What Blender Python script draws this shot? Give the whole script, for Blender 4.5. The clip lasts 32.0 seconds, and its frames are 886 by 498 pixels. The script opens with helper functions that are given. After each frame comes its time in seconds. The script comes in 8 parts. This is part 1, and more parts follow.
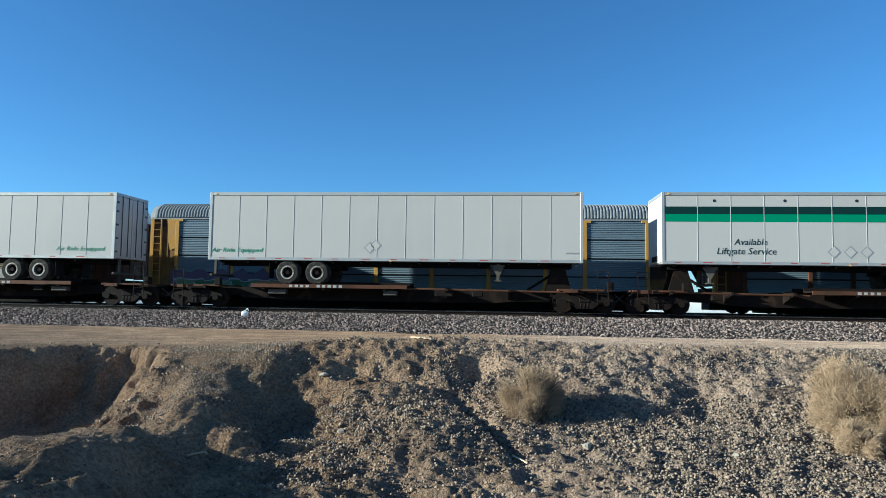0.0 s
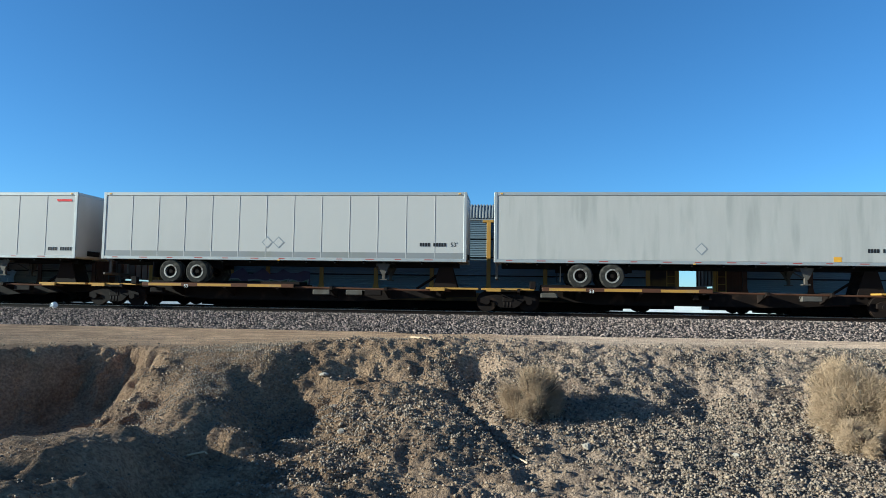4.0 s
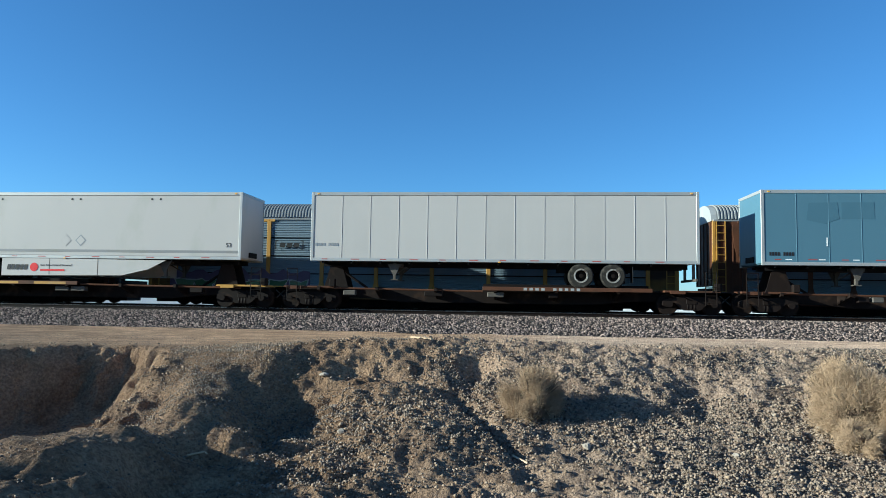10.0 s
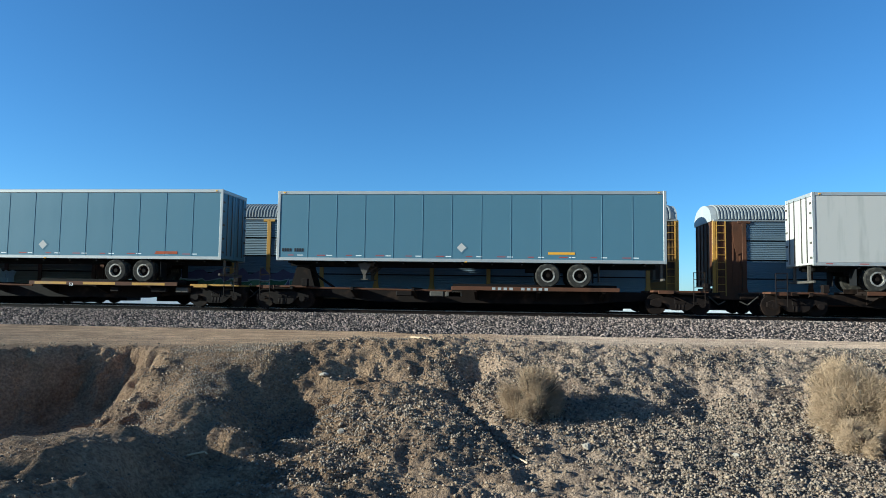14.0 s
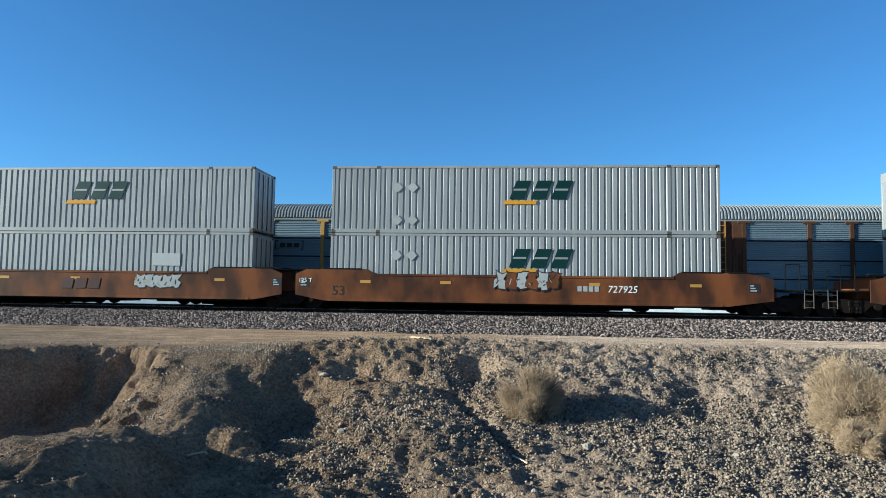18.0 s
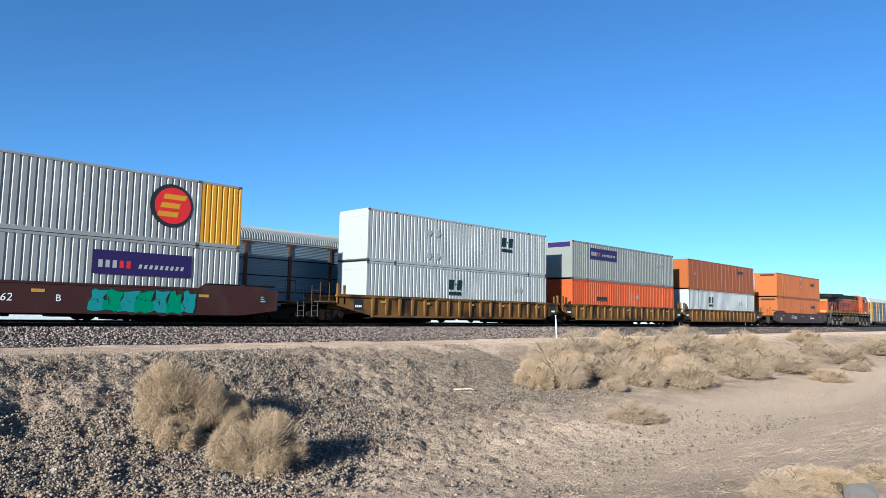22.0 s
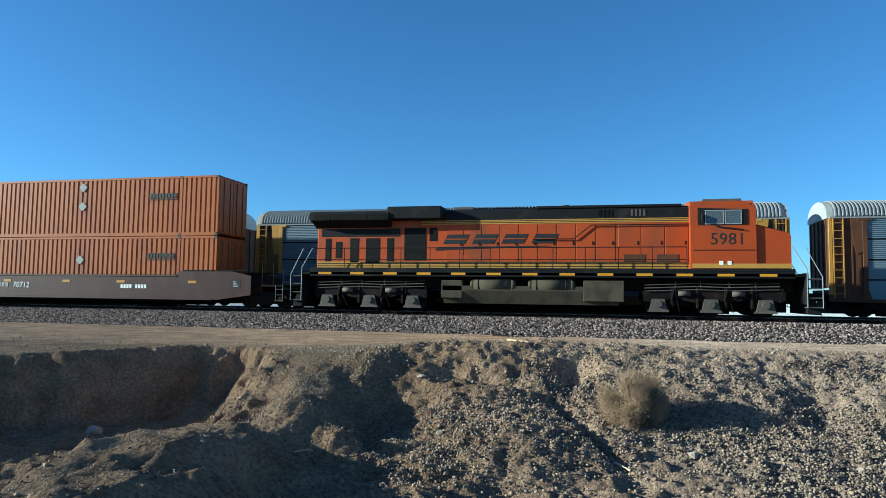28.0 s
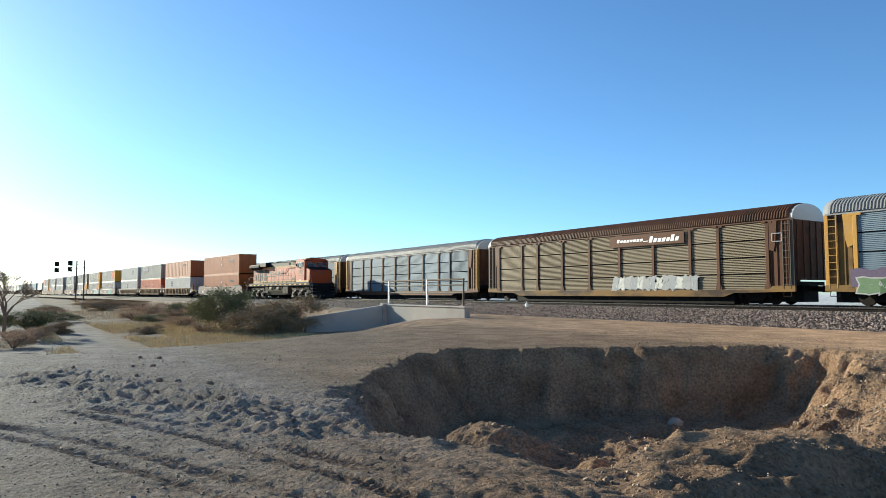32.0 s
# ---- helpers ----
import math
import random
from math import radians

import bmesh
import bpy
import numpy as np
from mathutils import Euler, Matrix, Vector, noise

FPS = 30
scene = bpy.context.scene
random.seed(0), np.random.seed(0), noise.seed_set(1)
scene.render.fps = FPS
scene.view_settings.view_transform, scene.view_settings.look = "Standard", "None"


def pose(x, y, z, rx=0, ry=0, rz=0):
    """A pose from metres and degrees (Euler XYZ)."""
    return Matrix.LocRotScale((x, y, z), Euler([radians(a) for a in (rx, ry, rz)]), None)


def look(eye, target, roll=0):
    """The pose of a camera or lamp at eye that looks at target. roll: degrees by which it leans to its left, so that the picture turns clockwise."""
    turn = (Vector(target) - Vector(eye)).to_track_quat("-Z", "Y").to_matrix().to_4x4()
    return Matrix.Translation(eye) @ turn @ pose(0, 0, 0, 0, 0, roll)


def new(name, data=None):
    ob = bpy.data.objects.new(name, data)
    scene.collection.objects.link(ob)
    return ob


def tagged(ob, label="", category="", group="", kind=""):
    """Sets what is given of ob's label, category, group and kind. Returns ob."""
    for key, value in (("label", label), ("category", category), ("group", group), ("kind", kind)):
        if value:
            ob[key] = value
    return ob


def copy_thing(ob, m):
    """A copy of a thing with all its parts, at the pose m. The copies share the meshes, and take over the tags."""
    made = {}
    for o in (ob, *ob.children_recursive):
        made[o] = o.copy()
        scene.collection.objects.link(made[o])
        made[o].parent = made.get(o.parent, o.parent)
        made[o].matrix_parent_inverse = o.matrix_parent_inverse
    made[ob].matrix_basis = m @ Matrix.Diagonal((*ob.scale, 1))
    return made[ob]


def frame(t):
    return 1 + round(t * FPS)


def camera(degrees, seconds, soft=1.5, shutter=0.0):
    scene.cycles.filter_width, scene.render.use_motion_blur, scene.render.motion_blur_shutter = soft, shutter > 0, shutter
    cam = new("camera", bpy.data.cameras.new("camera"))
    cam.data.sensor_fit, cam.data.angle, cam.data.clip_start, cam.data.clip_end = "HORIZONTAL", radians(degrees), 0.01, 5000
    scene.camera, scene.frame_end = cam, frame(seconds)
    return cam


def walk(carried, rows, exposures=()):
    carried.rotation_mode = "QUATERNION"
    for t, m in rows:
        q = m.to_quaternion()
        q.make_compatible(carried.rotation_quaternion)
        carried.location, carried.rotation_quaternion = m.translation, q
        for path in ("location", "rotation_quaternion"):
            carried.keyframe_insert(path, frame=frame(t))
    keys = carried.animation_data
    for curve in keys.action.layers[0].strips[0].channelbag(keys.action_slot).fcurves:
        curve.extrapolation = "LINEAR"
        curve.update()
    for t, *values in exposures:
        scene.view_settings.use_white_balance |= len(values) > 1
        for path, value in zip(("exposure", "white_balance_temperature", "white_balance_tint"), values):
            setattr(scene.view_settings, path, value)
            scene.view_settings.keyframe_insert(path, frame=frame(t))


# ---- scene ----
FOV = 66.32
cam = camera(FOV, 32.0, 0.55, 0.0)
EYE_Z = 0.59
# seconds, x, y, yaw, pitch, roll: the tripod-like stand, the pan to the right, the pan back to the left
VIEW = [(0.0, -0.029, -0.001, 5.56, 4.07, -0.86), (19.3, -0.029, -0.001, 5.56, 4.07, -0.86), (19.5, -0.029, -0.001, 5.42, 4.09, -0.96),
        (20, 0.047, -0.004, -8.90, 4.55, -1.01), (20.5, 0.134, -0.031, -26.13, 5.03, -1.28), (21, 0.180, -0.059, -36.30, 5.25, -1.20),
        (21.5, 0.208, -0.082, -43.10, 5.40, -1.07), (22, 0.216, -0.090, -45.30, 5.51, -1.06), (22.5, 0.216, -0.090, -45.19, 5.56, -1.10),
        (23, 0.215, -0.088, -44.82, 5.59, -1.14), (23.5, 0.214, -0.088, -44.63, 5.57, -1.17), (24, 0.212, -0.086, -44.24, 5.57, -1.19),
        (24.5, 0.199, -0.074, -40.79, 5.56, -1.15), (26.5, 0.104, -0.018, -20.01, 5.11, -1.10), (27, 0.066, -0.007, -12.61, 4.93, -1.16),
        (27.5, 0.011, -0.000, -2.11, 4.64, -1.01), (28, -0.071, -0.008, 13.48, 4.18, -0.80), (28.5, -0.157, -0.044, 31.06, 3.98, -0.47),
        (29, -0.213, -0.087, 44.34, 3.90, -0.32), (29.5, -0.231, -0.106, 49.39, 3.78, -0.26), (30, -0.244, -0.123, 53.37, 3.66, -0.23),
        (30.5, -0.251, -0.132, 55.49, 3.64, -0.21), (31, -0.253, -0.136, 56.35, 3.66, -0.14), (31.5, -0.256, -0.139, 57.18, 3.64, -0.06),
        (32, -0.258, -0.143, 58.07, 3.75, -0.04)]
EXPOSE = [(t, s, k, -8 if t < 20.4 else -1 if 21 < t < 25 else -12 if 26 < t < 28.6 else -5 if t < 29.5 else -1) for t, s, k in ((0.0, 1.15, 5150), (19.5, 1.15, 5150), (20.5, 1.15, 5200), (21.5, 1.12, 5180), (24.0, 1.12, 5180), (25.5, 1.13, 5150), (26.5, 1.10, 5050), (27.3, 1.10, 5050), (28.0, 1.12, 5050), (29.0, 1.36, 5500), (30.0, 1.45, 6000), (32.0, 1.54, 6150))]
walk(cam, [(t, pose(x, y, EYE_Z, 90 + p, r, w)) for t, x, y, w, p, r in VIEW], EXPOSE)

# ---- light ----
SUN_YAW, SUN_EL = 106.2, 16.7
world = bpy.data.worlds.new("desert_sky")
scene.world = world
world.use_nodes = True
wn = world.node_tree
wn.nodes.clear()
sky = wn.nodes.new("ShaderNodeTexSky")
sky.sky_type, sky.sun_disc = "NISHITA", False
sky.sun_elevation, sky.sun_rotation = radians(SUN_EL), radians(-SUN_YAW)
sky.altitude, sky.air_density, sky.dust_density, sky.ozone_density = 1500, 1.0, 0.75, 5.0
bg = wn.nodes.new("ShaderNodeBackground")
bg.inputs[1].default_value = 0.070
wo = wn.nodes.new("ShaderNodeOutputWorld")
wn.links.new(sky.outputs[0], bg.inputs[0])
wn.links.new(bg.outputs[0], wo.inputs[0])
sun = new("sun", bpy.data.lights.new("sun", "SUN"))
sun.data.energy, sun.data.angle, sun.data.color = 5.0, radians(0.55), (1.0, 0.87, 0.70)
ca, sa = math.cos(radians(SUN_YAW)), math.sin(radians(SUN_YAW))
ce, se = math.cos(radians(SUN_EL)), math.sin(radians(SUN_EL))
sun.matrix_world = look((-sa * ce * 50, ca * ce * 50, se * 50), (0, 0, 0))


# ---- materials ----
def mat(name, col, rough=0.6, metal=0.0, var=0.12, scale=6.0, fine=60.0, bump=0.15, stain=None, stain_at=0.62, stretch=(1, 1, 1), rnd=0.06):
    """Paint, metal, soil or cloth: a colour with broad stains, fine grain and relief, at real size."""
    m = bpy.data.materials.new(name)
    m.use_nodes = True
    nt = m.node_tree
    n, l = nt.nodes, nt.links
    b = n["Principled BSDF"]
    b.inputs["Diffuse Roughness"].default_value = 0.5 if rough > 0.7 else 0.0
    b.inputs["Specular IOR Level"].default_value = 0.12 if rough >= 0.6 else 0.25 if rough >= 0.45 else 0.5
    tc = n.new("ShaderNodeTexCoord")
    mp = n.new("ShaderNodeMapping")
    mp.inputs["Scale"].default_value = stretch
    l.new(tc.outputs["Object"], mp.inputs[0])
    big = n.new("ShaderNodeTexNoise")
    big.inputs["Scale"].default_value, big.inputs["Detail"].default_value = scale, 5
    sml = n.new("ShaderNodeTexNoise")
    sml.inputs["Scale"].default_value, sml.inputs["Detail"].default_value = fine, 3
    l.new(mp.outputs[0], big.inputs[0])
    l.new(tc.outputs["Object"], sml.inputs[0])
    oi = n.new("ShaderNodeObjectInfo")
    add = n.new("ShaderNodeMath")
    add.operation = "ADD"
    l.new(big.outputs[0], add.inputs[0])
    l.new(sml.outputs[0], add.inputs[1])
    k = n.new("ShaderNodeMath")
    k.operation = "MULTIPLY_ADD"
    l.new(oi.outputs["Random"], k.inputs[0])
    k.inputs[1].default_value = rnd / max(var, 0.01)
    l.new(add.outputs[0], k.inputs[2])
    rmp = n.new("ShaderNodeMapRange")
    rmp.inputs[1].default_value, rmp.inputs[2].default_value = 0.6, 1.4
    rmp.inputs[3].default_value, rmp.inputs[4].default_value = 1 - var, 1 + var
    l.new(k.outputs[0], rmp.inputs[0])
    hsv = n.new("ShaderNodeHueSaturation")
    hsv.inputs["Color"].default_value = (*col, 1)
    l.new(rmp.outputs[0], hsv.inputs["Value"])
    out = hsv.outputs[0]
    if stain:
        st = n.new("ShaderNodeTexNoise")
        st.inputs["Scale"].default_value, st.inputs["Detail"].default_value = scale * 0.6, 8
        mp2 = n.new("ShaderNodeMapping")
        mp2.inputs["Scale"].default_value = stretch
        mp2.inputs["Location"].default_value = (3.1, 7.7, 1.3)
        l.new(tc.outputs["Object"], mp2.inputs[0])
        l.new(mp2.outputs[0], st.inputs[0])
        sr = n.new("ShaderNodeMapRange")
        sr.inputs[1].default_value, sr.inputs[2].default_value = stain_at - 0.08, stain_at + 0.1
        l.new(st.outputs[0], sr.inputs[0])
        mx = n.new("ShaderNodeMix")
        mx.data_type = "RGBA"
        l.new(sr.outputs[0], mx.inputs[0])
        l.new(out, mx.inputs[6])
        mx.inputs[7].default_value = (*stain, 1)
        out = mx.outputs[2]
    l.new(out, b.inputs["Base Color"])
    rr = n.new("ShaderNodeMapRange")
    rr.inputs[3].default_value, rr.inputs[4].default_value = max(rough - 0.1, 0.02), min(rough + 0.12, 1)
    l.new(big.outputs[0], rr.inputs[0])
    l.new(rr.outputs[0], b.inputs["Roughness"])
    b.inputs["Metallic"].default_value = metal
    if bump:
        bp = n.new("ShaderNodeBump")
        bp.inputs["Strength"].default_value, bp.inputs["Distance"].default_value = bump, 0.02
        l.new(add.outputs[0], bp.inputs["Height"])
        l.new(bp.outputs[0], b.inputs["Normal"])
    return m


def glass(name, col):
    m = bpy.data.materials.new(name)
    m.use_nodes = True
    b = m.node_tree.nodes["Principled BSDF"]
    b.inputs["Base Color"].default_value, b.inputs["Roughness"].default_value, b.inputs["IOR"].default_value = (*col, 1), 0.05, 1.5
    b.inputs["Transmission Weight"].default_value = 0.7
    return m


WHITE = mat("white_trailer_paint", (0.428, 0.403, 0.376), 0.45, 0, 0.06, 1.2, 40, 0.04, (0.40, 0.385, 0.34), 0.64, (1.2, 1.2, 0.5))
WHITE_OLD = mat("aged_white_sheet", (0.422, 0.396, 0.364), 0.5, 0, 0.08, 2.6, 30, 0.10, (0.355, 0.34, 0.31), 0.60, (1.6, 1.6, 0.22))
GREY_PAINT = mat("grey_trailer_paint", (0.215, 0.213, 0.212), 0.5, 0.05, 0.07, 1.0, 40, 0.05, (0.22, 0.215, 0.19), 0.64, (1.2, 1.2, 0.5))
BLUE = mat("blue_grey_trailer_paint", (0.083, 0.156, 0.205), 0.45, 0.05, 0.06, 1.0, 40, 0.04, (0.098, 0.168, 0.212), 0.62, (1.0, 1.0, 0.4))
BLUE_DARK = mat("faded_dark_patch", (0.066, 0.130, 0.174), 0.5, 0, 0.06)
ALU = mat("mill_aluminium", (0.36, 0.36, 0.35), 0.5, 0.4, 0.10, 2.5, 50, 0.06, (0.40, 0.39, 0.37), 0.66)
GALV = mat("galvanised_sheet", (0.155, 0.20, 0.24), 0.55, 0.2, 0.16, 1.4, 40, 0.08, (0.27, 0.26, 0.24), 0.66, (0.6, 1, 1.6))
GALV_ROOF = mat("galvanised_roof_sheet", (0.22, 0.225, 0.225), 0.6, 0.15, 0.14, 1.6, 40, 0.06, (0.26, 0.24, 0.22), 0.64)
TAN_SHEET = mat("weathered_tan_sheet", (0.215, 0.18, 0.13), 0.65, 0.15, 0.16, 1.4, 40, 0.1, (0.24, 0.20, 0.16), 0.6, (0.6, 1, 1.6))
BROWN = mat("oxide_brown_paint", (0.085, 0.038, 0.021), 0.6, 0, 0.2, 1.5, 40, 0.12, (0.05, 0.028, 0.018), 0.6)
WELL_BROWN = mat("sun_faded_oxide_paint", (0.135, 0.047, 0.017), 0.62, 0, 0.28, 1.2, 40, 0.12, (0.045, 0.020, 0.012), 0.50, (1, 1, 0.6))
MAROON = mat("dark_maroon_paint", (0.038, 0.013, 0.011), 0.5, 0, 0.15, 1.2, 40, 0.08, (0.055, 0.032, 0.026), 0.62, (1, 1, 0.6))
WELL_YELLOW = mat("dusty_ochre_paint", (0.15, 0.073, 0.021), 0.6, 0, 0.28, 1.4, 40, 0.12, (0.040, 0.022, 0.012), 0.49, (1, 1, 0.6))
YELLOW = mat("yellow_paint", (0.38, 0.205, 0.04), 0.5, 0, 0.15, 2.0, 50, 0.08, (0.33, 0.20, 0.07), 0.62)
BRIGHT_YELLOW = mat("bright_yellow_paint", (0.52, 0.235, 0.011), 0.45, 0, 0.08, 1.5, 40, 0.05)
ORANGE = mat("orange_locomotive_paint", (0.315, 0.052, 0.009), 0.5, 0, 0.12, 1.4, 40, 0.05, (0.22, 0.052, 0.018), 0.58, (1, 1, 0.5))
BOX_ORANGE = mat("orange_container_paint", (0.3, 0.086, 0.018), 0.5, 0, 0.08, 1.4, 40, 0.05, (0.25, 0.068, 0.022), 0.6, (1, 1, 0.4))
BOX_AMBER = mat("sun_bleached_orange_container_paint", (0.25, 0.068, 0.015), 0.5, 0, 0.1, 1.4, 40, 0.05, (0.27, 0.072, 0.025), 0.58, (1, 1, 0.4))
BOX_RED_ORANGE = mat("red_orange_container_paint", (0.4, 0.065, 0.014), 0.5, 0, 0.08, 1.4, 40, 0.05, (0.45, 0.11, 0.04), 0.64, (1, 1, 0.4))
BOX_SILVER = mat("silver_container_paint", (0.268, 0.262, 0.253), 0.45, 0.2, 0.10, 1.4, 40, 0.04, (0.35, 0.345, 0.32), 0.64, (1, 1, 0.4))
BOX_GREY = mat("grey_container_paint", (0.215, 0.215, 0.195), 0.45, 0.2, 0.08, 1.4, 40, 0.04, (0.28, 0.28, 0.26), 0.66, (1, 1, 0.4))
BOX_WHITE = mat("white_container_paint", (0.34, 0.34, 0.33), 0.45, 0.1, 0.06, 1.4, 40, 0.04, (0.46, 0.45, 0.43), 0.68, (1, 1, 0.4))
BLACK = mat("black_paint", (0.010, 0.010, 0.011), 0.6, 0, 0.25, 2, 40, 0.06, (0.03, 0.025, 0.02), 0.64)
# grime and rust; bases taken near black for the deep shade under the cars
DARK_STEEL = mat("grimy_shade_dark_steel", (0.0055, 0.005, 0.005), 0.75, 0.0, 0.3, 3, 50, 0.2, (0.026, 0.018, 0.013), 0.64)
RUST_STEEL = mat("rusty_shade_dark_steel", (0.0115, 0.0075, 0.006), 0.75, 0.0, 0.35, 3, 50, 0.2, (0.038, 0.022, 0.014), 0.66)
GREY_STEEL = mat("dusty_grey_steel", (0.095, 0.083, 0.07), 0.65, 0.2, 0.25, 3, 50, 0.15, (0.08, 0.065, 0.05), 0.6)
RUBBER = mat("tyre_rubber", (0.032, 0.029, 0.025), 0.85, 0, 0.25, 8, 60, 0.15, (0.10, 0.088, 0.07), 0.58)
RIM = mat("pale_wheel_rim", (0.34, 0.31, 0.27), 0.5, 0.3, 0.2, 8, 60, 0.05, (0.12, 0.095, 0.075), 0.54)
RIM_RED = mat("red_wheel_rim", (0.45, 0.04, 0.03), 0.45, 0.1, 0.12, 8, 60, 0.05)
GREEN = mat("green_band_paint", (0.008, 0.20, 0.095), 0.45, 0, 0.05, 1, 40, 0.03)
DOOR_GREEN = mat("yellow_green_door_paint", (0.17, 0.22, 0.07), 0.5, 0, 0.12, 1, 40, 0.03)
GREEN_DARK = mat("dark_green_band_paint", (0.004, 0.024, 0.021), 0.45, 0, 0.05, 1, 40, 0.03)
DUST = mat("dust_coated_steel", (0.078, 0.066, 0.044), 0.85, 0, 0.25, 2.5, 50, 0.15, (0.05, 0.04, 0.03), 0.56)
# dusty ochre with grime; base also darkened for the shade behind the near train
SILL = mat("grimy_shaded_ochre_paint", (0.17, 0.10, 0.035), 0.7, 0, 0.25, 1.2, 40, 0.1, (0.05, 0.033, 0.024), 0.52, (0.6, 1, 1.5))
FADED = mat("faded_lettering_grey", (0.38, 0.385, 0.36), 0.55, 0, 0.3, 6, 30, 0.05, (0.52, 0.515, 0.46), 0.5)
SPRAY = mat("pale_spray_paint", (0.31, 0.31, 0.30), 0.6, 0, 0.15)
DULL_RED = mat("dull_red_strip", (0.30, 0.05, 0.04), 0.5, 0, 0.15)
RED = mat("red_decal", (0.55, 0.02, 0.025), 0.45, 0, 0.05)
PURPLE = mat("dark_purple_decal", (0.022, 0.013, 0.075), 0.45, 0, 0.05)
GOLD = mat("gold_decal", (0.65, 0.32, 0.03), 0.45, 0, 0.05)
UMBER = mat("dark_brown_decal", (0.06, 0.026, 0.012), 0.45, 0, 0.05)
DECAL_WHITE = mat("white_decal", (0.75, 0.75, 0.73), 0.45, 0, 0.05)
DECAL_GREY = mat("grey_decal", (0.25, 0.26, 0.27), 0.5, 0, 0.06)
DECAL_BLACK = mat("black_decal", (0.02, 0.02, 0.022), 0.5, 0, 0.05)
TEAL = mat("teal_spray_paint", (0.03, 0.20, 0.20), 0.5, 0, 0.15)
PINK = mat("pink_spray_paint", (0.10, 0.078, 0.118), 0.6, 0, 0.2)
LIME = mat("pale_green_spray_paint", (0.125, 0.185, 0.105), 0.6, 0, 0.2)
GRASS_GREEN = mat("green_spray_paint", (0.07, 0.12, 0.06), 0.6, 0, 0.2)
CONCRETE = mat("weathered_concrete", (0.34, 0.33, 0.305), 0.85, 0, 0.15, 1.0, 40, 0.2, (0.30, 0.28, 0.25), 0.62)
WOOD = mat("creosoted_timber", (0.060, 0.046, 0.036), 0.85, 0, 0.3, 3, 60, 0.3, (0.12, 0.10, 0.08), 0.6, (1, 8, 1))
PALE_WOOD = mat("bleached_wood", (0.62, 0.45, 0.28), 0.8, 0, 0.12, 6, 60, 0.2)
RAIL_TOP = mat("polished_rail_steel", (0.42, 0.40, 0.38), 0.35, 0.85, 0.12, 2, 40, 0.05)
GLASS = glass("cab_glass", (0.25, 0.30, 0.33))
STONE = mat("ballast_stone", (0.24, 0.215, 0.195), 0.85, 0, 0.3, 3, 30, 0.3, (0.13, 0.115, 0.105), 0.5, (1, 1, 1), 0.1)
PALE_STONE = mat("pale_stone", (0.33, 0.28, 0.225), 0.85, 0, 0.2, 6, 40, 0.3)
TWIG = mat("dry_straw_twigs", (0.37, 0.262, 0.165), 0.9, 0, 0.25, 4, 40, 0)
GRASS = mat("dry_yellow_grass", (0.50, 0.41, 0.23), 0.9, 0, 0.3, 0.5, 10, 0)
TWIG_GREY = mat("grey_straw_twigs", (0.33, 0.24, 0.165), 0.9, 0, 0.25, 4, 40, 0)
LEAF = mat("olive_desert_leaves", (0.165, 0.16, 0.075), 0.8, 0, 0.3, 4, 40, 0)
# dark colour that stands for the shade deep inside a dry shrub
INNER = mat("shrub_shade_dark", (0.105, 0.075, 0.048), 0.95, 0, 0.4, 14, 60, 0.8)
BRUSH = mat("brown_olive_brush", (0.27, 0.20, 0.118), 0.9, 0, 0.3, 4, 40, 0)
BARK = mat("grey_brown_bark", (0.16, 0.12, 0.085), 0.9, 0, 0.2, 10, 60, 0.3)


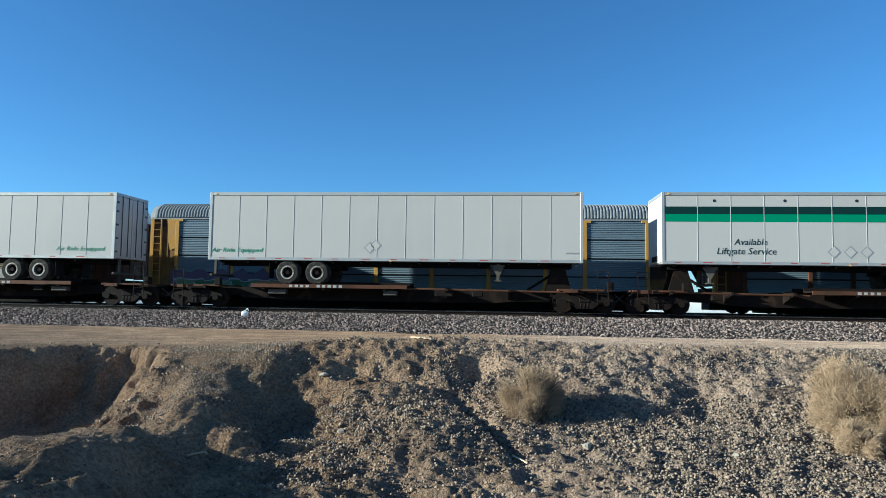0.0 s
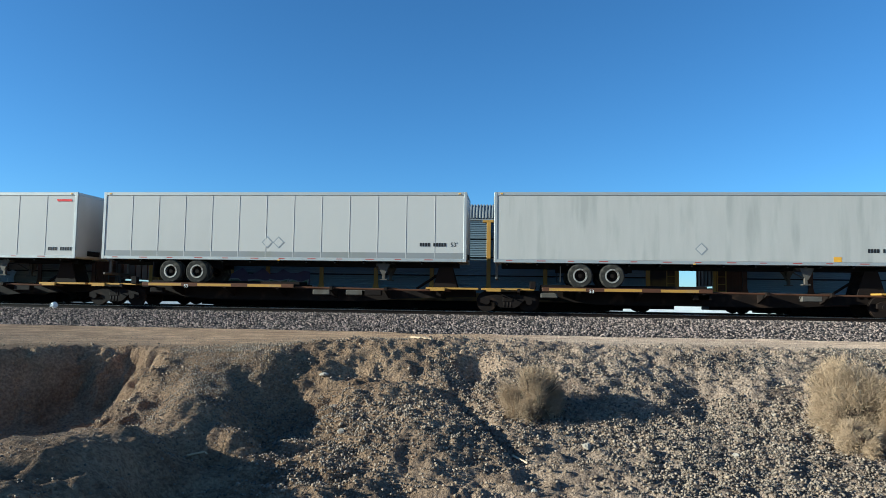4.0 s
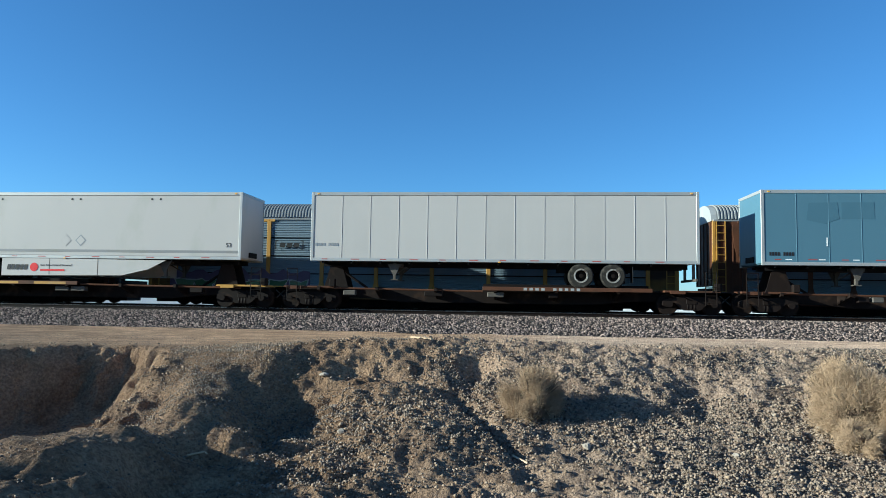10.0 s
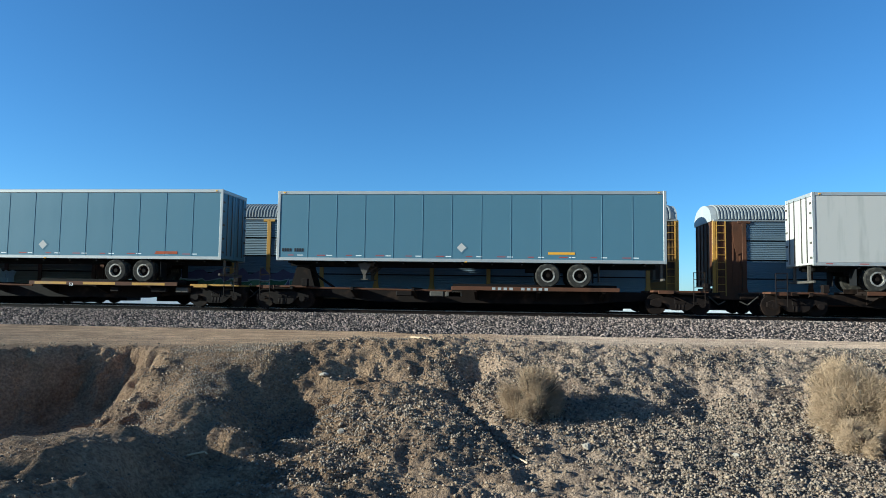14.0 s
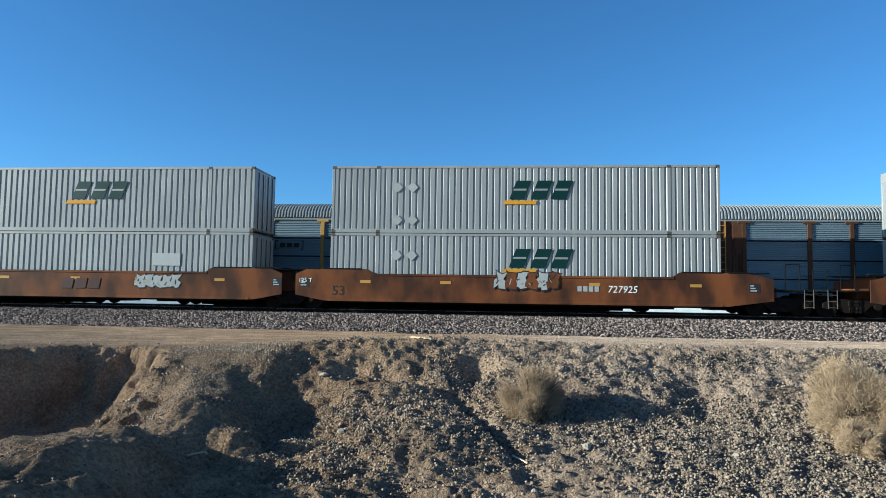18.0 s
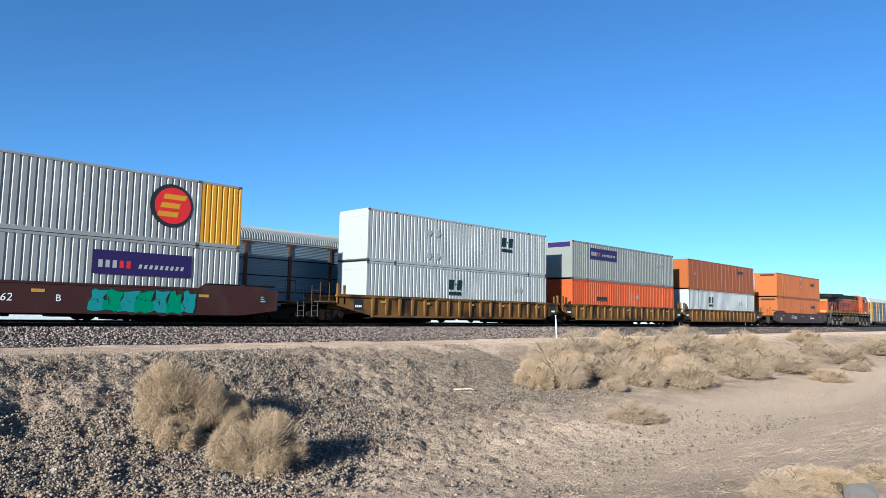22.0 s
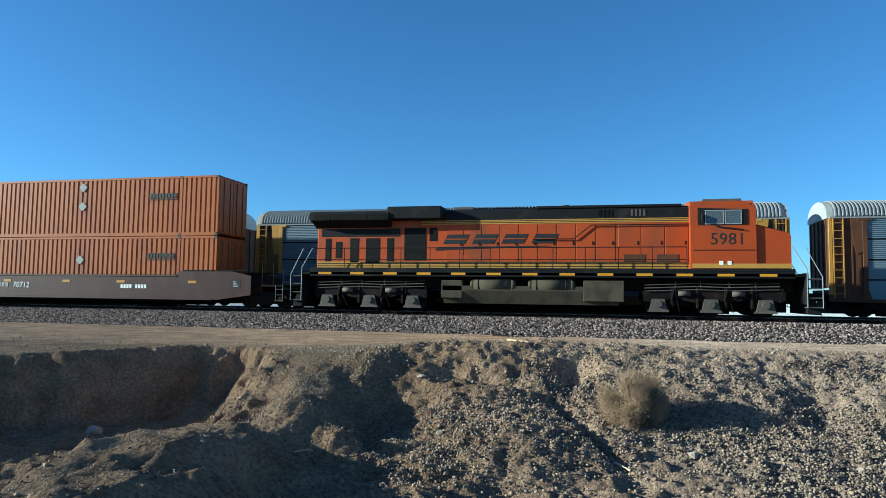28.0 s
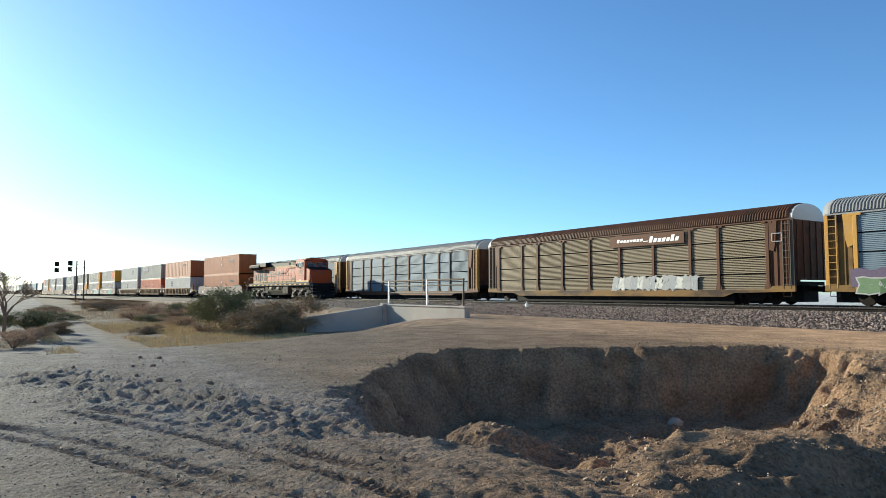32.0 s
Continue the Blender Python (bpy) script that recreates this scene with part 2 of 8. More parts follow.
# ---- mesh helpers ----
class Geo:
    """Collects vertices and faces of one part."""

    def __init__(s, flip=None):
        s.v, s.f, s.sm, s.flip = [], [], [], flip

    def add(s, vs, fs, smooth=False):
        o = len(s.v)
        s.v += vs
        s.f += [tuple(i + o for i in f) for f in fs]
        s.sm += [smooth] * len(fs)
        return s

    def box(s, x0, x1, y0, y1, z0, z1, c=0.0):
        if c <= 0:
            vs = [(x, y, z) for z in (z0, z1) for y in (y0, y1) for x in (x0, x1)]
            return s.add(vs, [(0, 2, 3, 1), (4, 5, 7, 6), (0, 1, 5, 4), (2, 6, 7, 3), (0, 4, 6, 2), (1, 3, 7, 5)])
        vs, ix = [], {}
        for a in (0, 1):
            for b in (0, 1):
                for d in (0, 1):
                    X, Y, Z = (x0, x1)[a], (y0, y1)[b], (z0, z1)[d]
                    sx, sy, sz = (1, -1)[a] * c, (1, -1)[b] * c, (1, -1)[d] * c
                    for k, p in enumerate(((X, Y + sy, Z + sz), (X + sx, Y, Z + sz), (X + sx, Y + sy, Z))):
                        ix[a, b, d, k] = len(vs)
                        vs.append(p)
        fs = []
        for a in (0, 1):
            q = [ix[a, b, d, 0] for b, d in ((0, 0), (1, 0), (1, 1), (0, 1))]
            fs.append(tuple(q if a else q[::-1]))
            q = [ix[b, a, d, 1] for b, d in ((0, 0), (1, 0), (1, 1), (0, 1))]
            fs.append(tuple(q[::-1] if a else q))
            q = [ix[b, d, a, 2] for b, d in ((0, 0), (1, 0), (1, 1), (0, 1))]
            fs.append(tuple(q if a else q[::-1]))
        for b in (0, 1):
            for d in (0, 1):
                q = (ix[0, b, d, 1], ix[1, b, d, 1], ix[1, b, d, 2], ix[0, b, d, 2])
                fs.append(q if b != d else q[::-1])
                q = (ix[b, 0, d, 0], ix[b, 1, d, 0], ix[b, 1, d, 2], ix[b, 0, d, 2])
                fs.append(q if b == d else q[::-1])
                q = (ix[b, d, 0, 0], ix[b, d, 1, 0], ix[b, d, 1, 1], ix[b, d, 0, 1])
                fs.append(q if b != d else q[::-1])
        for a in (0, 1):
            for b in (0, 1):
                for d in (0, 1):
                    q = tuple(ix[a, b, d, k] for k in range(3))
                    fs.append(q if (a + b + d) % 2 else q[::-1])
        return s.add(vs, fs)

    def cyl(s, axis, cx, cy, cz, r, h, n=14, r2=None, caps=True):
        """A cylinder or cone centred on a point, along 'x', 'y' or 'z', of length h."""
        r2 = r if r2 is None else r2
        vs = []
        for e, R in ((-h / 2, r), (h / 2, r2)):
            for i in range(n):
                a = 2 * math.pi * i / n
                p, q = R * math.cos(a), R * math.sin(a)
                vs.append({"x": (cx + e, cy + p, cz + q), "y": (cx + q, cy + e, cz + p), "z": (cx + p, cy + q, cz + e)}[axis])
        s.add(vs, [(i, (i + 1) % n, n + (i + 1) % n, n + i) for i in range(n)], True)
        if caps:
            o = len(s.v) - 2 * n
            s.f += [tuple(o + i for i in range(n - 1, -1, -1)), tuple(o + n + i for i in range(n))]
            s.sm += [False, False]
        return s

    def ring(s, cx, cy, cz, r_out, r_in, w, n=22, round_edge=0.0):
        """A tyre or rim about the y axis."""
        prof = [(r_in, -w / 2), (r_out - round_edge, -w / 2), (r_out, -w / 2 + round_edge), (r_out, w / 2 - round_edge), (r_out - round_edge, w / 2), (r_in, w / 2)]
        if not round_edge:
            prof = [(r_in, -w / 2), (r_out, -w / 2), (r_out, w / 2), (r_in, w / 2)]
        k = len(prof)
        vs = [(cx + p * math.sin(2 * math.pi * i / n), cy + e, cz + p * math.cos(2 * math.pi * i / n)) for i in range(n) for p, e in prof]
        return s.add(vs, [(i * k + j, ((i + 1) % n) * k + j, ((i + 1) % n) * k + (j + 1) % k, i * k + (j + 1) % k) for i in range(n) for j in range(k)])

    def prism(s, pts, y0, y1, axis="y"):
        """An outline in x,z (or y,z for axis x, x,y for axis z) drawn out along the axis."""
        n = len(pts)
        mk = {"y": lambda p, e: (p[0], e, p[1]), "x": lambda p, e: (e, p[0], p[1]), "z": lambda p, e: (p[0], p[1], e)}[axis]
        area = sum(pts[i][0] * pts[(i + 1) % n][1] - pts[(i + 1) % n][0] * pts[i][1] for i in range(n))
        if (area < 0) != (axis == "y"):
            pts = pts[::-1]
        vs = [mk(p, y0) for p in pts] + [mk(p, y1) for p in pts]
        return s.add(vs, [tuple(range(n - 1, -1, -1)), tuple(range(n, 2 * n))] + [(i, (i + 1) % n, n + (i + 1) % n, n + i) for i in range(n)])

    def rod(s, a, b, r, n=6):
        a, b = Vector(a), Vector(b)
        d = (b - a).normalized()
        u = d.orthogonal().normalized()
        w = d.cross(u)
        vs = [tuple(p + r * (math.cos(2 * math.pi * i / n) * u + math.sin(2 * math.pi * i / n) * w)) for p in (a, b) for i in range(n)]
        return s.add(vs, [(i, (i + 1) % n, n + (i + 1) % n, n + i) for i in range(n)] + [tuple(range(n - 1, -1, -1)), tuple(range(n, 2 * n))], False)

    def mesh(s, name, material):
        me = bpy.data.meshes.new(name)
        v, f = s.v, s.f
        if s.flip is not None:
            v = [(s.flip - x, y, z) for x, y, z in v]
            f = [q[::-1] for q in f]
        me.from_pydata(v, [], f)
        me.polygons.foreach_set("use_smooth", s.sm)
        me.materials.append(material)
        return me


SHARED = {}


def shared(key, build):
    """One mesh for all alike pieces."""
    if key not in SHARED:
        SHARED[key] = build()
    return SHARED[key]


def part(name, bm, material, parent, label="", at=None):
    """Links a Geo (or a mesh that alike pieces share) as one mesh object under a thing or a part."""
    me = bm.mesh(name, material) if isinstance(bm, Geo) else bm
    ob = new(name, me)
    ob.parent = parent
    if at is not None:
        ob.location = at
    if label:
        ob["label"] = label
    return ob


def thing(name, label, category, group="", at=(0, 0, 0)):
    ob = new(name)
    ob.empty_display_size = 0.2
    ob.location = at
    return tagged(ob, label, category, group)


def letters(name, text, size, material, parent, at, shear=0.0, label="", wide=1.0):
    """Writing on a side that faces the camera; at is the left end of its base line."""
    def build():
        cu = bpy.data.curves.new("txt", "FONT")
        cu.body, cu.size, cu.shear, cu.extrude = text, size, shear, 0.002
        cu.resolution_u = 2
        tmp = bpy.data.objects.new("txt", cu)
        scene.collection.objects.link(tmp)
        me = bpy.data.meshes.new_from_object(tmp)
        bpy.data.objects.remove(tmp)
        me.transform(Matrix.Rotation(radians(90), 4, "X") @ Matrix.Diagonal((wide, 1, 1, 1)))
        me.materials.clear()
        me.materials.append(material)
        return me
    return part(name, shared(("txt", text, size, shear, material.name, wide), build), None, parent, label, at)


def slab(name, pts, y, material, parent, label="", t=0.002):
    """A flat decal of a given outline on a side that faces the camera."""
    return part(name, Geo().prism(pts, y - t, y), material, parent, label)


def bar(x0, x1, z0, z1, lean=0.0):
    return [(x0, z0), (x1, z0), (x1 + lean, z1), (x0 + lean, z1)]


def disc(cx, cz, r, n=28, sq=1.0):
    return [(cx + r * math.cos(2 * math.pi * i / n), cz + sq * r * math.sin(2 * math.pi * i / n)) for i in range(n)]


# ---- the ground ----
YN, YF = 29.67, 34.85          # centre lines of the near and the far track


def bend(x):
    """How far the tracks swing towards the camera's side in the distance on the left: a wide curve, then straight on."""
    d = -x
    return 0.0 if d < 45 else -0.0815 * (d - 45) ** 2 / 124 if d < 107 else -0.0815 * (d - 76)


def on_track(x, yc, length=16.0):
    """The pose of a vehicle whose left end stands at x on the track with that centre line."""
    a, b = bend(x), bend(x + length)
    return pose(x, yc + a, 0, 0, 0, math.degrees(math.atan2(b - a, length)))


RNG = np.random.default_rng(5)
TABLE = RNG.random((256, 256))


def sstep(a, b, x):
    t = np.clip((x - a) / (b - a), 0, 1)
    return t * t * (3 - 2 * t)


def vnoise(x, y):
    xi, yi = np.floor(x).astype(int), np.floor(y).astype(int)
    u, w = x - xi, y - yi
    u, w = u * u * (3 - 2 * u), w * w * (3 - 2 * w)
    g = lambda a, b: TABLE[a & 255, b & 255]
    return (g(xi, yi) * (1 - u) + g(xi + 1, yi) * u) * (1 - w) + (g(xi, yi + 1) * (1 - u) + g(xi + 1, yi + 1) * u) * w - 0.5


def bump_at(x, y, cx, cy, rx, ry, h, turn=0.0):
    c, s = math.cos(radians(turn)), math.sin(radians(turn))
    dx, dy = (x - cx) * c + (y - cy) * s, -(x - cx) * s + (y - cy) * c
    return h * np.exp(-(dx / rx) ** 2 - (dy / ry) ** 2)


PIT = [(-15.2, 9.4), (-14.6, 10.3), (-12.9, 12.6), (-10.6, 15.8), (-9.2, 16.3), (-7.6, 15.6), (-6.4, 12.0), (-6.2, 9.0), (-6.0, 6.5), (-5.7, 4.7), (-6.8, 3.6), (-8.4, 3.4), (-10.6, 4.0), (-12.5, 5.6), (-14.6, 7.8)]


def pit_depth(x, y):
    """How far inside the rim of the scooped pit a place lies; negative outside."""
    d = np.full(np.shape(x), 1e9)
    inside = np.zeros(np.shape(x), bool)
    for (ax, ay), (bx, by) in zip(PIT, PIT[1:] + PIT[:1]):
        ux, uy = bx - ax, by - ay
        k = np.clip(((x - ax) * ux + (y - ay) * uy) / (ux * ux + uy * uy), 0, 1)
        d = np.minimum(d, np.hypot(x - ax - k * ux, y - ay - k * uy))
        inside ^= ((ay > y) != (by > y)) & (x < ux * (y - ay) / (uy if abs(uy) > 1e-9 else 1e-9) + ax)
    return np.where(inside, d, -d)


def low_mask(x, y):
    """1 on the high ground, 0 on the floor of the pit and of the wash."""
    wob = 0.5 * vnoise(x * 0.55 + 9, y * 0.55) + 0.35 * vnoise(x * 1.4, y * 1.4 + 5)
    crumb = 0.5 * vnoise(x * 2.7 + 1, y * 2.7) + 0.3 * vnoise(x * 5.9, y * 5.9 + 2)
    pit = 1 - sstep(0.0, 1.35, pit_depth(x, y) + 0.55 * wob + 0.55 * crumb)
    crest = 15.6 + 0.9 * sstep(4, 14, x) - 1.6 * sstep(-1.0, -5.0, x) + 1.0 * wob + 0.7 * crumb
    toe = 8.6 + 0.4 * wob
    k = np.clip((y - toe) / (crest - toe), 0, 1)
    bank = 0.55 * k ** 1.2 + 0.45 * sstep(0.45, 1.0, k)
    k2 = sstep(-3.0, -4.5, x)
    near = 1 - sstep(1.6 + 1.7 * k2, 6.4 + 0.6 * k2, y + 0.5 * wob)
    wash = np.maximum(near, bank)
    on = sstep(-9.5, -7.5, x)
    return np.minimum(pit, 1 - on * (1 - wash)), pit


RIDGE = [(-4.6, 3.8, -1.10), (-4.85, 4.7, -1.16), (-5.25, 6.0, -1.12), (-5.45, 6.9, -1.07), (-5.45, 7.7, -1.09), (-5.3, 8.7, -1.16), (-5.4, 9.6, -1.36), (-4.95, 10.8, -1.02), (-5.8, 12.8, -0.8), (-7.3, 15.4, -0.6)]


def ridge_z(x, y):
    """The ridge of spoil between the pit and the wash: the height of its flanks over the plan."""
    top = np.full(np.shape(x), -9.0)
    for (ax, ay, az), (bx, by, bz) in zip(RIDGE, RIDGE[1:]):
        ux, uy = bx - ax, by - ay
        k = np.clip(((x - ax) * ux + (y - ay) * uy) / (ux * ux + uy * uy), 0, 1)
        d = np.hypot(x - ax - k * ux, y - ay - k * uy)
        d = d * (1 + 0.6 * vnoise(x * 1.7 + 4, y * 1.7)) - 0.28 - 0.22 * sstep(8.0, 6.5, y)
        top = np.maximum(top, az + k * (bz - az) - (0.68 + 0.4 * sstep(9.8, 11.2, y)) * np.sqrt(np.maximum(d, 0) ** 2 + 0.01))
    return top + 0.10 * vnoise(x * 2.7, y * 2.7 + 8)


def ground_z(x, y):
    x, y = np.asarray(x, float), np.asarray(y, float)
    bench = -0.46 - 0.26 * sstep(15, 24, y)
    plain = -0.98 + 0.26 * sstep(3, 16, y)
    high = bench + (plain - bench) * sstep(-2.0, -9.0, x)
    floor = -1.92 + 0.25 * sstep(14, 60, x)
    high = np.where(y < 9, -1.0 + (high + 1.0) * sstep(3, 9, y), high)
    m, pit = low_mask(x, y)
    floor = floor - 0.45 * (1 - pit) * sstep(-3.5, -6.5, x)
    z = floor + (high - floor) * m
    z = np.maximum(z, ridge_z(x, y))
    z = z + bump_at(x, y, -8.7, 6.1, 1.3, 1.0, 1.05, 30) + bump_at(x, y, -4.2, 7.0, 0.4, 0.35, 0.34) + bump_at(x, y, -2.7, 6.5, 0.8, 0.4, 0.25)
    z = z - bump_at(x, y, -4.1, 12.4, 0.7, 1.4, 0.5) - bump_at(x, y, -3.2, 13.9, 0.6, 0.6, 0.35)
    z = z + bump_at(x, y, -8.6, 14.2, 0.7, 0.6, 0.30) - bump_at(x, y, -0.75, 14.4, 0.35, 0.6, 0.36) - bump_at(x, y, -0.35, 11.5, 0.13, 1.5, 0.22, 23) - bump_at(x, y, 3.6, 13.4, 0.4, 0.8, 0.22) + bump_at(x, y, -1.4, 11.0, 1.2, 1.5, 0.25)
    # the wash by the culvert and the lower scrub beyond the plain
    w2 = sstep(-21.5, -27.0, x + 0.25 * (y - 4)) * (1 - sstep(19.8, 20.4, y))
    w2 = w2 * (1 - sstep(-39.5, -30.5, x) * sstep(13.0, 18.5, y))
    z = z - 1.05 * w2 * sstep(-400, -90, x)
    # rough soil on the banks, smoother on the worn road
    road = sstep(15.5, 17.5, y) * (1 - sstep(24.0, 25.0, y))
    rough = (1 - 0.85 * road) * (1 - 0.6 * sstep(9, 6, y) * sstep(3, 6, x))
    plainness = sstep(0.95, 1.0, pit) * sstep(-3.5, -6.0, x)
    berm = np.exp(-((y - 1.6 - 0.36 * (x + 12)) / 1.0) ** 4) * sstep(-18, -15, x) * (1 - sstep(-8, -6.8, x))
    rough = rough * (1 - 0.82 * plainness) * (0.45 + 0.55 * sstep(-19, -14, x) * (1 - sstep(40, 70, x)))
    even = 1 - 0.5 * sstep(-2.5, 0.5, x)
    near = sstep(-22, -17, x) * (1 - sstep(14, 20, x)) * sstep(-0.6, 0.8, y) * (1 - sstep(17.2, 18.6, y))
    mid = sstep(-30, -25, x) * (1 - sstep(30, 36, x)) * sstep(-2.5, -0.5, y)
    n = even * mid * 0.22 * vnoise(x * 0.8, y * 0.8) + near * (even * 0.13 * vnoise(x * 2.1 + 7, y * 2.1) + 0.095 * vnoise(x * 5.3, y * 5.3 + 3) + 0.075 * vnoise(x * 9.7, y * 9.7) + 0.035 * vnoise(x * 17.0, y * 17.0 + 6)) + 0.10 * vnoise(x * 0.12 + 3, y * 0.12)
    fade = 1 - sstep(60, 160, np.abs(x)) * 0.8
    # clods with sharp creases on the broken faces of the banks and the pit
    broken = sstep(-16, -13, x) * (1 - sstep(5, 10, x)) * sstep(3.5, 5.5, y) * (1 - sstep(15.6, 16.6, y)) * (1 - 0.7 * sstep(2, 6, x) * sstep(10.5, 9, y)) * sstep(-6.3, -5.2, x - 0.55 * (y - 3.6) * (x < -6))
    n = n + broken * (1 - 0.5 * sstep(-4.6, -3.2, x)) * ((0.06 + 0.10 * sstep(-1.5, -4, x)) * np.abs(vnoise(x * 2.9 + 31, y * 2.9)) + (0.06 + 0.07 * sstep(-1.5, -4, x)) * np.abs(vnoise(x * 6.1, y * 6.1 + 17)) + 0.09 * np.abs(vnoise(x * 11.3 + 5, y * 11.3)) - 0.09)
    z = z + n * rough * fade
    # tyre ruts of the left plain
    on = sstep(-4.2, -5.0, x) * sstep(-13.0, -9.5, x)
    for x0, y0, slope, wide, deep in ((-6.5, 2.5, 0.30, 0.13, 0.045), (-6.5, 2.13, 0.30, 0.11, 0.035), (-6.87, 1.28, 0.44, 0.13, 0.045), (-7.29, 2.89, 0.27, 0.10, 0.02), (-6.9, 0.86, 0.43, 0.10, 0.03), (-8.0, 1.62, 0.36, 0.09, 0.02)):
        q = y - y0 - slope * (x - x0) + 0.035 * (x - x0) ** 2 * 0.5 + 0.03 * np.sin(x * 1.7)
        lug = 0.5 + 0.5 * np.sign(np.sin(x * 78.0 + 22.0 * np.abs(q)))
        worn = np.clip(0.55 + 1.6 * vnoise(x * 0.9 + 40 * y0, y * 0.9), 0.15, 1.0)
        z = z + on * worn * deep * (np.exp(-(q / wide) ** 6) * (lug - 0.9) + 0.6 * np.exp(-((np.abs(q) - wide * 1.35) / 0.045) ** 2))
    # long shallow scrapes on the plain
    z = z - 0.05 * on * np.abs(vnoise(x * 1.1 + 3, (y - 0.3 * x) * 6.0)) * (y < 4)
    z = z + near * plainness * (y < 4.5) * (0.020 * vnoise(x * 6.3 + 2, y * 8.0) + 0.030 * np.abs(vnoise(x * 14.0, y * 16.0 + 9)) - 0.008)
    z = z + berm * (0.08 * np.abs(vnoise(x * 11.0 + 8, (y - 0.36 * x) * 13.0)) + 0.16 * vnoise(x * 0.9 + 7, (y - 0.36 * x) * 3.1) + 0.10 * vnoise(x * 2.3, (y - 0.36 * x) * 7.3) + 0.07 * vnoise(x * 6.7, y * 9.1 + 4))
    # under and behind the tracks
    flat = sstep(24.6, 25.4, y)
    z = z * (1 - flat) + (-0.74) * flat
    beyond = sstep(38.5, 44, y)
    return z - 0.35 * beyond


def far_steps(a, b, n, sign=1):
    return list(sign * np.geomspace(a, b, n))


gx = np.array(far_steps(3000, 90, 22, -1) + list(np.arange(-88, -26, 1.2)) + list(np.arange(-26, -18, 0.25)) + list(np.arange(-18, -11, 0.06)) + list(np.arange(-11, -4.5, 0.03)) + list(np.arange(-4.5, 9, 0.047)) + list(np.arange(9, 14, 0.07)) + list(np.arange(14, 34, 0.2)) + list(np.arange(34, 90, 1.2)) + far_steps(92, 3000, 22))
gy = np.array(far_steps(3000, 12, 16, -1) + list(np.arange(-10, -0.6, 0.8)) + list(np.arange(-0.6, 0.4, 0.06)) + list(np.arange(0.4, 3.6, 0.03)) + list(np.arange(3.6, 8, 0.055)) + list(np.arange(8, 17.2, 0.045)) + list(np.arange(17.5, 26, 0.35)) + list(np.arange(26, 46, 2.0)) + far_steps(47, 3000, 26))
GX, GY = np.meshgrid(gx, gy)
GZ = ground_z(GX, GY)
nx, ny = len(gx), len(gy)
gm = bpy.data.meshes.new("ground")
gm.vertices.add(nx * ny)
gm.vertices.foreach_set("co", np.stack([GX, GY, GZ], -1).ravel())
ii = (np.arange(ny - 1)[:, None] * nx + np.arange(nx - 1)[None]).ravel()
quads = np.stack([ii, ii + 1, ii + nx + 1, ii + nx], 1)
gm.loops.add(quads.size)
gm.loops.foreach_set("vertex_index", quads.ravel().astype(np.int32))
gm.polygons.add(len(quads))
gm.polygons.foreach_set("loop_start", np.arange(0, quads.size, 4, dtype=np.int32))
gm.polygons.foreach_set("use_smooth", np.ones(len(quads), bool))
gm.update(calc_edges=True)


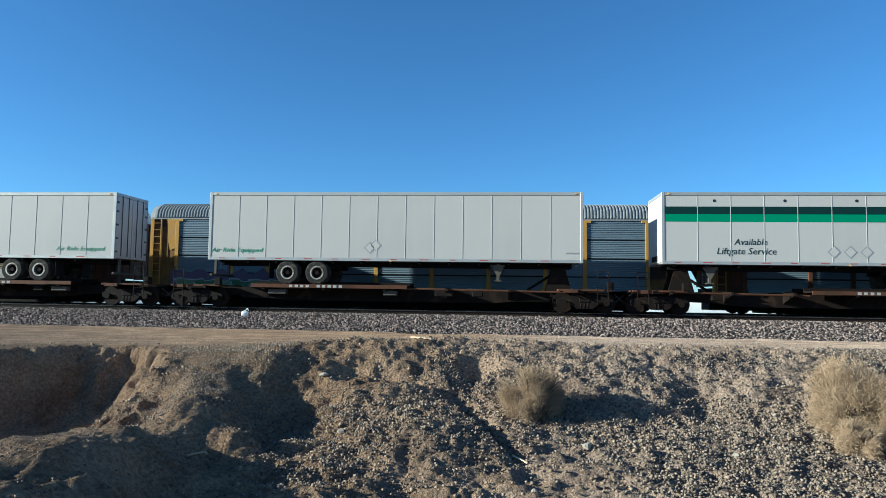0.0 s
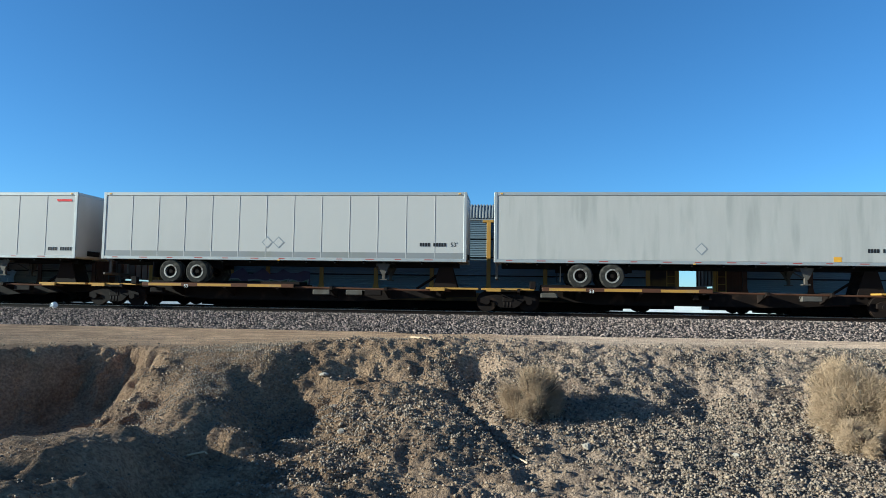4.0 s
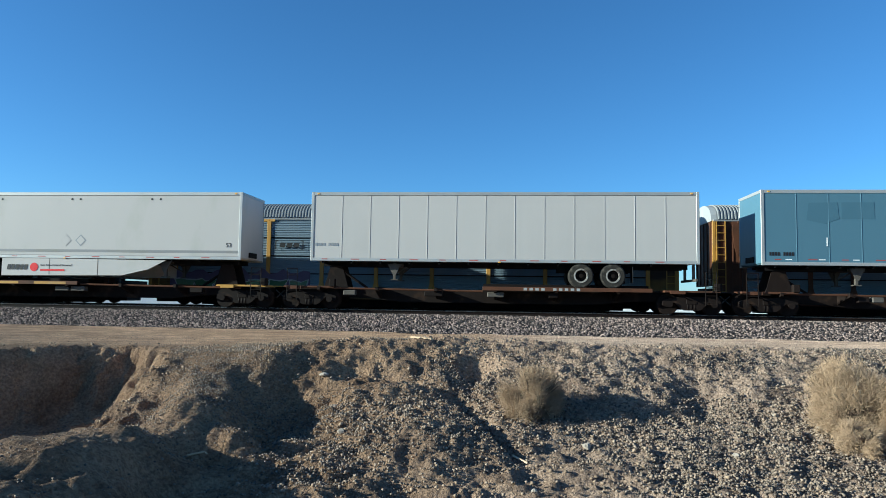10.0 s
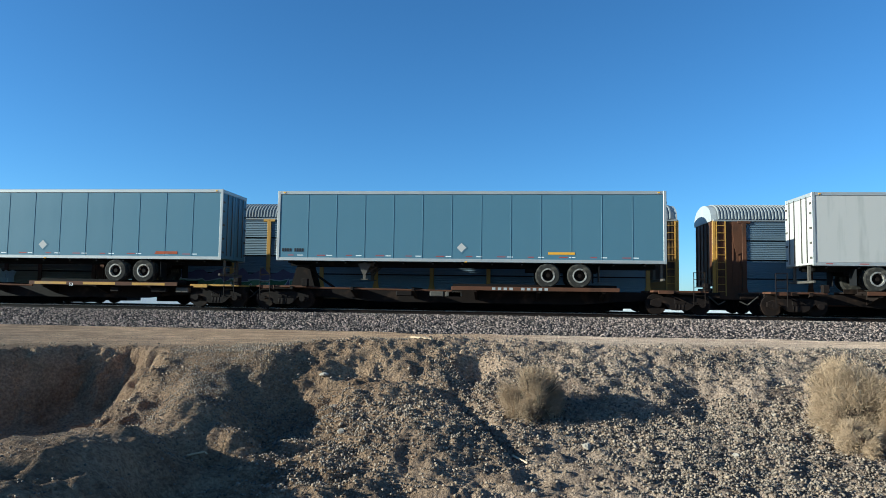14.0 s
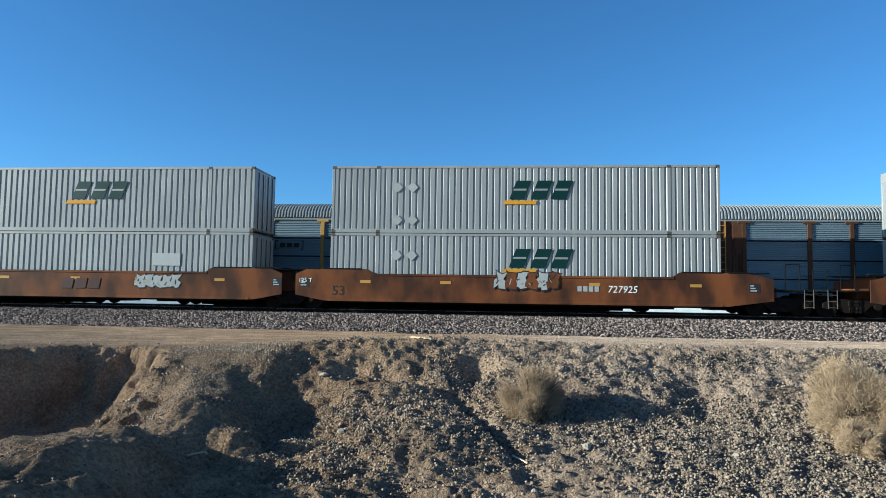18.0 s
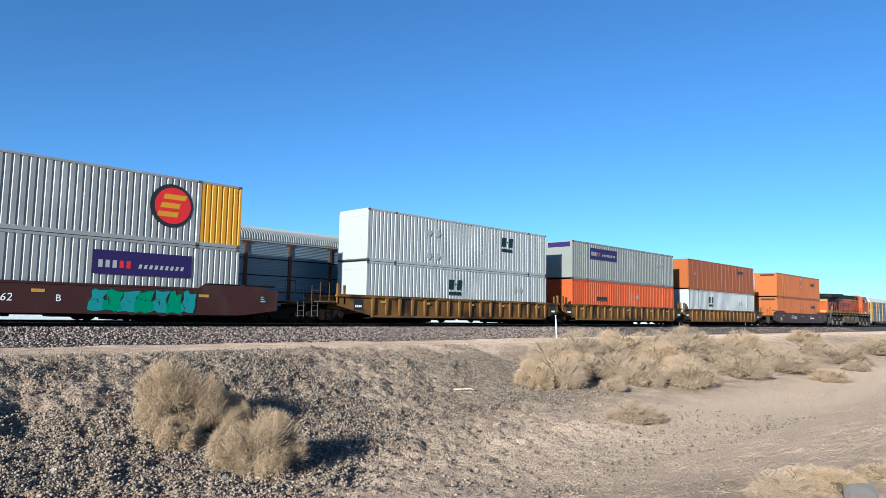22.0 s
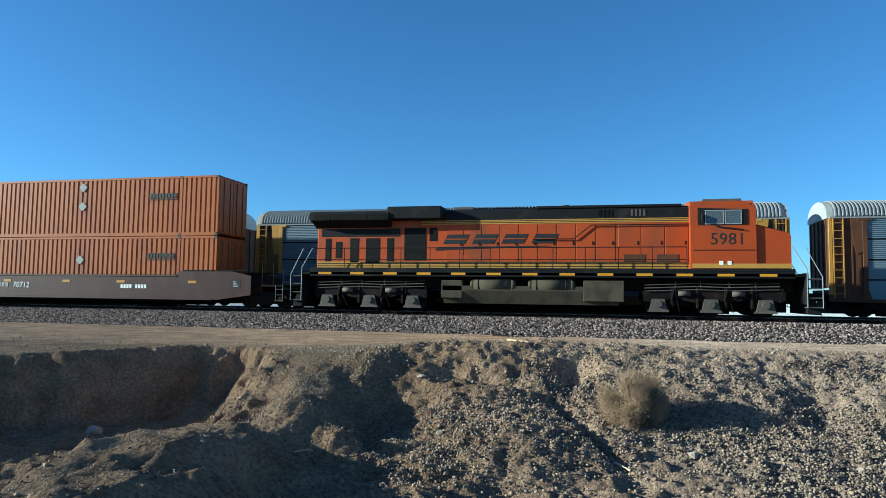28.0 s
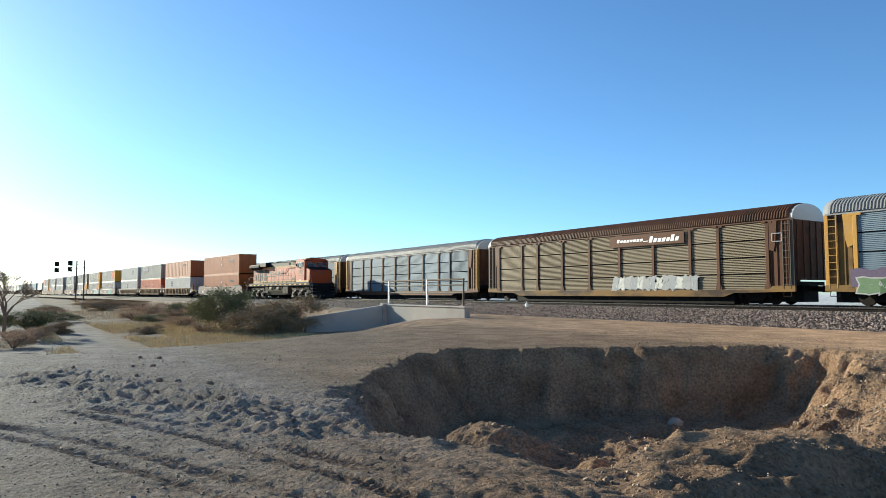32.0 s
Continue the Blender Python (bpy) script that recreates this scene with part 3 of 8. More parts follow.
def soil_material():
    m = bpy.data.materials.new("desert_soil")
    m.use_nodes = True
    n, l = m.node_tree.nodes, m.node_tree.links
    b = n["Principled BSDF"]
    b.inputs["Roughness"].default_value = 0.95
    b.inputs["Specular IOR Level"].default_value = 0.15
    b.inputs["Diffuse Roughness"].default_value = 1.0
    tc = n.new("ShaderNodeTexCoord")

    def noise_at(sc, det=4, rough=0.6):
        q = n.new("ShaderNodeTexNoise")
        q.inputs["Scale"].default_value, q.inputs["Detail"].default_value, q.inputs["Roughness"].default_value = sc, det, rough
        l.new(tc.outputs["Object"], q.inputs[0])
        return q
    big, mid, fine = noise_at(0.12), noise_at(1.1, 6), noise_at(16, 6, 0.75)
    ramp = n.new("ShaderNodeValToRGB")
    ramp.color_ramp.elements[0].position, ramp.color_ramp.elements[0].color = 0.33, (0.270, 0.168, 0.099, 1)
    ramp.color_ramp.elements[1].position, ramp.color_ramp.elements[1].color = 0.66, (0.50, 0.332, 0.200, 1)
    l.new(mid.outputs[0], ramp.inputs[0])
    r2 = n.new("ShaderNodeValToRGB")
    r2.color_ramp.elements[0].position, r2.color_ramp.elements[0].color = 0.36, (0.45, 0.43, 0.42, 1)
    r2.color_ramp.elements[1].position, r2.color_ramp.elements[1].color = 0.62, (1.12, 1.1, 1.08, 1)
    l.new(fine.outputs[0], r2.inputs[0])
    mx = n.new("ShaderNodeMix")
    mx.data_type, mx.blend_type = "RGBA", "MULTIPLY"
    mx.inputs[0].default_value = 1
    l.new(ramp.outputs[0], mx.inputs[6])
    l.new(r2.outputs[0], mx.inputs[7])
    r3 = n.new("ShaderNodeMapRange")
    r3.inputs[1].default_value, r3.inputs[2].default_value, r3.inputs[3].default_value, r3.inputs[4].default_value = 0.35, 0.65, 0.85, 1.12
    l.new(big.outputs[0], r3.inputs[0])
    hs = n.new("ShaderNodeHueSaturation")
    l.new(mx.outputs[2], hs.inputs["Color"])
    l.new(r3.outputs[0], hs.inputs["Value"])
    # the pale sand of the wash floor on one side, dusty grey-brown soil elsewhere
    sp = n.new("ShaderNodeSeparateXYZ")
    l.new(tc.outputs["Object"], sp.inputs[0])
    # greyer towards the gravel and the road on that side
    dull = n.new("ShaderNodeMapRange")
    dull.inputs[1].default_value, dull.inputs[2].default_value, dull.inputs[3].default_value, dull.inputs[4].default_value = -3.0, 2.0, 1.0, 0.76
    l.new(sp.outputs[0], dull.inputs[0])
    l.new(dull.outputs[0], hs.inputs["Saturation"])
    mr = n.new("ShaderNodeMapRange")
    mr.inputs[1].default_value, mr.inputs[2].default_value = 3.0, 12.0
    l.new(sp.outputs[0], mr.inputs[0])
    mr2 = n.new("ShaderNodeMapRange")
    mr2.inputs[1].default_value, mr2.inputs[2].default_value, mr2.inputs[3].default_value, mr2.inputs[4].default_value = 8.3, 10.5, 1, 0
    l.new(sp.outputs[1], mr2.inputs[0])
    mm = n.new("ShaderNodeMath")
    mm.operation = "MULTIPLY"
    l.new(mr.outputs[0], mm.inputs[0])
    l.new(mr2.outputs[0], mm.inputs[1])
    sand = n.new("ShaderNodeMix")
    sand.data_type = "RGBA"
    sand.inputs[7].default_value = (0.44, 0.322, 0.235, 1)
    l.new(mm.outputs[0], sand.inputs[0])
    l.new(hs.outputs[0], sand.inputs[6])
    # the hard plain is paler and greyer: the low sun's glare put into colour
    pf = n.new("ShaderNodeMapRange")
    pf.inputs[1].default_value, pf.inputs[2].default_value = -4.5, -9.0
    l.new(sp.outputs[0], pf.inputs[0])
    pv, ps = n.new("ShaderNodeMapRange"), n.new("ShaderNodeMapRange")
    pv.inputs[3].default_value, pv.inputs[4].default_value = 1.0, 1.15
    ps.inputs[3].default_value, ps.inputs[4].default_value = 1.0, 0.66
    py = n.new("ShaderNodeMapRange")
    py.inputs[1].default_value, py.inputs[2].default_value, py.inputs[3].default_value, py.inputs[4].default_value = 3.6, 5.0, 1, 0
    l.new(sp.outputs[1], py.inputs[0])
    pm = n.new("ShaderNodeMath")
    pm.operation = "MULTIPLY"
    l.new(pf.outputs[0], pm.inputs[0])
    l.new(py.outputs[0], pm.inputs[1])
    l.new(pm.outputs[0], pv.inputs[0])
    l.new(pm.outputs[0], ps.inputs[0])
    h2 = n.new("ShaderNodeHueSaturation")
    l.new(sand.outputs[2], h2.inputs["Color"])
    l.new(pv.outputs[0], h2.inputs["Value"])
    l.new(ps.outputs[0], h2.inputs["Saturation"])
    # wheel-polished pale dust of the road beside the track
    rd = n.new("ShaderNodeMapRange")
    rd.inputs[1].default_value, rd.inputs[2].default_value, rd.inputs[3].default_value, rd.inputs[4].default_value = 15.3, 17.0, 1.0, 1.7
    l.new(sp.outputs[1], rd.inputs[0])
    h3 = n.new("ShaderNodeHueSaturation")
    l.new(h2.outputs[0], h3.inputs["Color"])
    l.new(rd.outputs[0], h3.inputs["Value"])
    # the pale dry flats beyond the tracks
    ff = n.new("ShaderNodeMapRange")
    ff.inputs[1].default_value, ff.inputs[2].default_value = 42.0, 48.0
    l.new(sp.outputs[1], ff.inputs[0])
    flats = n.new("ShaderNodeMix")
    flats.data_type = "RGBA"
    flats.inputs[7].default_value = (0.60, 0.60, 0.58, 1)
    l.new(ff.outputs[0], flats.inputs[0])
    l.new(h3.outputs[0], flats.inputs[6])
    l.new(flats.outputs[2], b.inputs["Base Color"])
    clod = n.new("ShaderNodeTexVoronoi")
    clod.inputs["Scale"].default_value = 19
    grit = n.new("ShaderNodeTexVoronoi")
    grit.inputs["Scale"].default_value = 52
    for v in (clod, grit):
        v.inputs["Randomness"].default_value = 1.0
        l.new(tc.outputs["Object"], v.inputs["Vector"])
    hsum = n.new("ShaderNodeMath")
    hsum.operation = "MULTIPLY_ADD"
    hsum.inputs[1].default_value = -0.55
    l.new(clod.outputs["Distance"], hsum.inputs[0])
    l.new(fine.outputs[0], hsum.inputs[2])
    h2s = n.new("ShaderNodeMath")
    h2s.operation = "MULTIPLY_ADD"
    h2s.inputs[1].default_value = -0.22
    l.new(grit.outputs["Distance"], h2s.inputs[0])
    l.new(hsum.outputs[0], h2s.inputs[2])
    bp = n.new("ShaderNodeBump")
    bp.inputs["Strength"].default_value, bp.inputs["Distance"].default_value = 1.0, 0.075
    l.new(h2s.outputs[0], bp.inputs["Height"])
    l.new(bp.outputs[0], b.inputs["Normal"])
    return m


SOIL = soil_material()
gm.materials.append(SOIL)
ground = tagged(new("ground", gm), "pale brown desert soil with a scooped pit and a gravel bank", "ground", "", "structure")

# ballast bed with sloping shoulders, a continuous run under both tracks
bed = Geo()
XS = [-2500, -300] + [-120 + 7 * i for i in range(12)] + [-30, 0, 30, 60, 120, 300, 2500]
prof = [(24.9, -0.80), (25.6, -0.64), (27.0, -0.38), (28.1, -0.20), (YF + 1.9, -0.19), (YF + 4.2, -0.85)]
vs = [(x, y + bend(x), z) for x in XS for y, z in prof]
bed.add(vs, [(i * 6 + j, (i + 1) * 6 + j, (i + 1) * 6 + j + 1, i * 6 + j + 1) for i in range(len(XS) - 1) for j in range(5)])
# near-black colour carries the shade under the trains and between the loose stones
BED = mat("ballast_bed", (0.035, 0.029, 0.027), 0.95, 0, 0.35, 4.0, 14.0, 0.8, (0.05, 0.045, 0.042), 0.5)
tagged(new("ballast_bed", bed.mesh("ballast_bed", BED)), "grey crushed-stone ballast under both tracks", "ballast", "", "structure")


def stones(name, pts, sizes, material, label, category):
    """Many small angular stones, joined; nobody could count them."""
    base = np.array([(1, 0, 0), (-1, 0, 0), (0, 1, 0), (0, -1, 0), (0, 0, 1), (0, 0, -1)], float)
    tri = np.array([(0, 2, 4), (2, 1, 4), (1, 3, 4), (3, 0, 4), (2, 0, 5), (1, 2, 5), (3, 1, 5), (0, 3, 5)])
    n = len(pts)
    rg = np.random.default_rng(len(pts))
    A = rg.normal(size=(n, 3, 3))
    Qm, _ = np.linalg.qr(A)
    sc = sizes[:, None, None] * rg.uniform(0.55, 1.15, (n, 6, 1))
    v = np.einsum("nij,kj->nki", Qm, base) * sc
    v[:, :, 2] *= 0.8
    v += np.asarray(pts)[:, None, :]
    f = tri[None] + 6 * np.arange(n)[:, None, None]
    me = bpy.data.meshes.new(name)
    me.vertices.add(n * 6)
    me.vertices.foreach_set("co", v.ravel())
    me.loops.add(f.size)
    me.loops.foreach_set("vertex_index", f.ravel().astype(np.int32))
    me.polygons.add(n * 8)
    me.polygons.foreach_set("loop_start", np.arange(0, f.size, 3, dtype=np.int32))
    me.update(calc_edges=True)
    me.materials.append(material)
    return tagged(new(name, me), label, category, "", "stuff")


def stone_material(name, lo, hi, dark=0.0):
    m = bpy.data.materials.new(name)
    m.use_nodes = True
    n, l = m.node_tree.nodes, m.node_tree.links
    b = n["Principled BSDF"]
    b.inputs["Roughness"].default_value = 0.9
    g = n.new("ShaderNodeNewGeometry")
    r = n.new("ShaderNodeValToRGB")
    r.color_ramp.elements[0].color, r.color_ramp.elements[1].color = (*lo, 1), (*hi, 1)
    r.color_ramp.elements[0].position = dark
    l.new(g.outputs["Random Per Island"], r.inputs[0])
    tc = n.new("ShaderNodeTexCoord")
    q = n.new("ShaderNodeTexNoise")
    q.inputs["Scale"].default_value = 40
    l.new(tc.outputs["Object"], q.inputs[0])
    mr = n.new("ShaderNodeMapRange")
    mr.inputs[3].default_value, mr.inputs[4].default_value = 0.75, 1.25
    l.new(q.outputs[0], mr.inputs[0])
    h = n.new("ShaderNodeHueSaturation")
    l.new(r.outputs[0], h.inputs["Color"])
    l.new(mr.outputs[0], h.inputs["Value"])
    l.new(h.outputs[0], b.inputs["Base Color"])
    return m


GRAVEL = stone_material("mixed_ballast_gravel", (0.034, 0.025, 0.023), (0.38, 0.285, 0.24), 0.18)
SLOPE_GRAVEL = stone_material("dusty_slope_gravel", (0.075, 0.058, 0.046), (0.33, 0.25, 0.18), 0.08)

CLOD = stone_material("dry_soil_clod", (0.17, 0.118, 0.075), (0.33, 0.24, 0.16))

rg = np.random.default_rng(3)


def bed_z(y):
    return np.interp(y, [p[0] for p in prof], [p[1] for p in prof])


n = 46000
sx = np.concatenate([rg.uniform(-45, 45, n), rg.uniform(-110, 110, 12000)])
sy = np.concatenate([rg.uniform(25.0, 28.9, n), rg.uniform(25.0, 28.9, 12000)])
sz = bed_z(sy) + rg.uniform(-0.01, 0.045, len(sx))
sy = sy + np.array([bend(v) for v in sx])
stones("ballast_gravel", np.stack([sx, sy, sz], 1), rg.uniform(0.030, 0.072, len(sx)), GRAVEL, "grey crushed-stone ballast along the near track", "gravel")

n = 225000
sx, sy = rg.uniform(-9.5, 19, n), rg.uniform(5.2, 16.8, n)
dens = vnoise(sx * 0.35 + 3, sy * 0.35) + 0.5 * vnoise(sx * 1.3, sy * 1.3) + 0.30 * sstep(0, 5, sx) - 0.28 - 0.5 * sstep(8.6, 7.4, sy) - 0.10 * sstep(-4, -7, sx) + 0.10 * sstep(9, 11, sy) * (1 - sstep(14, 16.5, sy))
dens = dens - 0.25 * sstep(14.5, 16.5, sy) - 0.25 * sstep(-3.6, -5.0, sx) * sstep(9.5, 8.5, sy) - 0.9 * sstep(8, 12, sx) * sstep(11.5, 9.5, sy) - 0.45 * sstep(9, 18, sx)
keep = rg.random(n) < np.clip(0.80 + 1.6 * dens, 0.04, 1)
sx, sy = sx[keep], sy[keep]
sz = ground_z(sx, sy)
size = (0.012 + 0.026 * rg.random(len(sx)) ** 1.7) * (1 - 0.35 * sstep(-2.0, -5.0, sx))
stones("slope_gravel", np.stack([sx, sy, sz + rg.uniform(0.45, 1.15, len(sx)) * size], 1), size, SLOPE_GRAVEL, "loose brown and grey gravel scattered over the bank", "gravel")
# clods of dry soil broken out of the banks
n = 30000
sx, sy = rg.uniform(-17, 9, n), rg.uniform(4.5, 16.4, n)
dens = vnoise(sx * 0.8 + 13, sy * 0.8) + 0.6 * vnoise(sx * 2.3, sy * 2.3) + 0.10 - 0.55 * sstep(-9, -12, sx) - 0.35 * sstep(2, 8, sx) - 0.6 * sstep(10.5, 9.0, sy) * sstep(-3.5, -4.5, sx)
keep = rg.random(n) < np.clip(0.3 + 1.5 * dens, 0.03, 1)
sx, sy = sx[keep], sy[keep]
size = 0.014 + 0.042 * rg.random(len(sx)) ** 5
stones("soil_clods", np.stack([sx, sy, ground_z(sx, sy) + 0.25 * size], 1), size, CLOD, "dry brown clods of soil broken from the banks", "soil")
n = 16000
sx, sy = rg.uniform(-22, -3, n), rg.uniform(-0.6, 20, n)
sz = ground_z(sx, sy)
size = rg.uniform(0.006, 0.017, n) * (1 + 1.2 * (rg.random(n) < 0.02))
stones("plain_gravel", np.stack([sx, sy, sz + 0.2 * size], 1), size, SLOPE_GRAVEL, "small pebbles strewn over the hard-packed plain", "gravel")
n = 1800
sx, sy = rg.uniform(3, 60, n), rg.uniform(1.0, 24.5, n)
sz = ground_z(sx, sy)
size = rg.uniform(0.012, 0.03, n)
stones("wash_pebbles", np.stack([sx, sy, sz + 0.2 * size], 1), size, SLOPE_GRAVEL, "small pebbles on the sandy wash and the road", "gravel")


# ---- the two tracks ----
def rail_profile():
    return [(-0.075, -0.18), (0.075, -0.18), (0.075, -0.165), (0.012, -0.14), (0.012, -0.045), (0.036, -0.035), (0.036, -0.006), (0.028, 0.0), (-0.028, 0.0), (-0.036, -0.006), (-0.036, -0.035), (-0.012, -0.045), (-0.012, -0.14), (-0.075, -0.165)]


def track(yc, name):
    tr = tagged(new(name), "steel rails on dark timber ties in crushed stone", "railway track", "railway tracks", "structure")
    ends = [-1200, -110] + [-103 + 6 * i for i in range(10)] + [-43, 1200]

    def sweep(outline):
        """An outline in y, z drawn along the bending track."""
        g, k = Geo(), len(outline)
        vs = [(x, p + bend(x), q) for x in ends for p, q in outline]
        return g.add(vs, [(i * k + j, i * k + (j + 1) % k, (i + 1) * k + (j + 1) % k, (i + 1) * k + j) for i in range(len(ends) - 1) for j in range(k)])
    for s in (-0.72, 0.72):
        part("rail", sweep([(p + yc + s, q) for p, q in rail_profile()]), RUST_STEEL, tr)
        part("rail_head", sweep([(yc + s - 0.027, -0.001), (yc + s + 0.027, -0.001), (yc + s + 0.027, 0.003), (yc + s - 0.027, 0.003)]), RAIL_TOP, tr, "polished steel running surface")
    tie = shared("tie", lambda: Geo().box(-0.115, 0.115, -1.28, 1.28, -0.36, -0.178, 0.012).mesh("tie", WOOD))
    plate = shared("plate", lambda: Geo().box(-0.09, 0.09, -0.17, 0.17, -0.179, -0.166, 0.004).mesh("tie_plate", RUST_STEEL))
    for i in range(-75, 75):
        t = part("tie", tie, None, tr, "", (i * 0.56, yc, 0.0))
        if yc < 32 and abs(i) < 60:
            part("tie_plate", plate, None, t, "", (0, -0.72, 0))
    rest = Geo()
    for i in list(range(-330, -75)) + list(range(75, 330)):
        e = bend(i * 0.56)
        rest.box(i * 0.56 - 0.115, i * 0.56 + 0.115, yc - 1.28 + e, yc + 1.28 + e, -0.3, -0.178)
    tagged(part("far_ties", rest, WOOD, tr), kind="stuff")
    return tr


track(YN, "track_1")
track(YF, "track_2")


# ---- running gear ----
def bogie(parent, x, yc=0.0):
    """A two-axle freight bogie: cast side frames, bolster, springs, wheels and journal caps."""
    def frame_mesh():
        g = Geo()
        out = [(-1.15, 0.40), (-1.15, 0.58), (-0.95, 0.66), (-0.45, 0.76), (0.45, 0.76), (0.95, 0.66), (1.15, 0.58), (1.15, 0.40), (0.98, 0.34), (0.80, 0.40), (0.70, 0.52), (0.42, 0.26), (0.30, 0.20), (-0.30, 0.20), (-0.42, 0.26), (-0.70, 0.52), (-0.80, 0.40), (-0.98, 0.34)]
        g.prism(out, -1.10, -0.98)
        g.prism(out, 0.98, 1.10)
        g.box(-0.22, 0.22, -1.12, 1.12, 0.44, 0.70, 0.03)
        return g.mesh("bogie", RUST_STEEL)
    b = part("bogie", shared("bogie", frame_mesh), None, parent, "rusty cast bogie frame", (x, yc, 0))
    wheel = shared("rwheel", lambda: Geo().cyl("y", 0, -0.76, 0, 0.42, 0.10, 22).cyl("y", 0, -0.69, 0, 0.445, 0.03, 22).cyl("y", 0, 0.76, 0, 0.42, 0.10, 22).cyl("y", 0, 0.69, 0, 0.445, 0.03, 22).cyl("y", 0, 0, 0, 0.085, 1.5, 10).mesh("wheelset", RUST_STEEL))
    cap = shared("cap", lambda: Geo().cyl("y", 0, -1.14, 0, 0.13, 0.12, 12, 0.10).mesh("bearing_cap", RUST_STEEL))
    spring = shared("spring", lambda: [g := Geo(), [g.cyl("z", dx, s * 1.06, 0.33, 0.055, 0.22, 8) for dx in (-0.14, 0, 0.14) for s in (-1,)]][0].mesh("spring_nest", RUST_STEEL))
    for dx in (-0.88, 0.88):
        part("wheelset", wheel, None, b, "", (dx, 0, 0.445))
        part("bearing_cap", cap, None, b, "", (dx, 0, 0.445))
    part("spring_nest", spring, None, b)
    return b


# ---- the standing car-carrier train ----
POSTS = [1.96, 4.94, 6.84, 9.62, 12.40, 15.20, 18.0, 20.76, 22.66, 25.64]


def autorack(kind, x):
    """A covered car carrier: screened side panels between posts, arched ribbed roof, ladders, end doors, low flat car."""
    L = 27.6
    sheet, post_m, roof_m, end_m, sill_m, lab = {
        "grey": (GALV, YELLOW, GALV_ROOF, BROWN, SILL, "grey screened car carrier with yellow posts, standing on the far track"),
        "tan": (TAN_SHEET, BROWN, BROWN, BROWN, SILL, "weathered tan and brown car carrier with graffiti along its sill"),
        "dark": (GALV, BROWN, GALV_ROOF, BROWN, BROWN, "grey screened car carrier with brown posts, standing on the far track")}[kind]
    c = thing("car_carrier_wagon", lab, "railway wagon", "car carriers on the far track", (x, YF, 0))
    W = 1.5
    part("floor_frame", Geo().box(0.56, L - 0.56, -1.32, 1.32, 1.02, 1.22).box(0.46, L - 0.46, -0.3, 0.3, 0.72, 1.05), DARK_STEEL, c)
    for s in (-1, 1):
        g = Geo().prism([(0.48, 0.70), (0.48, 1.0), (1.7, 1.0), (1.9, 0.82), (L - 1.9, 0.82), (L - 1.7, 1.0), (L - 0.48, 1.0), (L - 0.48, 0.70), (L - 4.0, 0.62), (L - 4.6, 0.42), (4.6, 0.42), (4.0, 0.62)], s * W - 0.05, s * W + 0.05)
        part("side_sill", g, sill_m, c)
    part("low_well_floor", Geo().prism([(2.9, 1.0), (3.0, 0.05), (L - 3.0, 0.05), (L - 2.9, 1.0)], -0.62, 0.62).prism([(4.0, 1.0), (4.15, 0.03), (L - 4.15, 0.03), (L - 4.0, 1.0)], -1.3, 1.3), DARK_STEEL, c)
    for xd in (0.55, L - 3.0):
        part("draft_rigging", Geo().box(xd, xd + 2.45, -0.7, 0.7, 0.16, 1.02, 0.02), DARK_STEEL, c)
    # screened panels, four high in each bay on the side that shows
    rows = [(0.82, 1.64), (1.70, 2.53), (2.59, 3.45), (3.51, 4.40)]
    bays = list(zip(POSTS[:-1], POSTS[1:]))

    def panel_mesh(w, h):
        g = Geo()
        k = max(int(h / 0.085), 3)
        pts = []
        for i in range(k):
            z = h * i / k
            d = h / k
            pts += [(0.0, z), (0.0, z + d * 0.45), (0.028, z + d * 0.55), (0.028, z + d * 0.92)]
        pts.append((0.0, h))
        vs = [(xx, y, z) for xx in (0.0, w) for y, z in pts]
        m = len(pts)
        g.add(vs, [(j, m + j, m + j + 1, j + 1) for j in range(m - 1)])
        g.box(0, w, 0.028, 0.034, 0, h)
        return g.mesh("side_panel", sheet)
    for a, b in bays:
        w = round(b - a - 0.20, 3)
        for z0, z1 in rows:
            h = round(z1 - z0, 3)
            part("side_panel", shared(("ar", kind, w, h), lambda: panel_mesh(w, h)), None, c, "", (a + 0.10, -W + 0.02, z0))
    part("far_side_sheet", Geo().box(POSTS[0], POSTS[-1], W - 0.05, W - 0.02, 0.8, 4.4), sheet, c)
    post = shared(("post", kind), lambda: Geo().box(-0.10, 0.10, -0.04, 0.05, 0.72, 4.42, 0.012).prism([(-0.10, 0.80), (-0.22, 0.80), (-0.10, 1.25)], -0.03, 0.03).prism([(0.10, 0.80), (0.10, 1.25), (0.22, 0.80)], -0.03, 0.03).mesh("post", post_m))
    # dark sheet added behind the gaps: blocks the sky, stands for the shaded inside
    part("inner_screen", Geo().box(POSTS[0], POSTS[-1], -W + 0.07, -W + 0.085, 0.8, 4.42), DARK_STEEL, c)
    for p in POSTS:
        part("post", post, None, c, "", (p, -W, 0))
    gus = shared(("gus", kind), lambda: Geo().box(-0.30, 0.30, -0.03, 0.03, 4.30, 4.42, 0.01).mesh("post_head", post_m))
    for p in POSTS:
        part("post_head", gus, None, c, "", (p, -W - 0.01, 0))
    part("eave_rail", Geo().box(0.56, L - 0.56, -W - 0.03, -W + 0.05, 4.40, 4.50, 0.01).box(0.56, L - 0.56, W - 0.05, W + 0.03, 4.40, 4.50, 0.01), GALV_ROOF if kind != "tan" else BROWN, c)

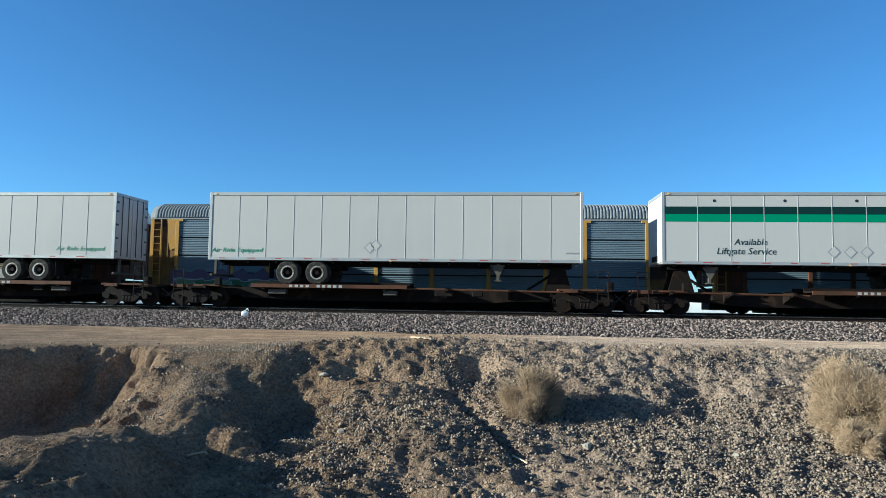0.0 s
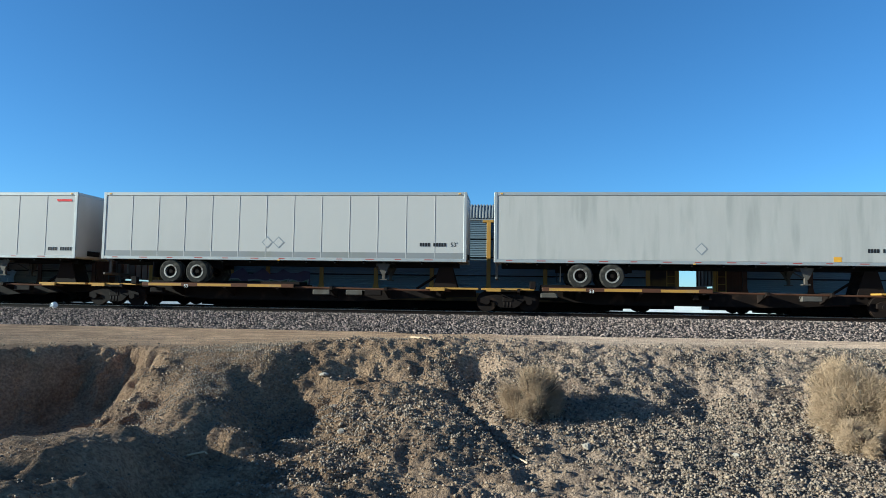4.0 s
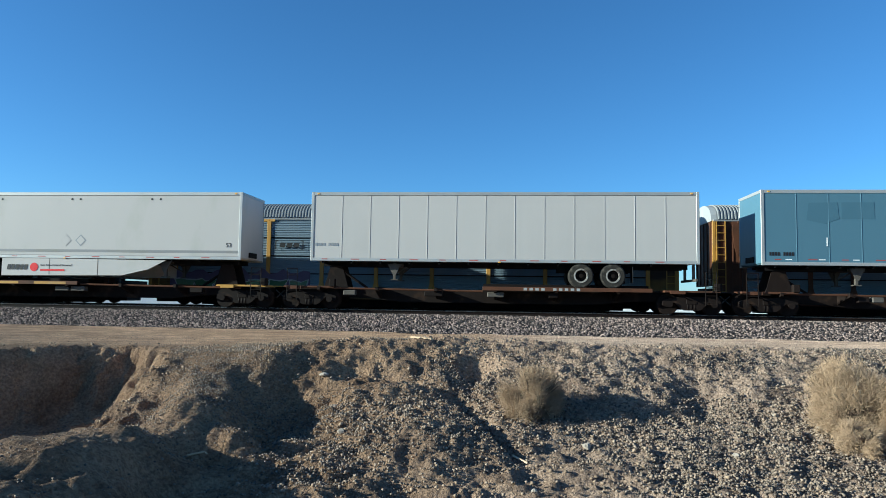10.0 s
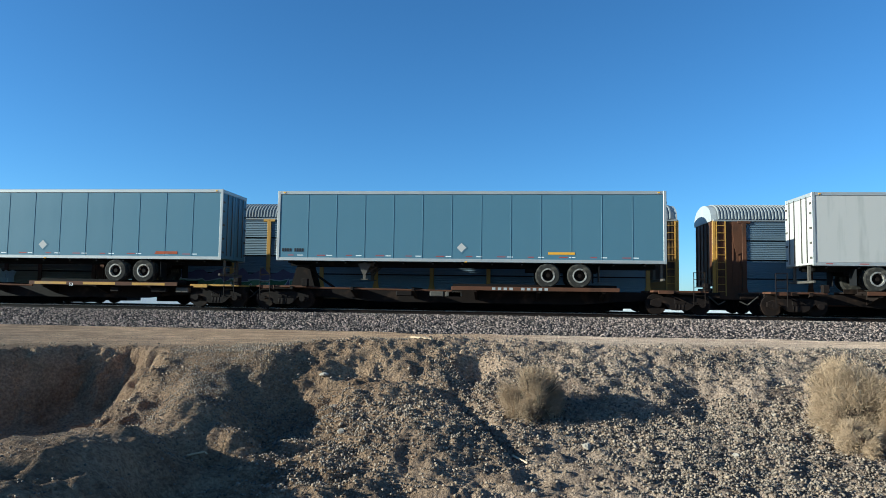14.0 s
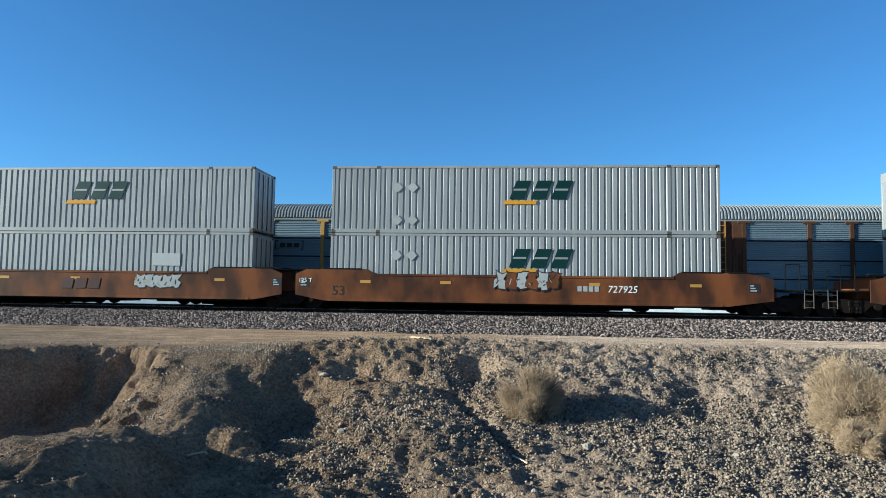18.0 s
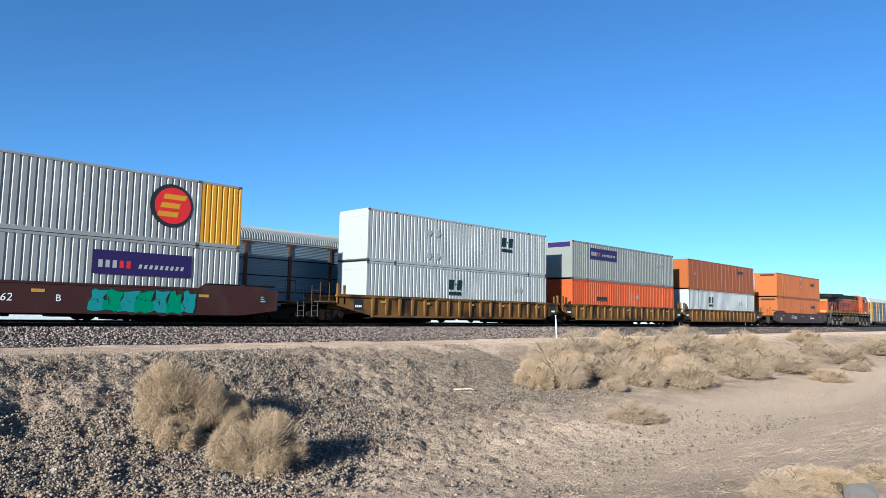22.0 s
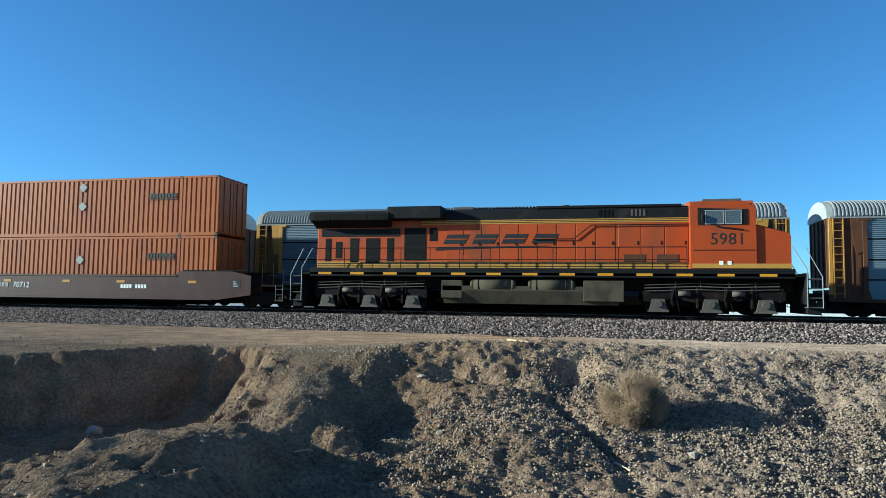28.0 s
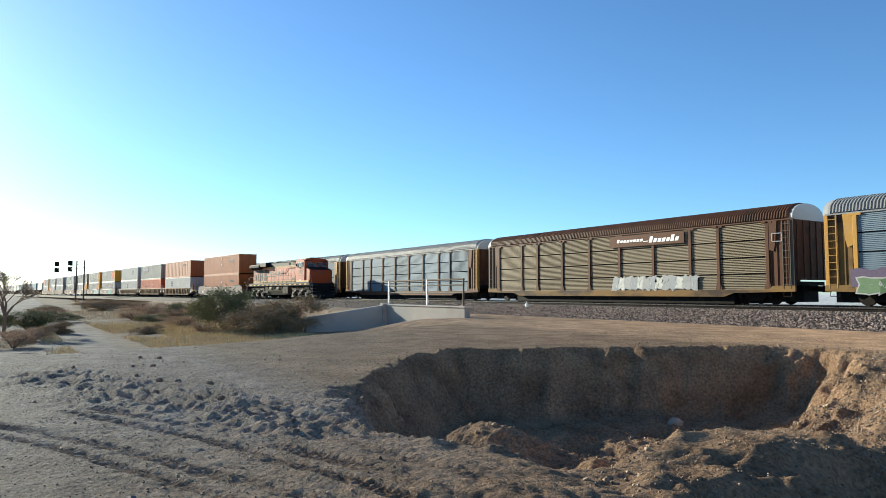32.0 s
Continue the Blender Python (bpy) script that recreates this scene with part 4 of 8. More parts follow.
    # ribbed arched roof
    def roof():
        g = Geo()
        n, k = 9, int((L - 1.42) / 0.155)
        arc = []
        for i in range(n + 1):
            a = math.pi * (i / n)
            arc.append((-1.53 * math.cos(a), 4.47 + 0.86 * math.sin(a) ** 0.8 if 0 < i < n else 4.47))
        xs = []
        for i in range(k):
            xs += [(0.71 + i * 0.155, 0.0), (0.71 + i * 0.155 + 0.06, 0.0), (0.71 + i * 0.155 + 0.08, 0.055), (0.71 + i * 0.155 + 0.135, 0.055)]
        xs.append((L - 0.71, 0.0))
        vs = [(xx, y * (1 + d * 0.4), z + d) for xx, d in xs for y, z in arc]
        m = n + 1
        return g.add(vs, [(i * m + j, i * m + j + 1, (i + 1) * m + j + 1, (i + 1) * m + j) for i in range(len(xs) - 1) for j in range(n)]).mesh("roof", roof_m)
    part("roof", shared(("roof", kind), roof), None, c, "ribbed arched steel roof")
    for xe, d in ((0.51, 1), (L - 0.51, -1)):
        g = Geo()
        arc = [(-1.50 * math.cos(math.pi * i / 12), 4.42 + 0.90 * math.sin(math.pi * i / 12) ** 0.8 if 0 < i < 12 else 4.42) for i in range(13)]
        g.prism(arc, xe - 0.05, xe + 0.35 * d, "x")
        part("roof_end", g, BOX_WHITE if kind != "tan" else ALU, c, "pale curved roof end")
        dr = part("end_door", Geo().box(xe, xe + 0.06 * d, -1.42, 1.42, 1.3, 4.42), end_m, c, "dark folding end door")
        fold = shared(("fold", kind), lambda: Geo().box(-0.02, 0.02, -0.05, 0.05, 1.35, 4.38).mesh("door_fold", end_m))
        for i in range(5):
            part("door_fold", fold, None, dr, "", (xe - 0.02 * d, -1.2 + i * 0.6, 0))
        bay = Geo().box(min(xe, xe + 1.34 * d), max(xe, xe + 1.34 * d), -W + 0.03, -W + 0.07, 0.96, 4.42)
        for i in range(4):
            bx = xe + (0.30 + 0.32 * i) * d
            bay.box(bx - 0.03, bx + 0.03, -W - 0.0, -W + 0.04, 0.98, 4.4)
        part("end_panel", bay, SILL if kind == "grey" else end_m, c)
        part("corner_post", Geo().box(min(xe, xe + 0.14 * d), max(xe, xe + 0.14 * d), -W - 0.02, -W + 0.14, 0.75, 4.45, 0.01), YELLOW if kind != "tan" else GREY_STEEL, c)
        part("brace_plate", Geo().prism([(xe + 0.89 * d, 4.40), (xe + 1.39 * d, 4.40), (xe + 1.34 * d, 2.9), (xe + 1.09 * d, 2.8), (xe + 0.99 * d, 3.2)], -W - 0.03, -W + 0.0), YELLOW if kind == "grey" else BROWN, c)
        lad = Geo()
        for q in (0.18, 0.58):
            lad.box(xe + q * d - 0.02, xe + q * d + 0.02, -W - 0.06, -W - 0.02, 0.85, 4.4)
        for i in range(10):
            z = 1.05 + i * 0.35
            lad.box(min(xe + 0.18 * d, xe + 0.58 * d), max(xe + 0.18 * d, xe + 0.58 * d), -W - 0.055, -W - 0.03, z - 0.012, z + 0.012)
        part("ladder", lad, YELLOW if kind != "tan" else GREY_STEEL, c, "ladder with thin rungs")
        part("coupler", Geo().box(min(xe - 0.75 * d, xe), max(xe - 0.75 * d, xe), -0.12, 0.12, 0.72, 0.98, 0.03).box(xe - 0.70 * d - 0.08, xe - 0.70 * d + 0.08, -0.2, 0.2, 0.66, 1.0, 0.04), RUST_STEEL, c)
        bogie(c, xe + 2.44 * d)
        st = Geo().rod((xe + 0.2 * d, -W, 0.75), (xe + 0.2 * d, -W, 0.45), 0.015).rod((xe + 0.65 * d, -W, 0.75), (xe + 0.65 * d, -W, 0.45), 0.015).rod((xe + 0.2 * d, -W, 0.45), (xe + 0.65 * d, -W, 0.45), 0.015)
        part("sill_step", st, RUST_STEEL, c)
    return c


AR_X = -19.05
made = {}
KINDS = {-1: "tan", 0: "grey", 1: "dark", 2: "grey", -2: "dark", -3: "grey"}
for i in range(-9, 9):
    k = KINDS.get(i, ("grey", "grey", "dark")[i % 3])
    px = AR_X + 28.15 * i
    made[i] = autorack(k, px) if k not in made else copy_thing(made[k], on_track(px, YF, 27.6))
    made[i].matrix_basis = on_track(px, YF, 27.6)
    made.setdefault(k, made[i])
SP, CS = made[-1], made[0]
# the name boards of the tan car, as plain slanted blocks, and a placard on its end bay
slab("name_board", bar(14.4, 20.4, 3.62, 4.34), -1.555, BROWN, SP, "brown name board", 0.02)
for i in range(8):
    slab("lettering", bar(15.05 + i * 0.28, 15.27 + i * 0.28, 3.90, 4.06 + (0.05 if i == 0 else 0), 0.06), -1.58, DECAL_WHITE, SP)
for i in range(7):
    slab("lettering", bar(17.75 + i * 0.33, 18.0 + i * 0.33, 3.78, 4.02 + (0.14 if i in (0, 5) else 0), 0.10), -1.58, DECAL_WHITE, SP)
slab("lettering", bar(17.3, 17.7, 3.86, 3.91), -1.58, DECAL_WHITE, SP)
for a in (0, 1):
    slab("placard", bar(25.9 + a * 0.55, 25.95 + a * 0.55, 3.3, 3.75), -1.56, DECAL_GREY, SP)
    slab("placard", bar(25.9, 26.5, 3.3 + a * 0.42, 3.34 + a * 0.42), -1.56, DECAL_GREY, SP)
# the bracketed owner mark on the grey car: three plain blocks between brackets
for i in range(3):
    slab("owner_mark", bar(7.42 + i * 0.36, 7.70 + i * 0.36, 3.0, 3.22, 0.04), -1.56, DECAL_BLACK, CS)
for xx, d in ((7.2, 1), (8.66, -1)):
    slab("bracket", bar(min(xx, xx + 0.05 * d), max(xx, xx + 0.05 * d), 2.88, 3.34), -1.56, DECAL_BLACK, CS)
    for z in (2.88, 3.30):
        slab("bracket", bar(min(xx, xx + 0.15 * d), max(xx, xx + 0.15 * d), z, z + 0.04), -1.56, DECAL_BLACK, CS)


def graffiti(parent, x0, x1, z0, z1, y, mats, seed, n=9, ink=DECAL_BLACK):
    """Sprayed block letters with a contrasting edge: leaning, overlapping shapes, no words."""
    r = random.Random(seed)
    w, h = (x1 - x0) / n, z1 - z0

    def block(cx, k):
        pts = []
        for px, pz in ((-0.55, 0.0), (-0.15, 0.06), (0.12, -0.03), (0.55, 0.0), (0.62, 0.35), (0.40, 0.55), (0.58, 0.98), (0.10, 0.90), (-0.18, 1.0), (-0.5, 0.96), (-0.40, 0.60), (-0.6, 0.40)):
            px, pz = px + r.uniform(-0.13, 0.13), pz + r.uniform(-0.10, 0.10)
            pts.append((cx + px * w * k + 0.12 * pz * h, (z0 + z1) / 2 + (pz - 0.5) * h * k))
        return pts
    for i in range(n):
        cx, state = x0 + (i + 0.5) * w, r.getstate()
        slab("graffiti", block(cx, 1.12), y - 0.0012 * (i % 2), ink, parent, "", 0.003)
        r.setstate(state)
        slab("graffiti", block(cx, 0.96), y - 0.004 - 0.0012 * (i % 2), mats[i % len(mats)], parent, "", 0.003)
        for q in range(3):
            ax, az = cx + r.uniform(-0.35, 0.2) * w, z0 + r.uniform(0.15, 0.6) * h
            bx, bz = ax + r.uniform(-0.2, 0.4) * w, az + r.uniform(-0.25, 0.35) * h
            slab("graffiti_line", [(ax - 0.02, az), (ax + 0.02, az - 0.02), (bx + 0.02, bz), (bx - 0.02, bz + 0.02)], y - 0.008, ink if q % 3 else mats[(i + 1) % len(mats)], parent, "", 0.003)


graffiti(SP, 14.6, 21.2, 0.85, 1.65, -1.56, (DECAL_GREY, FADED, SPRAY), 4, 13, SPRAY)
slab("graffiti", [(1.7, 0.9)] + [(1.7 + 0.35 * i, 1.75 + 0.12 * math.sin(i * 1.9) + 0.08 * math.sin(i * 4.1)) for i in range(22)] + [(9.05, 0.9)], -1.556, PINK, CS, "faded lavender spray", 0.003)
graffiti(CS, 2.0, 8.8, 0.6, 1.32, -1.562, (LIME, GRASS_GREEN), 12, 7, SPRAY)


# ---- the moving train ----
MOVING = []           # thing, its place along the train, how far it sinks on its springs


def moved(ob, u, dz=0.0):
    MOVING.append((ob, u, dz))
    return ob


def road_wheel(parent, x, rim_m):
    """The wheels of one axle: on each side a hub with its pair of tyres and a dished rim."""
    for s in (-1, 1):
        ax = shared(("raxle", s), lambda: Geo().cyl("y", 0, s * 0.55, 0, 0.065, 1.1, 10).mesh("axle", DARK_STEEL))
        ty = shared(("tyre", s), lambda: Geo().ring(0, s * 1.14, 0, 0.51, 0.29, 0.26, 26, 0.05).ring(0, s * 0.84, 0, 0.51, 0.20, 0.34, 18, 0.05).mesh("tyre", RUBBER))
        rm = shared(("rim", s, rim_m.name), lambda: Geo().ring(0, s * 1.17, 0, 0.295, 0.235, 0.22, 24).mesh("rim", rim_m))
        hb = shared(("hub", s), lambda: Geo().cyl("y", 0, s * 1.06, 0, 0.25, 0.08, 22, 0.16).cyl("y", 0, s * 1.17, 0, 0.085, 0.14, 12).mesh("hub", RUST_STEEL))
        w = part("wheel", ax, None, parent, "", (x, 0, 1.56))
        part("tyre", ty, None, w)
        part("hub", hb, None, w)
        part("rim", rm, None, w, "red rim" if rim_m is RIM_RED else "pale rim")


def diamond(cx, cz, r):
    return [(cx - r, cz), (cx, cz - r), (cx + r, cz), (cx, cz + r)]


def trailer(name, u, L, rear, skin, panels, lab, skirt=None, rim=RIM, rail=None, wheels=(3.55, 4.85), gear=12.6, rust_post=False, tall=0.0, door=None):
    """A box semi-trailer: side panels, rails, posts, doors, wheels, landing gear and frame. rear: 'l' or 'r'."""
    t = thing("semi_trailer", lab, "trailer", "trailers on the near train", (u, YN, 0))
    rail = rail or ALU
    fl = None if rear == "l" else L
    Z0, Z1, W = 2.10, 5.02 + tall, 1.30
    G = lambda: Geo(fl)
    part("box_body", Geo().box(0.05, L - 0.05, -W + 0.015, W - 0.015, Z0, Z1 - 0.03, 0.03), skin, t)
    part("roof", Geo().box(0.04, L - 0.04, -W + 0.02, W - 0.02, Z1 - 0.03, Z1 + 0.01, 0.015), ALU, t)
    if panels:
        w = (L - 0.24) / panels
        pm = shared(("tp", round(w, 2), skin.name, tall), lambda: Geo().box(0.003, w - 0.003, -0.012, 0.004, Z0 + 0.10, Z1 - 0.14, 0.004).mesh("side_panel", skin))
        pl = shared(("seam", skin.name, tall), lambda: [g := Geo().box(-0.014, 0.014, -0.0105, 0.0, Z0 + 0.10, Z1 - 0.14, 0.003)][0].mesh("seam_strip", skin))
        for i in range(panels):
            part("side_panel", pm, None, t, "", (0.12 + i * w, -W + 0.008, 0))
        for i in range(1, panels):
            part("seam_strip", pl, None, t, "", (0.12 + i * w, -W - 0.003, 0))
    else:
        def sheet():
            g = Geo()
            r = random.Random(int(u * 10))
            cols = 46
            vs = []
            for i in range(cols + 1):
                for j in range(7):
                    e = 0.0 if j in (0, 6) or i in (0, cols) else r.uniform(-0.003, 0.003)
                    vs.append((0.12 + (L - 0.24) * i / cols, -W - 0.004 + e, Z0 + 0.12 + (Z1 - 0.26 - Z0) * j / 6))
            return g.add(vs, [(i * 7 + j, (i + 1) * 7 + j, (i + 1) * 7 + j + 1, i * 7 + j + 1) for i in range(cols) for j in range(6)], True).mesh("side_sheet", skin)
        part("side_sheet", sheet(), None, t, "slightly rippled white sheet")
    part("top_rail", Geo().box(0, L, -W - 0.02, -W + 0.05, Z1 - 0.13, Z1 + 0.015, 0.012).box(0, L, W - 0.05, W + 0.02, Z1 - 0.13, Z1 + 0.015, 0.012), rail, t)
    part("bottom_rail", Geo().box(0, L, -W - 0.022, -W + 0.05, Z0 - 0.03, Z0 + 0.11, 0.012).box(0, L, W - 0.05, W + 0.022, Z0 - 0.03, Z0 + 0.11, 0.012), rail, t)
    for xx in (0, L - 0.12):
        back = (xx == 0) == (rear == "l")
        m = RUST_STEEL if (back and rust_post) else rail
        if back and rust_post:
            m = ORANGE
        for s in (-1, 1):
            part("corner_post", Geo().box(xx - 0.004, xx + 0.124, min(s * W - 0.025, s * W + 0.025), max(s * W - 0.025, s * W + 0.025), Z0 - 0.034, Z1 + 0.019, 0.012), m, t, "rusty orange corner post" if m is ORANGE else "")
    # rear end: two doors with locking bars and hinges
    for s in (-1, 1):
        d = part("door", G().box(0.0, 0.045, min(s * 0.02, s * 1.25), max(s * 0.02, s * 1.25), Z0 + 0.02, Z1 - 0.16, 0.01), door or skin, t)
        for q in (0.35, 0.85):
            part("lock_rod", G().cyl("z", -0.03, s * q, (Z0 + Z1) / 2, 0.018, 2.7, 8), GREY_STEEL, d)
        for z in (2.4, 3.0, 3.6, 4.2, 4.6):
            part("hinge", G().box(-0.02, 0.0, min(s * 1.1, s * 1.28), max(s * 1.1, s * 1.28), z - 0.04, z + 0.04), GREY_STEEL, d)
    part("rear_header", G().box(-0.008, 0.05, -1.27, 1.27, Z1 - 0.15, Z1 + 0.004, 0.01), rail, t)
    part("front_wall", G().box(L - 0.05, L - 0.01, -1.24, 1.24, Z0 + 0.05, Z1 - 0.1, 0.012), skin, t)
    part("front_header", G().box(L - 0.06, L + 0.004, -1.28, 1.28, Z1 - 0.12, Z1 + 0.012, 0.01), rail, t)
    part("gladhand_box", G().box(L, L + 0.05, -0.45, 0.45, Z0 + 0.12, Z0 + 0.35, 0.01), DARK_STEEL, t)
    # frame, sliding axles, wheels
    part("underframe", G().box(0.3, L - 0.4, -0.55, -0.40, Z0 - 0.22, Z0 - 0.02).box(0.3, L - 0.4, 0.40, 0.55, Z0 - 0.22, Z0 - 0.02), DARK_STEEL, t)
    cm = shared("crossmember", lambda: Geo().box(0, 0.07, -1.26, 1.26, Z0 - 0.13, Z0 - 0.02).mesh("crossmember", DARK_STEEL))
    for i in range(int(L / 1.25)):
        part("crossmember", cm, None, t, "", (0.5 + i * 1.25, 0, 0))
    part("suspension", G().box(wheels[0] - 0.9, wheels[1] + 0.9, -0.62, -0.45, 1.72, 1.90).box(wheels[0] - 0.9, wheels[1] + 0.9, 0.45, 0.62, 1.72, 1.90).box(wheels[0] - 0.3, wheels[0] - 0.1, -0.6, 0.6, 1.5, 1.75).box(wheels[1] - 0.3, wheels[1] - 0.1, -0.6, 0.6, 1.5, 1.75), DARK_STEEL, t)
    for wx in wheels:
        road_wheel(t, wx if rear == "l" else L - wx, rim)
    for s in (-1, 1):
        part("mud_flap", G().box(wheels[0] - 0.80, wheels[0] - 0.79, min(s * 0.7, s * 1.28), max(s * 0.7, s * 1.28), 1.30, 1.95), BLACK, t)
    part("rear_bumper", G().box(0.05, 0.15, -1.2, 1.2, 1.38, 1.48, 0.01).box(0.05, 0.15, -0.75, -0.65, 1.45, Z0).box(0.05, 0.15, 0.65, 0.75, 1.45, Z0), GREY_STEEL, t)
    lg = part("landing_gear", G().box(gear - 0.35, gear + 0.2, -0.85, 0.85, 1.88, 2.0).rod((gear, -0.8, 1.55), (gear - 0.6, -0.4, 1.98), 0.03).rod((gear, 0.8, 1.55), (gear - 0.6, 0.4, 1.98), 0.03), GREY_STEEL, t)
    for s in (-1, 1):
        part("leg", G().box(gear - 0.06, gear + 0.06, s * 0.85 - 0.06, s * 0.85 + 0.06, 1.32, 2.05, 0.01).box(gear - 0.15, gear + 0.15, s * 0.85 - 0.12, s * 0.85 + 0.12, 1.29, 1.33).prism([(gear - 0.30, 1.98), (gear + 0.3, 1.98), (gear + 0.05, 1.5), (gear - 0.05, 1.5)], s * 0.98 - 0.01, s * 0.98 + 0.01), GREY_STEEL, lg)
    part("kingpin_plate", G().box(L - 1.6, L - 0.4, -0.6, 0.6, Z0 - 0.06, Z0 - 0.03).cyl("z", L - 0.92, 0, Z0 - 0.14, 0.05, 0.18, 8), DARK_STEEL, t)
    # red and white reflective strips on the bottom rail
    strip_at = (-W - 0.0045, Z0 + 0.19) if skin is BLUE else (-W - 0.0225, Z0 + 0.035)
    for i in range(12):
        a = 0.5 + i * (L - 1.0) / 12
        rw = shared(("strip", i % 2), lambda: Geo().box(0, 0.26 + 0.10 * (i % 2), -0.002, 0.0, 0, 0.034).mesh("reflective_strip", DULL_RED))
        part("reflective_strip", rw, None, t, "dull red strip", (a, *strip_at))
        if skin is BLUE or skin is GREY_PAINT:
            part("reflective_strip", shared("stripw", lambda: Geo().box(0, 0.25, -0.002, 0.0, 0, 0.034).mesh("reflective_strip", DECAL_WHITE)), None, t, "white strip", (a + 0.42, *strip_at))
    for xx in (0.3, L / 2, L - 0.3):
        part("marker_lamp", shared("mk", lambda: Geo().box(-0.05, 0.05, -0.02, 0, -0.025, 0.025, 0.008).mesh("marker_lamp", GOLD)), None, t, "amber marker lamp", (xx, -W - 0.02, Z0 - 0.02 if xx == L / 2 else Z1 - 0.06))
    if skirt:
        m, a, b = skirt
        g = Geo(fl).prism([(a, 2.08), (b + 0.5, 2.08), (b, 1.30), (a, 1.30)] if b - a < 6.5 else [(a, 2.08), (b + 0.8, 2.02), (b, 1.62), (b - 1.2, 1.34), (a, 1.28)], -W - 0.0, -W + 0.03)
        sk = part("side_skirt", g, m, t)
        part("side_skirt", Geo(fl).box(a, b, W - 0.03, W, 1.30, 2.08), m, t)
        for q in (0.33, 0.66):
            xx = a + (b - a) * q
            part("skirt_joint", Geo(fl).box(xx - 0.012, xx + 0.012, -W - 0.005, -W, 1.34, 2.06), GREY_STEEL, sk)
    return moved(t, u)


Y0 = -1.3075          # just proud of a trailer's side sheet


def placards(t, cx, cz, n, m=DECAL_GREY, gap=0.62):
    for i in range(n):
        o = diamond(cx + i * gap, cz, 0.26)
        slab("placard_holder", [(p, q) for p, q in o], Y0 - 0.0021, m, t)
        slab("placard_face", diamond(cx + i * gap, cz, 0.20), Y0 - 0.0039, WHITE if m is not GREEN else m, t)


def number_bars(t, x, z, n, h=0.14, m=DECAL_BLACK, y=None, w=0.085):
    """A row of plain bars in place of a vehicle's marks."""
    g = Geo()
    for i in range(n):
        if i == 4 and n > 6:
            continue
        g.box(x + i * w * 1.35, x + i * w * 1.35 + w, (y or Y0 - 0.0024) - 0.004, (y or Y0 - 0.0024), z, z + h)
    return part("marks", g, m, t)


def carrier_mark(t, x, z, k=1.0, y=None):
    """The green and black haulier's mark, as plain slanted blocks, with a line of bars below."""
    y = y or Y0 - 0.0045
    for i, (a, b) in enumerate(((0, 0.44), (0.55, 0.64), (0.75, 1.16))):
        z0, z1 = (0, 0.62) if i != 1 else (0.28, 0.38)
        slab("haulier_mark", bar(x + a * k, x + b * k, z + z0 * k, z + z1 * k, 0.08 * k), y, GREEN_DARK, t)
    g = Geo()
    for i in range(8):
        g.prism(bar(x + 0.02 + i * 0.145 * k, x + 0.02 + (i * 0.145 + 0.105) * k, z - 0.36 * k, z - 0.14 * k, 0.04 * k), y - 0.006, y)
    part("haulier_mark", g, DECAL_BLACK if k >= 1 else GREEN_DARK, t)


def green_band(t, L, gaps):
    xs = [0.14] + [q for g in gaps for q in g] + [L - 0.14]
    for a, b in zip(xs[::2], xs[1::2]):
        slab("green_band", bar(a, b, 4.13, 4.44), Y0 - 0.0027, GREEN_DARK, t, "dark green stripe")
        slab("green_band", bar(a, b, 3.82, 4.13), Y0 - 0.0027, GREEN, t, "green stripe")
    for a, b in gaps:
        for xx, d in ((a + 0.02, -1), (b - 0.02, 1)):
            for k, (o, w, m) in enumerate(((0.0, 0.10, WHITE), (-0.17, 0.05, GREEN_DARK), (-0.29, 0.03, GREEN_DARK))):
                q = xx + o * d
                for z in (3.82, 4.44):
                    slab("chevron", [(q, z), (q + w * d, z), (q + (w + 0.36) * d, 4.13), (q + 0.36 * d, 4.13)], Y0 - 0.0040, m, t)


def e_badge(t, cx, cz, r, y, half=False):
    """The round badge: black ring, red disc, slanted yellow block with three arms."""
    def cut(pts):
        return [(a, max(b, half)) for a, b in pts] if half else pts
    slab("badge_ring", cut(disc(cx, cz, r)), y - 0.002, DECAL_BLACK, t, "black ring")
    slab("badge_disc", cut(disc(cx + 0.06 * r, cz, r * 0.84)), y - 0.004, RED, t, "red disc")
    s = r * 0.55
    for z0, z1, w in ((-0.95, -0.52, 1.7), (-0.22, 0.22, 1.6), (0.52, 0.95, 1.9)):
        slab("badge_arm", cut(bar(cx - 0.9 * s + z0 * 0.3 * s, cx - 0.9 * s + z0 * 0.3 * s + w * s, cz + z0 * s, cz + z1 * s, 0.12 * s)), y - 0.008, BRIGHT_YELLOW, t, "yellow arm")


def air_ride(t, x):
    letters("lettering", "Air Ride Equipped", 0.27, GREEN, t, (x, Y0 - 0.0030, 2.42), 0.25, "green italic lettering", 1.15)


TR = {}
TR["a"] = trailer("a", -33.57, 16.15, "r", WHITE, 13, "white panelled box trailer with dark rear doors on a spine car")
air_ride(TR["a"], 13.4)
TR[0] = trailer("0", -13.1, 16.1, "l", WHITE, 13, "plain white box trailer with a green line of lettering")
air_ride(TR[0], 0.15)
placards(TR[0], 7.4, 2.75, 1)
placards(TR[0], 7.15, 2.65, 1)
number_bars(TR[0], 15.4, 2.45, 5, 0.06, DECAL_GREY)
TR[1] = trailer("1", 6.16, 14.6, "r", WHITE, 11, "white box trailer with a double green band", door=GREEN_DARK)
green_band(TR[1], 14.6, [(9.15, 12.0)])
carrier_mark(TR[1], 9.95, 3.95)
letters("lettering", "Available", 0.36, GREEN_DARK, TR[1], (2.85, Y0 - 0.0030, 2.88), 0.2)
